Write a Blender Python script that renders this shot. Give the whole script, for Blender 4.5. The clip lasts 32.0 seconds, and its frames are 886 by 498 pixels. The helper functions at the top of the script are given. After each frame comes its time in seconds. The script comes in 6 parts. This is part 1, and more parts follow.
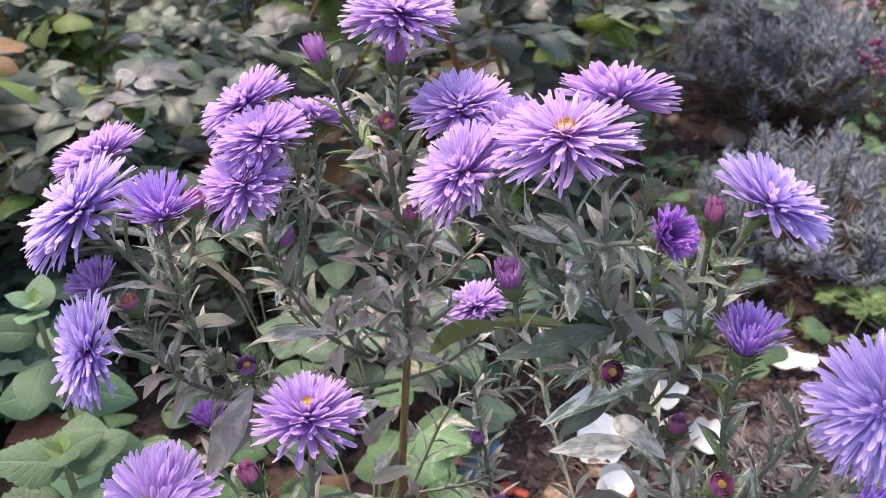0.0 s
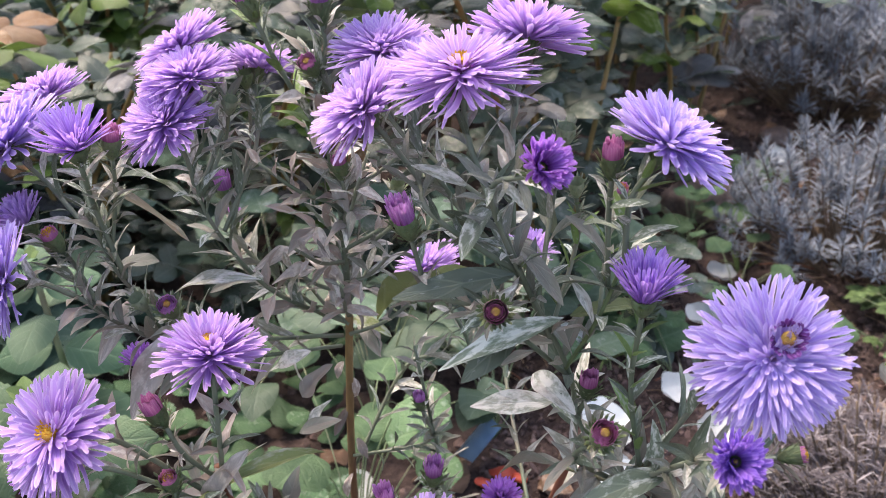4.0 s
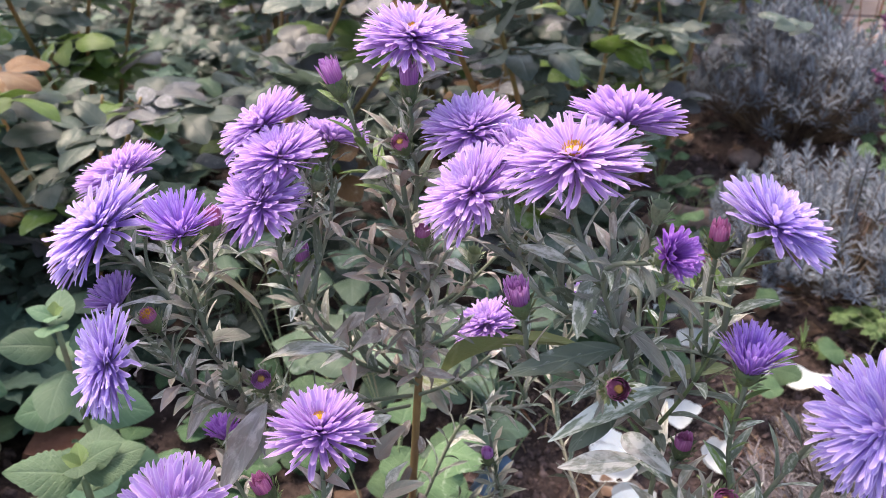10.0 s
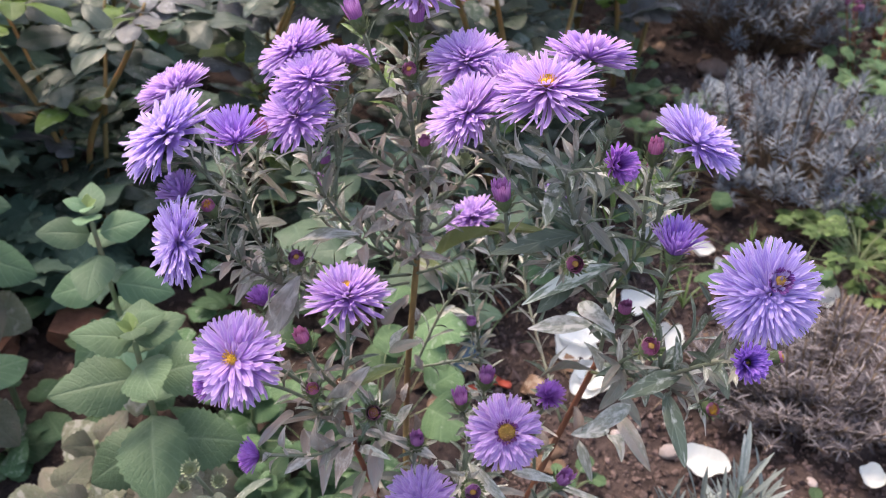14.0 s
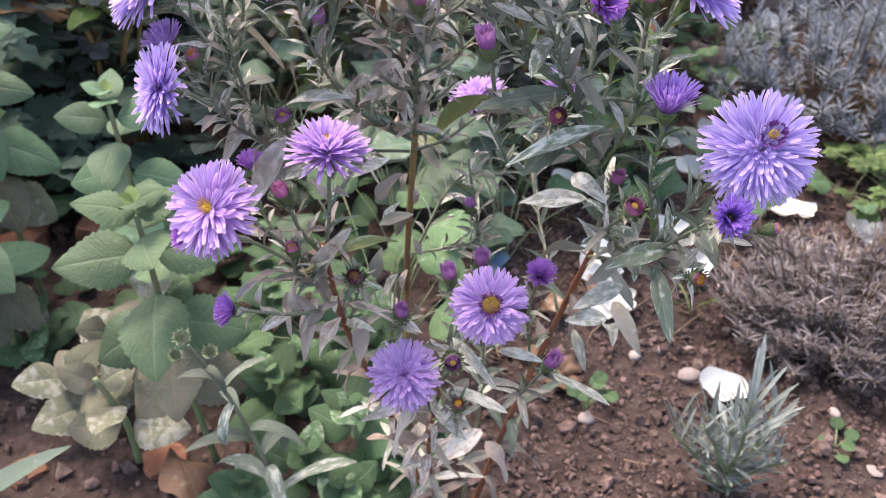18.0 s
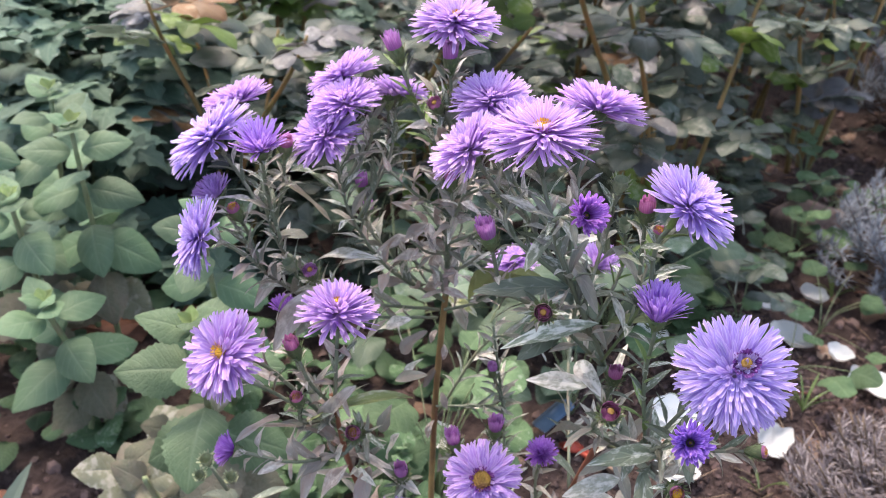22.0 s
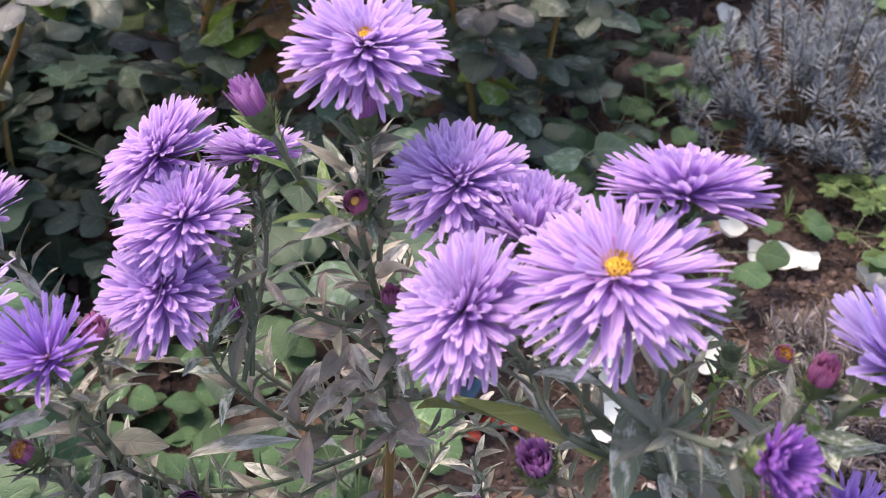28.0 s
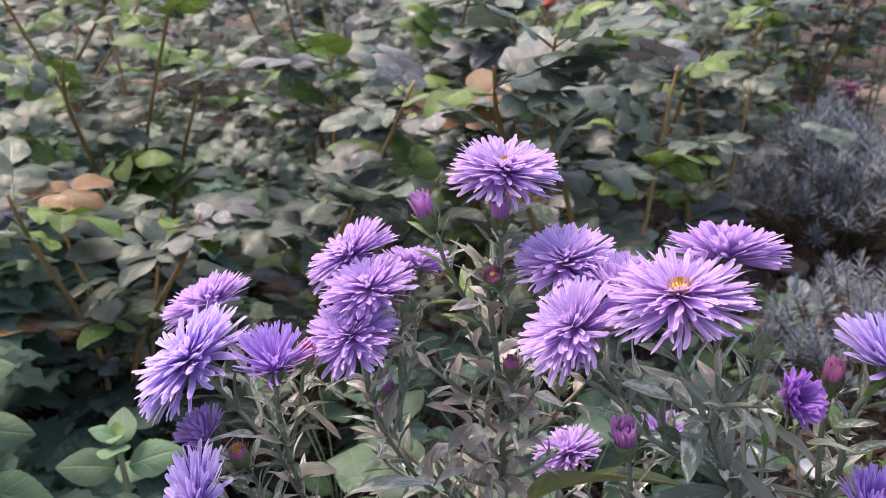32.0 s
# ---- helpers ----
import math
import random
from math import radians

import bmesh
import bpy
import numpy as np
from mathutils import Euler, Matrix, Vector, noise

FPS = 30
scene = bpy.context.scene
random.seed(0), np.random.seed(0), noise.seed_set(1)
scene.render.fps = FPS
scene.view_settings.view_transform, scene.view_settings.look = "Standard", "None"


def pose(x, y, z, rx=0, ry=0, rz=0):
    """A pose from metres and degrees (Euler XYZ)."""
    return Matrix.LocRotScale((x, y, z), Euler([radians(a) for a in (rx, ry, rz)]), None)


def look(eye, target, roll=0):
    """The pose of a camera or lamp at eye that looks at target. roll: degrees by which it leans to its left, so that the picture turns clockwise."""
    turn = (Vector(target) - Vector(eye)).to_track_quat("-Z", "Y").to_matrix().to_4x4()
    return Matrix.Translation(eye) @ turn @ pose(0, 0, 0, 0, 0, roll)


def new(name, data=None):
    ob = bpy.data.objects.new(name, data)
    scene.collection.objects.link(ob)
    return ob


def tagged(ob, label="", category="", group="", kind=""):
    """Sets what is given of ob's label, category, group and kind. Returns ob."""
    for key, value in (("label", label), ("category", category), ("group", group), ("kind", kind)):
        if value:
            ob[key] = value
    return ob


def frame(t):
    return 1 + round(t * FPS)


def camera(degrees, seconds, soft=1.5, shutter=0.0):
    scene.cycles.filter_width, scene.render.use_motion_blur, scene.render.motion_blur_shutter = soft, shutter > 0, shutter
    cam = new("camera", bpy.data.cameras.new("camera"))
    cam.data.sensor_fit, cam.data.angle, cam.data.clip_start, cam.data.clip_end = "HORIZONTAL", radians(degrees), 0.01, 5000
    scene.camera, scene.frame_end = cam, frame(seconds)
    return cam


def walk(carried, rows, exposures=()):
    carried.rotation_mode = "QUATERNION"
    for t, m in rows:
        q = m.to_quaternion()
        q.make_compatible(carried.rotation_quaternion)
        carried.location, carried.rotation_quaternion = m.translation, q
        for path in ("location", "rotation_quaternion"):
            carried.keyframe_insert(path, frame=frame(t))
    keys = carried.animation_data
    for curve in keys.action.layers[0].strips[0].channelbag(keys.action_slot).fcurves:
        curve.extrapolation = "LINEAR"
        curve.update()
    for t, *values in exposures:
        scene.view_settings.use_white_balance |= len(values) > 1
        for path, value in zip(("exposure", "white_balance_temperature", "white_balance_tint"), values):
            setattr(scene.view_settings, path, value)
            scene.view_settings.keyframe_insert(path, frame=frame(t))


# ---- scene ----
cam = camera(53.6, 32.0, 0.8)
METRES, EYE, TILT, LEAN, TURN = 0.8, 0.50, -28.0, 0.0, 0.0
ROWS = [
    (0.0, 0.0, 0.0, 0.0, 0.0, 0.0, -0.0),
    (0.5, 0.0164, 0.0013, -0.0038, 0.67, -0.78, -0.45),
    (1.0, 0.0278, 0.0051, -0.0064, 0.76, -1.12, -0.49),
    (1.5, 0.0367, 0.0105, -0.01, 0.75, -1.37, -0.48),
    (2.0, 0.0414, 0.0106, -0.0111, 0.67, -1.57, -0.34),
    (2.5, 0.0444, 0.0094, -0.011, 1.02, -1.72, -0.57),
    (4.5, 0.0603, 0.0058, -0.0237, 5.9, 0.32, -2.24),
    (5.0, 0.0543, 0.0004, -0.0215, 7.6, 0.23, -2.29),
    (5.5, 0.0568, -0.0046, -0.0205, 8.68, 0.77, -2.35),
    (6.0, 0.0624, -0.0101, -0.0208, 9.24, 1.35, -2.47),
    (6.5, 0.0589, -0.0044, -0.0212, 9.24, 1.47, -2.37),
    (7.0, 0.0515, 0.0004, -0.0168, 7.46, 1.82, -2.85),
    (7.5, 0.0468, -0.0086, -0.0107, 6.29, 1.83, -2.58),
    (8.0, 0.0294, -0.0124, -0.004, 5.53, 2.19, -2.05),
    (8.5, 0.0062, -0.0066, 0.0003, 4.32, 2.47, -1.54),
    (9.0, -0.015, 0.0042, 0.0023, 2.21, 1.75, -0.9),
    (9.5, -0.0286, 0.0083, 0.0007, 1.19, 1.24, -0.59),
    (10.0, 0.0018, -0.0074, 0.0004, 1.01, 1.11, -0.43),
    (10.5, 0.0006, -0.0142, 0.0014, 1.0, 1.06, -0.19),
    (11.0, -0.0236, -0.0156, 0.0078, -1.05, 0.62, -0.19),
    (11.5, -0.0387, -0.0167, 0.0105, -3.4, -0.37, 0.09),
    (12.0, -0.041, -0.0222, 0.0148, -4.26, -1.09, 0.33),
    (12.5, -0.0432, -0.0303, 0.018, -4.63, -1.64, 0.43),
    (13.0, -0.0272, -0.0472, 0.0279, -4.08, -2.85, -0.3),
    (13.5, -0.0133, -0.0806, 0.0228, -2.29, -4.14, -0.86),
    (14.0, -0.0097, -0.1024, 0.0023, -0.73, -5.43, -1.27),
    (14.5, -0.0039, -0.1047, -0.0161, -0.15, -6.44, -1.46),
    (15.0, -0.0021, -0.1051, -0.0249, 0.09, -7.09, -1.56),
    (15.5, 0.0077, -0.1077, -0.027, 0.16, -7.33, -1.57),
    (17.5, 0.0196, -0.0967, -0.041, 0.92, -8.38, -1.98),
    (18.0, 0.0269, -0.0925, -0.0431, 3.12, -8.62, -3.29),
    (18.5, 0.037, -0.0883, -0.0466, 5.46, -7.59, -5.29),
    (19.0, 0.0632, -0.09, -0.0472, 7.42, -6.26, -7.17),
    (19.5, 0.076, -0.0858, -0.0396, 8.63, -5.6, -8.02),
    (20.0, 0.0846, -0.0861, -0.0287, 9.15, -5.53, -8.11),
    (20.5, 0.088, -0.088, -0.0207, 10.61, -5.39, -8.54),
    (21.0, 0.0875, -0.0851, -0.0157, 12.15, -4.85, -9.04),
    (21.5, 0.0854, -0.0932, -0.01, 12.44, -3.88, -9.16),
    (22.0, 0.0873, -0.0953, -0.0021, 12.37, -2.71, -9.2),
    (22.5, 0.0857, -0.0923, 0.009, 12.14, -1.62, -8.89),
    (23.0, 0.0828, -0.0798, 0.012, 11.99, -0.83, -8.59),
    (23.5, 0.0797, -0.082, 0.0158, 11.84, -0.63, -8.47),
    (24.0, 0.0749, -0.0776, 0.0133, 11.7, -0.64, -8.31),
    (24.5, 0.0712, -0.0766, 0.011, 11.48, -0.64, -8.19),
    (26.5, -0.0261, 0.0279, 0.0689, -0.22, -7.61, -0.06),
    (27.0, -0.0248, 0.0543, 0.077, -1.36, -9.91, 0.53),
    (27.5, -0.0154, 0.0784, 0.0836, -1.75, -10.98, 0.98),
    (28.0, -0.0054, 0.0979, 0.0857, -2.09, -11.56, 1.38),
    (28.5, -0.0064, 0.0992, 0.0917, -2.2, -11.69, 1.57),
    (29.0, -0.0076, 0.1027, 0.0933, -2.36, -11.79, 1.77),
    (29.5, -0.007, 0.097, 0.0923, -1.95, -10.92, 2.2),
    (30.0, -0.0078, 0.0801, 0.0908, -2.07, -8.72, 2.26),
    (30.5, -0.0192, 0.0405, 0.0757, -2.31, -4.57, 2.0),
    (31.0, -0.0233, 0.0027, 0.0617, -0.72, 1.57, 1.8),
    (31.5, -0.0222, -0.0024, 0.0373, 1.86, 6.26, 0.53),
    (32.0, -0.0228, -0.0062, 0.0122, 3.06, 7.81, -0.5),
]
walk(cam, [(t, pose(0, 0, EYE, TILT, LEAN, TURN) @ pose(METRES * x, METRES * y, METRES * z, 90 + pitch, roll, yaw)) for t, x, y, z, yaw, pitch, roll in ROWS],
     [(0.0, 1.72, 7400.0, 12.3), (4.5, 1.79, 7400.0, 12.3), (9.0, 1.79, 7400.0, 12.3), (13.0, 1.65, 7400.0, 12.3), (15.5, 1.65, 7400.0, 12.3), (18.0, 1.89, 7400.0, 12.3), (21.5, 1.91, 7400.0, 12.3), (24.0, 1.83, 7400.0, 12.3), (27.0, 1.49, 7400.0, 12.3), (30.0, 1.49, 7400.0, 12.3), (31.2, 1.76, 7400.0, 12.3), (32.0, 1.58, 7400.0, 12.3)])
cam.data.dof.use_dof = True
cam.data.dof.focus_distance = 0.27
cam.data.dof.aperture_fstop = 30.0

# ---- light: soft overcast afternoon, brightest from behind the roses ----
world = bpy.data.worlds.new("sky")
scene.world = world
world.use_nodes = True
wn = world.node_tree.nodes
sky = wn.new("ShaderNodeTexSky")
sky.sky_type = "NISHITA"
sky.sun_disc = False
sky.sun_elevation, sky.sun_rotation = radians(62), radians(-45)
sky.air_density, sky.dust_density, sky.ozone_density = 1.0, 3.0, 1.0
wn["Background"].inputs["Strength"].default_value = 0.15
world.node_tree.links.new(sky.outputs["Color"], wn["Background"].inputs["Color"])
sun = new("sun", bpy.data.lights.new("sun", "SUN"))
sun.data.energy, sun.data.angle, sun.data.color = 1.3, radians(22), (1.0, 0.95, 0.88)
sun.matrix_world = look((-0.9, 0.9, 2.8), (0, 0.3, 0.2))

# ---- materials ----


class Nodes:
    """Short helper round one material's node tree."""

    def __init__(self, name):
        self.mat = bpy.data.materials.new(name)
        self.mat.use_nodes = True
        self.t = self.mat.node_tree
        self.bsdf = self.t.nodes["Principled BSDF"]
        self.out = self.t.nodes["Material Output"]

    def put(self, sock, value):
        if isinstance(value, bpy.types.NodeSocket):
            self.t.links.new(value, sock)
        else:
            if isinstance(value, tuple) and len(value) == 3 and sock.type == "RGBA":
                value = (*value, 1.0)
            sock.default_value = value

    def add(self, kind, **vals):
        n = self.t.nodes.new(kind)
        for k, v in vals.items():
            self.put(n.inputs[int(k[1:])] if k[0] == "i" and k[1:].isdigit() else n.inputs[k], v)
        return n

    def math(self, op, a, b=0.0, clamp=False):
        n = self.t.nodes.new("ShaderNodeMath")
        n.operation, n.use_clamp = op, clamp
        self.put(n.inputs[0], a)
        self.put(n.inputs[1], b)
        return n.outputs[0]

    def mix(self, f, a, b, mode="MIX"):
        n = self.t.nodes.new("ShaderNodeMix")
        n.data_type, n.blend_type = "RGBA", mode
        self.put(n.inputs[0], f)
        self.put(n.inputs[6], a)
        self.put(n.inputs[7], b)
        return n.outputs[2]

    def ramp(self, f, *stops):
        n = self.t.nodes.new("ShaderNodeValToRGB")
        els = n.color_ramp.elements
        while len(els) < len(stops):
            els.new(0.5)
        for e, (p, c) in zip(els, stops):
            e.position = p
            e.color = (*c, 1.0) if isinstance(c, tuple) else (c, c, c, 1.0)
        self.put(n.inputs[0], f)
        return n.outputs[0]

    def noise(self, scale, detail=3.0, rough=0.55, vec=None):
        n = self.add("ShaderNodeTexNoise", Scale=scale, Detail=detail, Roughness=rough)
        if vec is not None:
            self.put(n.inputs["Vector"], vec)
        return n.outputs["Fac"]

    def obj(self):
        return self.t.nodes.new("ShaderNodeTexCoord").outputs["Object"]

    def uv(self):
        n = self.t.nodes.new("ShaderNodeTexCoord")
        s = self.t.nodes.new("ShaderNodeSeparateXYZ")
        self.put(s.inputs[0], n.outputs["UV"])
        return n.outputs["UV"], s.outputs[0], s.outputs[1]

    def rand(self):
        a = self.t.nodes.new("ShaderNodeObjectInfo").outputs["Random"]
        b = self.t.nodes.new("ShaderNodeNewGeometry").outputs["Random Per Island"]
        return self.math("FRACT", self.math("ADD", a, b)), a, b

    def scaled(self, vec, s):
        n = self.t.nodes.new("ShaderNodeMapping")
        self.put(n.inputs[0], vec)
        n.inputs["Scale"].default_value = s
        return n.outputs[0]

    def finish(self, color, rough=0.6, bump=None, strength=0.3, dist=0.001, thin=0.0, thin_color=None, spec=0.4):
        self.put(self.bsdf.inputs["Base Color"], color)
        self.put(self.bsdf.inputs["Roughness"], rough)
        self.put(self.bsdf.inputs["Specular IOR Level"], spec)
        if bump is not None:
            b = self.add("ShaderNodeBump", Strength=strength, Distance=dist, Height=bump)
            self.put(self.bsdf.inputs["Normal"], b.outputs[0])
        if thin:
            tr = self.add("ShaderNodeBsdfTranslucent", Color=thin_color if thin_color is not None else color)
            m = self.add("ShaderNodeMixShader", Fac=thin)
            self.put(m.inputs[1], self.bsdf.outputs[0])
            self.put(m.inputs[2], tr.outputs[0])
            self.put(self.out.inputs["Surface"], m.outputs[0])
        return self.mat


def petal_material(name, base, mid, tip, under, pale=(0.86, 0.74, 0.93)):
    """Thin ray petals: a colour that changes from base to tip, streaks along the blade, and a spread from petal to petal."""
    k = Nodes(name)
    uv, u, v = k.uv()
    r, _, _ = k.rand()
    col = k.ramp(v, (0.0, base), (0.3, mid), (1.0, tip))
    streak = k.noise(1.0, 2.0, 0.6, k.scaled(uv, (14.0, 1.2, 1.0)))
    col = k.mix(k.math("MULTIPLY", k.math("SUBTRACT", streak, 0.35, True), 1.3), col, under)
    col = k.mix(k.math("MULTIPLY", r, 0.36), col, under)
    col = k.mix(k.ramp(r, (0.7, 0.0), (1.0, 0.45)), col, tip)
    edge = k.ramp(k.math("ABSOLUTE", k.math("SUBTRACT", u, 0.5)), (0.2, 0.0), (0.5, 0.65))
    col = k.mix(k.math("MULTIPLY", edge, v), col, pale)
    return k.finish(col, 0.55, k.noise(1.0, 2.0, 0.5, k.scaled(uv, (9.0, 0.7, 1.0))), 0.35, 0.0005, 0.42, None, 0.25)


P_LILAC = petal_material("petal_lilac", (0.61, 0.42, 0.68), (0.54, 0.32, 0.71), (0.65, 0.45, 0.80), (0.38, 0.18, 0.60), (0.84, 0.71, 0.90))
P_VIOLET = petal_material("petal_violet", (0.60, 0.46, 0.72), (0.53, 0.38, 0.79), (0.64, 0.50, 0.87), (0.36, 0.22, 0.65), (0.84, 0.76, 0.95))
P_DEEP = petal_material("petal_deep_violet", (0.46, 0.25, 0.62), (0.46, 0.23, 0.72), (0.58, 0.37, 0.83), (0.29, 0.11, 0.55), (0.76, 0.60, 0.91))
P_PINK = petal_material("petal_pink_lilac", (0.62, 0.44, 0.67), (0.56, 0.345, 0.71), (0.65, 0.465, 0.80), (0.40, 0.195, 0.60), (0.84, 0.72, 0.91))
P_DARK = petal_material("petal_dark_purple", (0.20, 0.04, 0.22), (0.42, 0.14, 0.60), (0.52, 0.25, 0.74), (0.26, 0.06, 0.43), (0.70, 0.45, 0.84))
P_INDIGO = petal_material("petal_indigo", (0.14, 0.05, 0.28), (0.29, 0.13, 0.62), (0.40, 0.22, 0.76), (0.18, 0.06, 0.42), (0.60, 0.42, 0.88))
P_BUD = petal_material("petal_bud_magenta", (0.42, 0.12, 0.32), (0.47, 0.16, 0.50), (0.56, 0.28, 0.62), (0.27, 0.06, 0.27), (0.70, 0.46, 0.74))
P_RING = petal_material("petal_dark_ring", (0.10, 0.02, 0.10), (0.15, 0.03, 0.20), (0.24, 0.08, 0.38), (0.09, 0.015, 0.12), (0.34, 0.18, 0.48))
P_MAROON = petal_material("petal_bud_maroon", (0.40, 0.10, 0.22), (0.46, 0.12, 0.33), (0.56, 0.23, 0.44), (0.28, 0.05, 0.19), (0.62, 0.34, 0.52))


def leaf_material(name, dark, light, vein, dust, dust_amount, rough=0.55, thin=0.22, ribs=9.0, dusty=0.3, brown=None, spec=0.35, net=0.0):
    """A leaf: midrib and side veins from its own length and width, blotches, and a powdery bloom in patches."""
    k = Nodes(name)
    uv, u, v = k.uv()
    rr, ro, _ = k.rand()
    off = k.math("ABSOLUTE", k.math("SUBTRACT", u, 0.5))
    rib = k.ramp(off, (0.0, 1.0), (0.05, 0.0))
    side = k.math("SINE", k.math("MULTIPLY", k.math("SUBTRACT", v, k.math("MULTIPLY", off, 0.55)), ribs * 6.283))
    side = k.ramp(side, (0.82, 0.0), (1.0, 1.0))
    veins = k.math("MAXIMUM", rib, k.math("MULTIPLY", side, 0.55))
    n = k.t.nodes.new("ShaderNodeVectorMath")
    n.operation = "ADD"
    k.put(n.inputs[0], uv)
    k.put(n.inputs[1], k.t.nodes.new("ShaderNodeObjectInfo").outputs["Location"])
    blot = k.noise(3.0, 4.0, 0.6, k.scaled(n.outputs[0], (1.0, 1.0, 1.0)))
    col = k.mix(blot, dark, light)
    col = k.mix(k.math("MULTIPLY", veins, 0.5), col, vein)
    sp = k.math("ADD", k.noise(5.5, 5.0, 0.6, k.scaled(n.outputs[0], (0.5, 1.0, 1.0))), k.math("MULTIPLY", k.math("SUBTRACT", rr, 0.5), dusty))
    d = k.ramp(sp, (max(0.0, 0.66 - dust_amount), 0.0), (min(1.0, 0.76 - dust_amount * 0.8), 1.0))
    col = k.mix(k.math("MULTIPLY", d, 0.85), col, dust)
    if brown is not None:
        br = k.ramp(k.math("ADD", k.noise(2.2, 3.0, 0.6, n.outputs[0]), k.math("MULTIPLY", ro, 0.3)), (0.62, 0.0), (0.82, 1.0))
        col = k.mix(k.math("MULTIPLY", br, 0.8), col, brown)
    val = k.add("ShaderNodeHueSaturation", Color=col, Value=k.math("ADD", 0.6, k.math("MULTIPLY", rr, 0.75)))
    col = val.outputs[0]
    relief = k.math("SUBTRACT", k.noise(30.0, 3.0, 0.6, uv), k.math("MULTIPLY", veins, 1.2))
    if net:
        cell = k.t.nodes.new("ShaderNodeTexVoronoi")
        cell.feature = "DISTANCE_TO_EDGE"
        k.put(cell.inputs["Vector"], k.scaled(n.outputs[0], (0.75, 1.0, 1.0)))
        cell.inputs["Scale"].default_value = 13.0
        line = k.ramp(cell.outputs[0], (0.0, 1.0), (0.16, 0.0))
        col = k.mix(k.math("MULTIPLY", line, 0.28 * net), col, vein)
        relief = k.math("SUBTRACT", relief, k.math("MULTIPLY", line, 1.3 * net))
    return k.finish(col, rough, relief, 0.35 + 0.35 * net, 0.0012, thin, None, spec)


L_ASTER = leaf_material("aster_leaf_green", (0.075, 0.105, 0.07), (0.185, 0.22, 0.155), (0.30, 0.34, 0.26), (0.55, 0.56, 0.52), 0.13, 0.36, 0.15, 3.0, 0.22, None, 0.6)
L_GREY = leaf_material("aster_leaf_mildewed", (0.165, 0.18, 0.135), (0.385, 0.375, 0.32), (0.46, 0.44, 0.39), (0.58, 0.555, 0.52), 0.13, 0.42, 0.16, 3.0, 0.3, (0.34, 0.28, 0.24), 0.55)
L_MAUVE = leaf_material("aster_leaf_withered", (0.28, 0.245, 0.22), (0.48, 0.43, 0.39), (0.56, 0.49, 0.46), (0.62, 0.565, 0.53), 0.12, 0.5, 0.14, 3.0, 0.3, (0.42, 0.31, 0.27), 0.45)
L_WITHER = leaf_material("aster_leaf_dried", (0.19, 0.15, 0.135), (0.345, 0.285, 0.26), (0.42, 0.36, 0.33), (0.48, 0.43, 0.40), 0.08, 0.6, 0.14, 3.0, 0.3, (0.27, 0.19, 0.155), 0.35)
L_YELLOW = leaf_material("aster_leaf_yellowing", (0.15, 0.19, 0.07), (0.26, 0.30, 0.13), (0.36, 0.38, 0.22), (0.42, 0.42, 0.34), 0.14, 0.55, 0.2, 3.0, 0.3)
L_TENDER = leaf_material("aster_leaf_young", (0.12, 0.19, 0.06), (0.20, 0.30, 0.10), (0.26, 0.34, 0.15), (0.35, 0.38, 0.30), 0.05, 0.5, 0.25, 3.0)
L_MINT = leaf_material("mint_leaf", (0.058, 0.108, 0.054), (0.122, 0.186, 0.102), (0.18, 0.245, 0.155), (0.30, 0.34, 0.27), 0.0, 0.55, 0.2, 9.0, 0.25, None, 0.35, 0.25)
L_MINT_SMOOTH = leaf_material("mint_leaf_smooth", (0.058, 0.118, 0.064), (0.125, 0.205, 0.118), (0.175, 0.25, 0.16), (0.30, 0.35, 0.29), -0.06, 0.55, 0.2, 6.0, 0.2, None, 0.35, 0.06)
L_MINT_LOW = leaf_material("mint_leaf_deep_green", (0.045, 0.098, 0.05), (0.085, 0.16, 0.075), (0.125, 0.20, 0.105), (0.21, 0.26, 0.20), 0.02, 0.5, 0.2, 8.0, 0.3, None, 0.35, 0.4)
L_MINT_OLD = leaf_material("mint_leaf_old_mildewed", (0.11, 0.12, 0.075), (0.20, 0.20, 0.15), (0.24, 0.235, 0.185), (0.32, 0.305, 0.27), 0.08, 0.8, 0.15, 8.0, 0.3, (0.22, 0.185, 0.145), 0.25, 0.4)
L_MINT_TIP = leaf_material("mint_leaf_tip", (0.19, 0.27, 0.10), (0.29, 0.38, 0.15), (0.35, 0.43, 0.21), (0.40, 0.44, 0.30), 0.03, 0.6, 0.3, 8.0, 0.3, None, 0.25, 0.15)
L_ROUND = leaf_material("ground_cover_leaf", (0.05, 0.10, 0.045), (0.105, 0.175, 0.085), (0.16, 0.235, 0.13), (0.22, 0.27, 0.2), 0.0, 0.6, 0.2, 5.0, 0.2, None, 0.3, 0.4)
L_ROSE = leaf_material("rose_leaf_grey_green", (0.054, 0.079, 0.060), (0.117, 0.148, 0.118), (0.152, 0.182, 0.152), (0.20, 0.21, 0.19), 0.03, 0.26, 0.40, 6.0, 0.3, None, 0.65)
L_ROSE_BROWN = leaf_material("rose_leaf_turning", (0.12, 0.06, 0.03), (0.24, 0.125, 0.055), (0.26, 0.16, 0.09), (0.30, 0.21, 0.14), 0.02, 0.45, 0.2, 6.0)
L_ROSE_MAUVE = leaf_material("rose_leaf_mildewed", (0.072, 0.072, 0.078), (0.14, 0.134, 0.146), (0.17, 0.162, 0.175), (0.24, 0.23, 0.245), 0.06, 0.36, 0.2, 6.0, 0.3, None, 0.5)
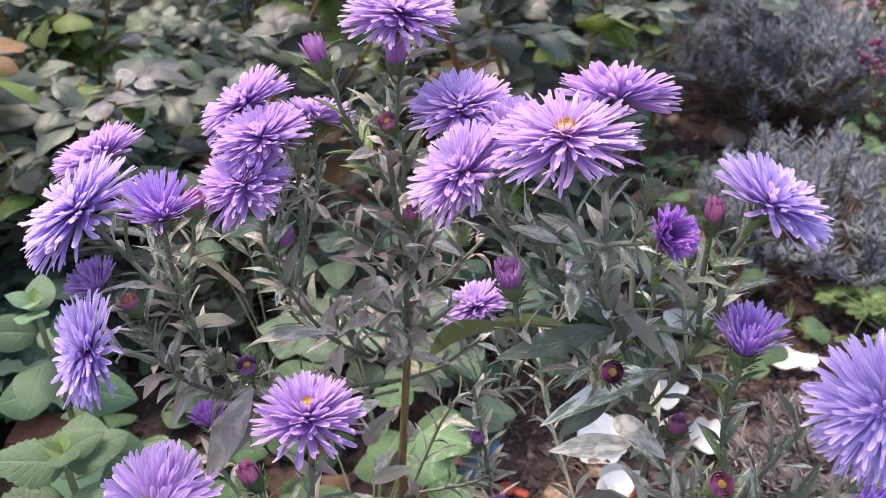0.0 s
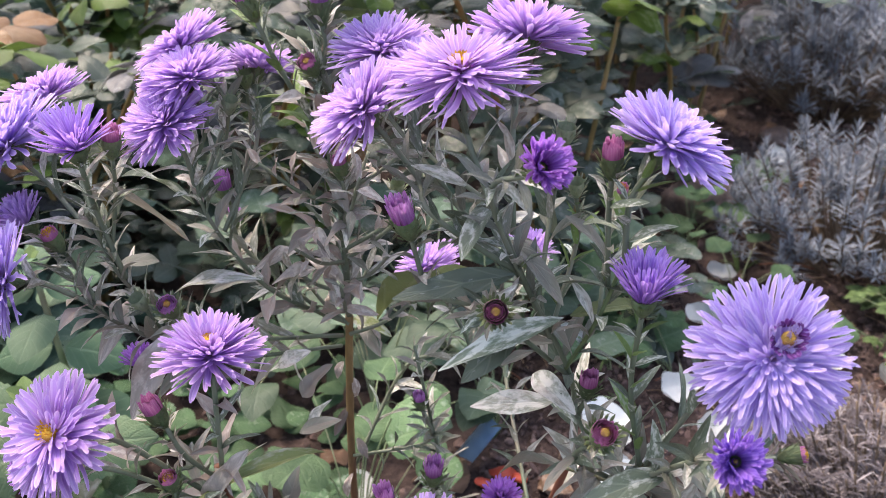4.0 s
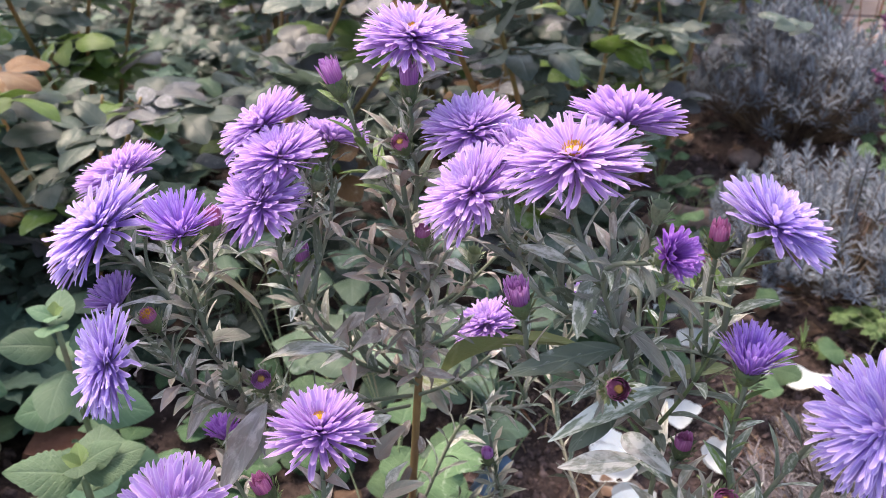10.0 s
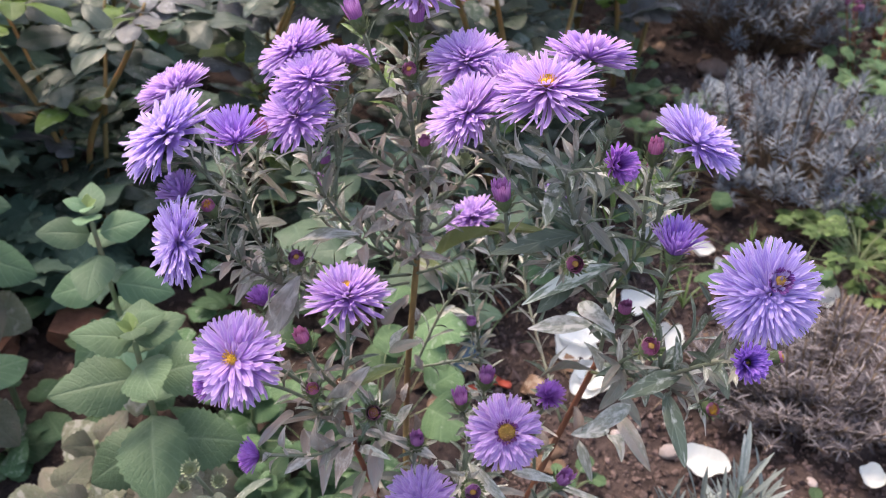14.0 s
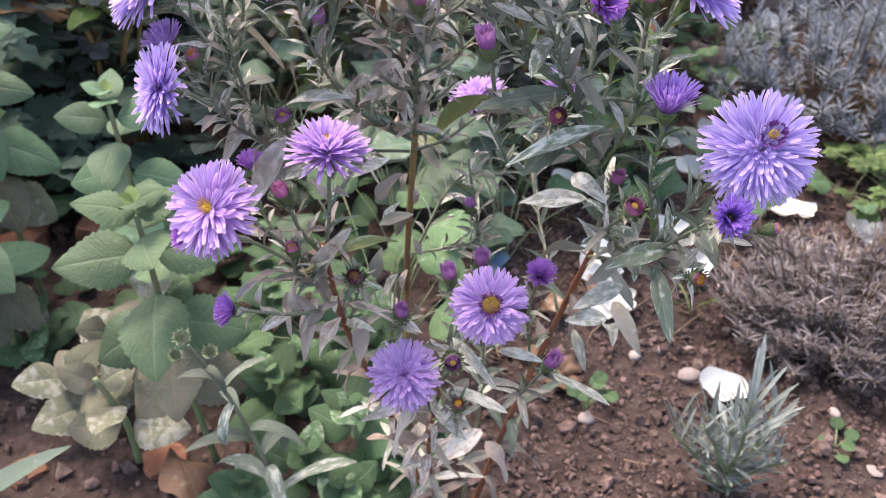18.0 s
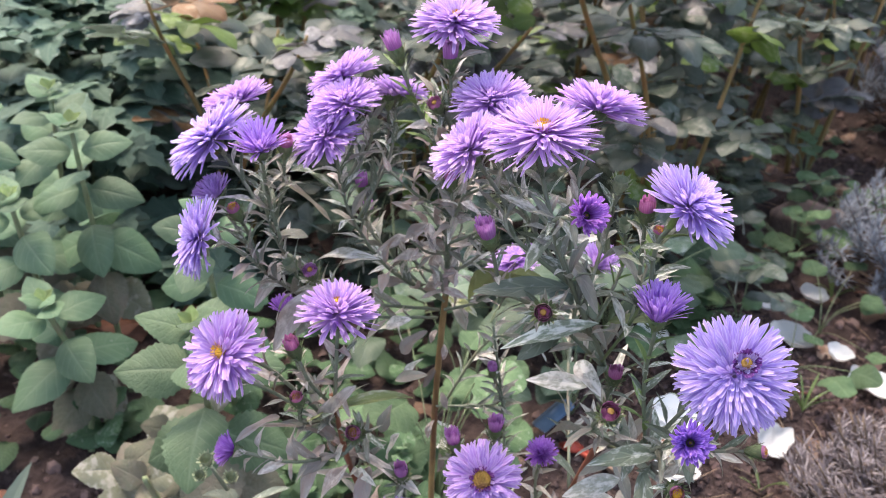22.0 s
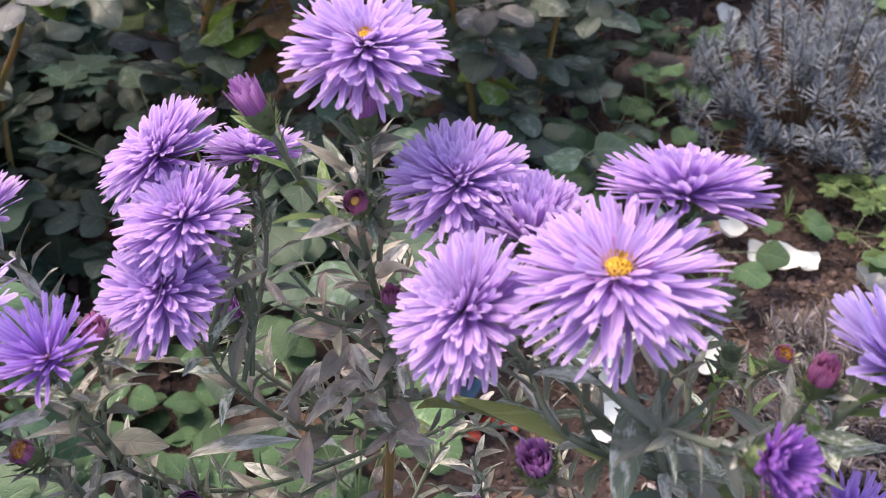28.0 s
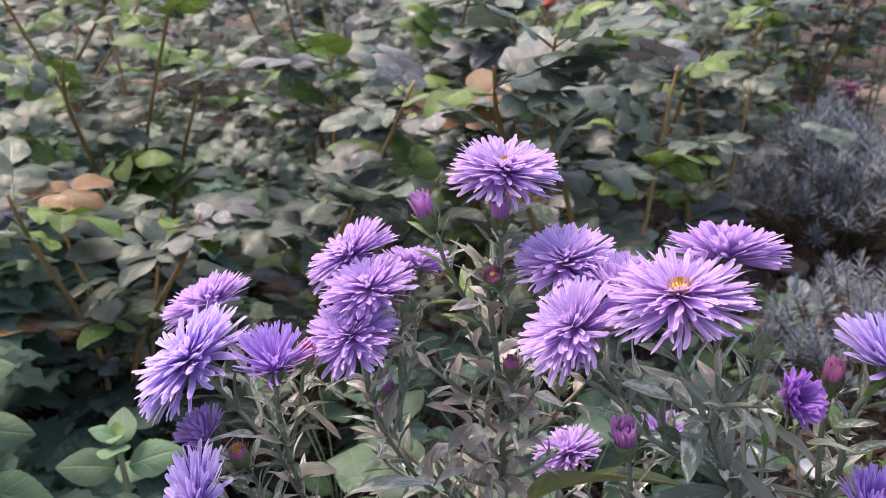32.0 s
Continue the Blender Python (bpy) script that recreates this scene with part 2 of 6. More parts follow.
L_ROSE_GREEN = leaf_material("rose_leaf_fresh", (0.07, 0.12, 0.025), (0.14, 0.22, 0.045), (0.19, 0.26, 0.09), (0.24, 0.28, 0.17), 0.03, 0.42, 0.3, 6.0)
L_DARK = leaf_material("dark_broad_leaf", (0.064, 0.108, 0.066), (0.12, 0.178, 0.122), (0.175, 0.23, 0.175), (0.21, 0.25, 0.22), 0.03, 0.5, 0.24, 5.0)
L_LOBED = leaf_material("lobed_leaf_blue_green", (0.06, 0.112, 0.083), (0.122, 0.19, 0.148), (0.175, 0.242, 0.195), (0.235, 0.29, 0.25), 0.0, 0.65, 0.28, 4.0, 0.2, None, 0.25)
L_FEATHER = leaf_material("feathery_weed_leaf", (0.06, 0.105, 0.03), (0.125, 0.185, 0.062), (0.17, 0.23, 0.09), (0.20, 0.25, 0.13), 0.0, 0.6, 0.25, 4.0)
L_DEAD = leaf_material("dead_leaf", (0.13, 0.072, 0.048), (0.25, 0.15, 0.105), (0.23, 0.14, 0.10), (0.34, 0.26, 0.21), 0.1, 0.7, 0.1, 6.0, 0.3, (0.14, 0.08, 0.05))
L_LAV_GREY = leaf_material("lavender_leaf_grey", (0.185, 0.20, 0.24), (0.28, 0.305, 0.36), (0.31, 0.335, 0.385), (0.37, 0.395, 0.45), 0.06, 0.9, 0.3, 2.0, 0.2, None, 0.1)
L_LAV_DRY = leaf_material("lavender_leaf_dry", (0.085, 0.07, 0.08), (0.185, 0.158, 0.172), (0.235, 0.205, 0.215), (0.33, 0.295, 0.30), 0.03, 0.9, 0.15, 2.0, 0.5, (0.105, 0.075, 0.072), 0.15)
L_ROSEMARY = leaf_material("seedling_leaf_grey_green", (0.17, 0.20, 0.195), (0.28, 0.31, 0.305), (0.32, 0.35, 0.34), (0.37, 0.39, 0.39), 0.06, 0.8, 0.15, 2.0, 0.3, None, 0.2)


def stem_material(name, a, b, c, rough=0.6):
    k = Nodes(name)
    oc = k.obj()
    n1 = k.noise(90.0, 4.0, 0.6, k.scaled(oc, (1.0, 1.0, 0.25)))
    n2 = k.noise(25.0, 3.0, 0.6, oc)
    col = k.mix(k.ramp(n1, (0.35, 0.0), (0.65, 1.0)), a, b)
    col = k.mix(k.ramp(n2, (0.5, 0.0), (0.68, 0.8)), col, c)
    return k.finish(col, rough, n1, 0.5, 0.0006)


S_BROWN = stem_material("stem_brown", (0.13, 0.055, 0.03), (0.32, 0.215, 0.085), (0.08, 0.04, 0.032))
S_RED = stem_material("stem_red_brown", (0.17, 0.055, 0.035), (0.27, 0.11, 0.06), (0.10, 0.05, 0.04))
S_GREEN = stem_material("stem_green", (0.09, 0.13, 0.055), (0.15, 0.19, 0.09), (0.16, 0.11, 0.08))
S_DARK = stem_material("stem_grey_green", (0.11, 0.135, 0.085), (0.19, 0.205, 0.15), (0.19, 0.14, 0.12))
S_MINT = stem_material("stem_mint", (0.14, 0.19, 0.09), (0.22, 0.26, 0.15), (0.20, 0.15, 0.11))
S_CANE = stem_material("stem_rose_cane", (0.15, 0.115, 0.04), (0.27, 0.155, 0.06), (0.28, 0.115, 0.045))
S_WOOD = stem_material("stem_woody", (0.12, 0.085, 0.06), (0.20, 0.14, 0.10), (0.08, 0.06, 0.05), 0.85)


def plain_material(name, a, b, c, scale, rough, strength=0.4, dist=0.002, thin=0.0, spec=0.3):
    k = Nodes(name)
    oc = k.obj()
    n1, n2 = k.noise(scale, 5.0, 0.65, oc), k.noise(scale * 0.23, 3.0, 0.55, oc)
    _, ro, ri = k.rand()
    col = k.mix(k.ramp(n1, (0.35, 0.0), (0.65, 1.0)), a, b)
    col = k.mix(k.math("MULTIPLY", k.ramp(n2, (0.45, 0.0), (0.65, 1.0)), 0.75), col, c)
    f, _, _ = k.rand()
    val = k.add("ShaderNodeHueSaturation", Color=col, Value=k.math("ADD", 0.7, k.math("MULTIPLY", f, 0.6)))
    return k.finish(val.outputs[0], rough, n1, strength, dist, thin, None, spec)


CALYX = plain_material("calyx_green", (0.09, 0.13, 0.06), (0.16, 0.20, 0.10), (0.13, 0.12, 0.07), 400.0, 0.6)
CALYX_PALE = plain_material("calyx_pale_green", (0.20, 0.24, 0.15), (0.30, 0.33, 0.22), (0.24, 0.22, 0.16), 400.0, 0.6)
DISC = plain_material("disc_yellow", (0.55, 0.30, 0.03), (0.72, 0.46, 0.05), (0.38, 0.17, 0.04), 900.0, 0.6)
DISC_DARK = plain_material("disc_ochre_dark", (0.28, 0.15, 0.04), (0.44, 0.28, 0.06), (0.18, 0.06, 0.06), 900.0, 0.65)
SOIL = plain_material("soil", (0.050, 0.034, 0.032), (0.112, 0.077, 0.072), (0.034, 0.023, 0.022), 130.0, 0.95, 1.0, 0.006, 0.0, 0.15)
CLOD = plain_material("soil_clod", (0.040, 0.027, 0.026), (0.21, 0.145, 0.135), (0.10, 0.064, 0.060), 120.0, 0.95, 0.8, 0.002, 0.0, 0.15)
STONE = plain_material("stone_pinkish", (0.17, 0.115, 0.10), (0.27, 0.195, 0.17), (0.13, 0.09, 0.08), 50.0, 0.85, 0.6, 0.002)
PEBBLE = plain_material("pebble_pale", (0.24, 0.20, 0.20), (0.38, 0.33, 0.33), (0.27, 0.19, 0.175), 90.0, 0.8, 0.4, 0.001)
BRICK = plain_material("brick_orange", (0.16, 0.065, 0.042), (0.25, 0.115, 0.075), (0.11, 0.062, 0.048), 60.0, 0.9, 0.6, 0.002)
PAVING = plain_material("paving_pinkish", (0.26, 0.185, 0.17), (0.36, 0.27, 0.25), (0.21, 0.155, 0.145), 20.0, 0.85, 0.4, 0.003)
WHITE = plain_material("fallen_petal_white", (0.80, 0.80, 0.79), (0.86, 0.86, 0.85), (0.78, 0.77, 0.75), 60.0, 0.6, 0.2, 0.001, 0.25)
BLUE = plain_material("scrap_blue", (0.06, 0.11, 0.19), (0.10, 0.17, 0.26), (0.16, 0.22, 0.29), 60.0, 0.35, 0.2, 0.001)
RED = plain_material("scrap_red", (0.50, 0.06, 0.04), (0.60, 0.10, 0.06), (0.42, 0.10, 0.06), 80.0, 0.45, 0.2, 0.001)
MAGENTA = plain_material("blossom_magenta", (0.12, 0.035, 0.095), (0.22, 0.075, 0.18), (0.14, 0.05, 0.11), 300.0, 0.7, 0.4, 0.001, 0.2)
CORAL = plain_material("rose_coral", (0.62, 0.16, 0.12), (0.72, 0.28, 0.22), (0.55, 0.14, 0.12), 120.0, 0.6, 0.3, 0.001, 0.2)

# ---- mesh helpers ----
RNG = np.random.default_rng(7)


def uni(a, b):
    return float(RNG.uniform(a, b))


def mesh_of(name, verts, faces, material, uv=None, smooth=True):
    me = bpy.data.meshes.new(name)
    me.from_pydata([tuple(map(float, v)) for v in verts], [], faces)
    if uv is not None:
        lay = me.uv_layers.new(name="UVMap")
        idx = np.empty(len(me.loops), dtype=np.int32)
        me.loops.foreach_get("vertex_index", idx)
        lay.data.foreach_set("uv", np.asarray(uv, dtype=np.float32)[idx].ravel())
    if smooth:
        me.polygons.foreach_set("use_smooth", [True] * len(me.polygons))
    me.materials.append(material)
    me.update()
    return me


def thing(name, place, label, category, group="", kind=""):
    ob = new(name)
    ob.location = place
    ob.empty_display_size = 0.02
    return tagged(ob, label, category, group, kind)


def part(name, mesh, parent, m=None, label=""):
    """One mesh object under a thing or a part; m is its pose in the world."""
    ob = new(name, mesh)
    ob.parent = parent
    up = Matrix.Identity(4)
    p = parent
    while p is not None:
        up = p.matrix_basis @ up
        p = p.parent
    ob.matrix_basis = up.inverted() @ (m if m is not None else Matrix.Identity(4))
    return tagged(ob, label)


def solo(name, mesh, m, label, category, group="", kind=""):
    ob = new(name, mesh)
    ob.matrix_basis = m
    return tagged(ob, label, category, group, kind)


def aim(place, axis, spin=0.0, scale=1.0):
    """A pose at place whose local z lies along axis."""
    z = Vector(axis).normalized()
    x = Vector((0, 0, 1)).cross(z)
    if x.length < 1e-3:
        x = Vector((1, 0, 0))
    x.normalize()
    y = z.cross(x)
    m = Matrix((x, y, z)).transposed().to_4x4()
    return Matrix.Translation(place) @ m @ Matrix.Rotation(spin, 4, "Z") @ Matrix.Scale(scale, 4)


def leaf_pose(base, way, up=(0, 0, 1), length=1.0, width=None):
    """A pose for a leaf mesh of unit length: local x along way, local z near up."""
    x = Vector(way).normalized()
    u = Vector(up)
    y = u.cross(x)
    if y.length < 1e-3:
        y = Vector((0, 1, 0)).cross(x)
    y.normalize()
    z = x.cross(y)
    m = Matrix((x, y, z)).transposed().to_4x4()
    w = length if width is None else width
    return Matrix.Translation(base) @ m @ Matrix.Diagonal((length, w, length, 1.0))


def smooth_line(points, steps=6):
    """A Catmull-Rom line through the points."""
    p = [Vector(q) for q in points]
    p = [p[0] * 2 - p[1]] + p + [p[-1] * 2 - p[-2]]
    out = []
    for i in range(1, len(p) - 2):
        for j in range(steps):
            t = j / steps
            a, b, c, d = p[i - 1], p[i], p[i + 1], p[i + 2]
            out.append(0.5 * ((2 * b) + (c - a) * t + (2 * a - 5 * b + 4 * c - d) * t * t + (3 * b - a - 3 * c + d) * t ** 3))
    out.append(p[-2])
    return out


def tube(line, r0, r1, sides=7, knots=0.0):
    """Verts and faces of a tapering stem along a line."""
    vs, fs = [], []
    n = len(line)
    ref = Vector((0.31, 0.95, 0.05))
    for i, q in enumerate(line):
        d = (line[min(i + 1, n - 1)] - line[max(i - 1, 0)]).normalized()
        a = d.cross(ref).normalized()
        b = d.cross(a)
        r = r0 + (r1 - r0) * i / max(1, n - 1)
        r *= 1 + (knots if i % 5 == 2 else 0.0)
        for k in range(sides):
            w = 2 * math.pi * k / sides
            vs.append(q + a * math.cos(w) * r + b * math.sin(w) * r)
    for i in range(n - 1):
        for k in range(sides):
            k2 = (k + 1) % sides
            fs.append((i * sides + k, i * sides + k2, (i + 1) * sides + k2, (i + 1) * sides + k))
    fs.append(tuple(range(sides))[::-1])
    fs.append(tuple(range((n - 1) * sides, n * sides)))
    return vs, fs


def stem_part(name, points, r0, r1, material, parent, sides=7, steps=6, knots=0.0, label=""):
    line = smooth_line(points, steps)
    org = line[0].copy()
    vs, fs = tube([q - org for q in line], r0, r1, sides, knots)
    part(name, mesh_of(name, vs, fs, material), parent, Matrix.Translation(org), label)
    return line


def join(chunks):
    """One set of verts, faces and uv out of several."""
    vs, fs, us, n = [], [], [], 0
    for v, f, u in chunks:
        vs.extend(v)
        us.extend(u)
        fs.extend(tuple(i + n for i in q) for q in f)
        n += len(v)
    return vs, fs, us


# ---- leaves ----


def lance(t):
    return max(0.05, math.sin(math.pi * min(1.0, t ** 0.85)) ** 0.7)


def ovate(t):
    return max(0.02, math.sin(math.pi * t ** 0.62) ** 0.72) if 0 < t < 1 else 0.03


def broad(t):
    return max(0.02, math.sin(math.pi * t ** 0.74) ** 0.78) if 0 < t < 1 else 0.03


def roundish(t):
    return max(0.03, math.sqrt(max(0.0, 1 - (2 * t ** 0.85 - 1) ** 2)))


def elliptic(t):
    return max(0.03, math.sin(math.pi * t ** 0.85) ** 0.68) if 0 < t < 1 else 0.03


def narrow(t):
    return 0.35 + 0.65 * math.sin(math.pi * min(1.0, 0.12 + 0.8 * t)) if t < 0.97 else 0.15


def blade(shape, ratio, nx=4, ny=9, fold=0.25, droop=0.3, curl=0.0, teeth=0, tooth=0.0, pucker=0.0, twist=0.0, wave=0.0, seed=0):
    """A leaf of unit length along +x with a folded midrib, a drooping line, teeth on the edge and puckers between the veins."""
    rng = np.random.default_rng(abs(seed))
    vs, us, fs = [], [], []
    ph = rng.uniform(0, 6.28)
    x = z = 0.0
    rows = ny + 1
    for j in range(rows):
        t = j / ny
        ang = 0.25 - droop * 1.6 * t
        if j:
            x += math.cos(ang) / ny
            z += math.sin(ang) / ny
        w = shape(t) * ratio * 0.5
        for i in range(nx + 1):
            s = 2 * i / nx - 1
            ww = w
            if teeth and i in (0, nx) and 0.06 < t < 0.97:
                ww *= 1 + tooth * (1 if j % 2 else -1)
            y = s * ww
            h = abs(s) * w * fold - curl * (s * s) * w + wave * math.sin(ph + t * 7 + s * 1.5) * w * abs(s)
            if pucker:
                h += pucker * (0.5 - abs(((t - abs(s) * 0.16) * 8) % 1 - 0.5)) * (1 - abs(s) ** 3) * (0.3 if abs(s) < 0.1 else 1)
            a = twist * t
            vs.append((x, y * math.cos(a) - h * math.sin(a), z + y * math.sin(a) + h * math.cos(a)))
            us.append((0.5 + 0.5 * s, t))
    c = nx + 1
    for j in range(ny):
        for i in range(nx):
            fs.append((j * c + i, (j + 1) * c + i, (j + 1) * c + i + 1, j * c + i + 1))
    return vs, fs, us


def bake(chunk, m):
    v, f, u = chunk
    return [m @ Vector(q) for q in v], f, u


def lib(name, material, count, shape, ratio, **kw):
    """A few leaves of one kind that differ in droop, twist and wave."""
    out = []
    for i in range(count):
        k = dict(kw)
        k["droop"] = kw.get("droop", 0.3) * (0.5 + i / count)
        k["twist"] = kw.get("twist", 0.0) * (1 if i % 2 else -1) * (0.4 + i / count)
        c = blade(shape, ratio, seed=i + 3, **k)
        out.append((mesh_of(name, c[0], c[1], material, c[2]), c))
    return out


ASTER = lib("leaf", L_ASTER, 5, lance, 0.195, nx=6, ny=12, droop=0.4, twist=0.5, fold=0.32, wave=0.25)
GREY = lib("leaf", L_GREY, 6, lance, 0.205, nx=6, ny=12, droop=0.45, twist=0.6, fold=0.35, wave=0.35)
MAUVE = lib("leaf", L_MAUVE, 6, lance, 0.275, nx=6, ny=12, droop=0.65, twist=0.8, fold=0.4, wave=0.5)
WITHER = lib("leaf", L_WITHER, 6, lance, 0.24, nx=6, ny=12, droop=0.9, twist=0.9, fold=0.4, wave=0.6)
YELLOW = lib("leaf", L_YELLOW, 3, lance, 0.22, droop=0.6, twist=0.5, fold=0.4, wave=0.2)
TENDER = lib("leaf", L_TENDER, 3, lance, 0.24, droop=0.2, fold=0.5)
MINT = lib("leaf", L_MINT, 4, broad, 0.72, nx=8, ny=22, droop=0.45, fold=0.12, curl=0.25, teeth=1, tooth=0.05, pucker=0.035, wave=0.12, twist=0.15)
MINT_SMOOTH = lib("leaf", L_MINT_SMOOTH, 4, broad, 0.68, nx=8, ny=20, droop=0.4, fold=0.1, curl=0.22, teeth=1, tooth=0.018, pucker=0.012, wave=0.1, twist=0.12)
MINT_LOW = lib("leaf", L_MINT_LOW, 3, ovate, 0.78, nx=8, ny=18, droop=0.4, fold=0.12, curl=0.25, teeth=1, tooth=0.04, pucker=0.02, wave=0.12)
MINT_OLD = lib("leaf", L_MINT_OLD, 3, ovate, 0.8, nx=8, ny=18, droop=0.4, fold=0.1, curl=0.12, teeth=1, tooth=0.04, pucker=0.03, wave=0.2)
MINT_TIP = lib("leaf", L_MINT_TIP, 2, broad, 0.78, nx=6, ny=12, droop=-0.1, fold=0.35, teeth=1, tooth=0.04, pucker=0.02)
ROUND = lib("leaf", L_ROUND, 4, roundish, 1.0, nx=8, ny=26, droop=0.3, fold=0.15, curl=0.2, teeth=1, tooth=0.03, wave=0.2)
DARK = lib("leaf", L_DARK, 3, ovate, 0.8, nx=6, ny=12, droop=0.5, fold=0.2, curl=0.2, wave=0.2)
DEAD = lib("dead_leaf", L_DEAD, 4, ovate, 0.6, nx=6, ny=10, droop=0.5, fold=0.3, curl=0.5, wave=0.6, twist=0.8)


def lobed_leaf(seed, material):
    """A deeply cut leaf of five toothed lobes."""
    rng = np.random.default_rng(abs(seed))
    ch = []
    for a, s in ((-1.25, 0.6), (-0.65, 0.85), (0.0, 1.0), (0.65, 0.85), (1.25, 0.6)):
        b = blade(ovate, 0.62, nx=6, ny=9, droop=0.35 + rng.uniform(0, 0.3), fold=0.15, teeth=1, tooth=0.24, wave=0.15, seed=seed * 11 + int(a * 10))
        ch.append(bake(b, Euler((0, rng.uniform(-0.15, 0.1), a)).to_matrix().to_4x4() @ Matrix.Scale(s, 4)))
    c = join(ch)
    return mesh_of("leaf", c[0], c[1], material, c[2]), c


LOBED = [lobed_leaf(i, L_LOBED) for i in range(4)]
FEATHER = [lobed_leaf(i + 5, L_FEATHER) for i in range(3)]

# ---- ground ----


def height(x, y):
    """Height of the soil: level bed with lumps."""
    near = 1.0 if abs(x) < 4 and abs(y) < 5 else 0.0
    return near * (0.012 * noise.noise((x * 5, y * 5, 0.3)) + 0.007 * noise.noise((x * 19, y * 19, 1.7)) + 0.004 * noise.noise((x * 55, y * 55, 4.1)))


def ground_sheet():
    def steps(a, b, fine):
        inner = list(np.arange(a, b + 1e-6, fine))
        out, s = [], fine
        lo, hi = [], []
        p, q = a, b
        while q < 60:
            s *= 1.5
            p, q = p - s, q + s
            lo.append(p)
            hi.append(q)
        return lo[::-1] + inner + hi

    xs, ys = steps(-0.9, 1.2, 0.0125), steps(-0.3, 1.7, 0.0125)
    vs = [(x, y, height(x, y)) for y in ys for x in xs]
    c = len(xs)
    fs = [(j * c + i, j * c + i + 1, (j + 1) * c + i + 1, (j + 1) * c + i) for j in range(len(ys) - 1) for i in range(c - 1)]
    solo("ground", mesh_of("ground", vs, fs, SOIL), Matrix.Identity(4), "dark brown crumbly garden soil under the plants", "soil", kind="structure")


ground_sheet()


def lump(seed, squash=0.6, sub=2, rough=0.35):
    """An uneven stone or clod of unit size."""
    bm = bmesh.new()
    bmesh.ops.create_icosphere(bm, subdivisions=sub, radius=0.5)
    for v in bm.verts:
        n = noise.noise(v.co * 2.3 + Vector((seed * 3.1, seed, 0))) + 0.5 * noise.noise(v.co * 5.5 + Vector((0, seed * 2.0, 7)))
        v.co *= 1 + rough * n
        v.co.z *= squash
    vs = [v.co.copy() for v in bm.verts]
    fs = [tuple(v.index for v in f.verts) for f in bm.faces]
    bm.free()
    return vs, fs, [(0, 0)] * len(vs)


LUMPS = [lump(i, 0.6 + 0.08 * i, 1, 0.9) for i in range(5)]


def scatter_clods():
    chunks = []
    for i in range(21000):
        if i % 3:
            x, y = uni(0.02, 0.52), uni(0.30, 0.80)
            s = 0.0016 + 0.0066 * uni(0, 1) ** 3
        else:
            x, y = uni(-0.55, 1.1), 0.15 + 1.6 * uni(0, 1) ** 1.5
            s = 0.003 + 0.013 * uni(0, 1) ** 4
        m = Matrix.Translation((x, y, height(x, y) + s * 0.15)) @ Euler((uni(0, 6), uni(0, 6), uni(0, 6))).to_matrix().to_4x4() @ Matrix.Scale(s, 4)
        chunks.append(bake(LUMPS[int(uni(0, 5)) % 5], m))
    for _ in range(2600):
        x, y = uni(0.12, 1.05), uni(0.72, 1.7)
        s = 0.004 + 0.016 * uni(0, 1) ** 3
        m = Matrix.Translation((x, y, height(x, y) + s * 0.12)) @ Euler((uni(0, 6), uni(0, 6), uni(0, 6))).to_matrix().to_4x4() @ Matrix.Scale(s, 4)
        chunks.append(bake(LUMPS[int(uni(0, 5)) % 5], m))
    v, f, u = join(chunks)
    solo("soil_clods", mesh_of("soil_clods", v, f, CLOD, smooth=False), Matrix.Identity(4), "small brown crumbs and clods of dry soil", "soil", kind="stuff")


scatter_clods()


def stone(x, y, size, squash, seed, label, material=STONE, turn=0.0, long=1.0):
    v, f, u = lump(seed, squash, 3, 0.28)
    m = Matrix.Translation((x, y, height(x, y) + size * squash * 0.3)) @ Matrix.Rotation(turn, 4, "Z") @ Matrix.Diagonal((size * long, size, size, 1))
    return solo("stone", mesh_of("stone", v, f, material), m, label, "stone", "stones on the soil")


# ---- roses behind ----


def compound_leaf(seed, lib_mat, name="rose_leaf"):
    """Five toothed leaflets on one stalk, unit length."""
    rng = np.random.default_rng(seed)
    ch = []
    line = smooth_line([(0, 0, 0), (0.3, 0, 0.04), (0.62, 0, 0.02)], 3)
    v, f = tube(line, 0.012, 0.007, 5)
    ch.append((v, f, [(0.5, 0.0)] * len(v)))
    for x, side, size in ((0.24, 1, 0.36), (0.26, -1, 0.36), (0.46, 1, 0.42), (0.48, -1, 0.42), (0.62, 0, 0.5)):
        b = blade(elliptic, 0.70, nx=6, ny=18, droop=0.2 + rng.uniform(0, 0.5), fold=0.08 + rng.uniform(0, 0.15), curl=rng.uniform(0, 0.35), teeth=1, tooth=0.025, wave=0.12, seed=seed * 7 + int(x * 50) + side)
        m = Matrix.Translation((x, 0, 0.03)) @ Euler((side * rng.uniform(-0.5, 0.2), rng.uniform(-0.2, 0.25), side * rng.uniform(0.9, 1.25))).to_matrix().to_4x4() @ Matrix.Scale(size * rng.uniform(0.85, 1.1), 4)
        ch.append(bake(b, m))
    c = join(ch)
    return mesh_of(name, c[0], c[1], lib_mat, c[2]), c


ROSE = [compound_leaf(i, L_ROSE) for i in range(4)]
ROSE_M = [compound_leaf(i + 10, L_ROSE_MAUVE) for i in range(3)]
ROSE_B = [compound_leaf(30, L_ROSE_BROWN)]
ROSE_G = [compound_leaf(i + 20, L_ROSE_GREEN) for i in range(2)]


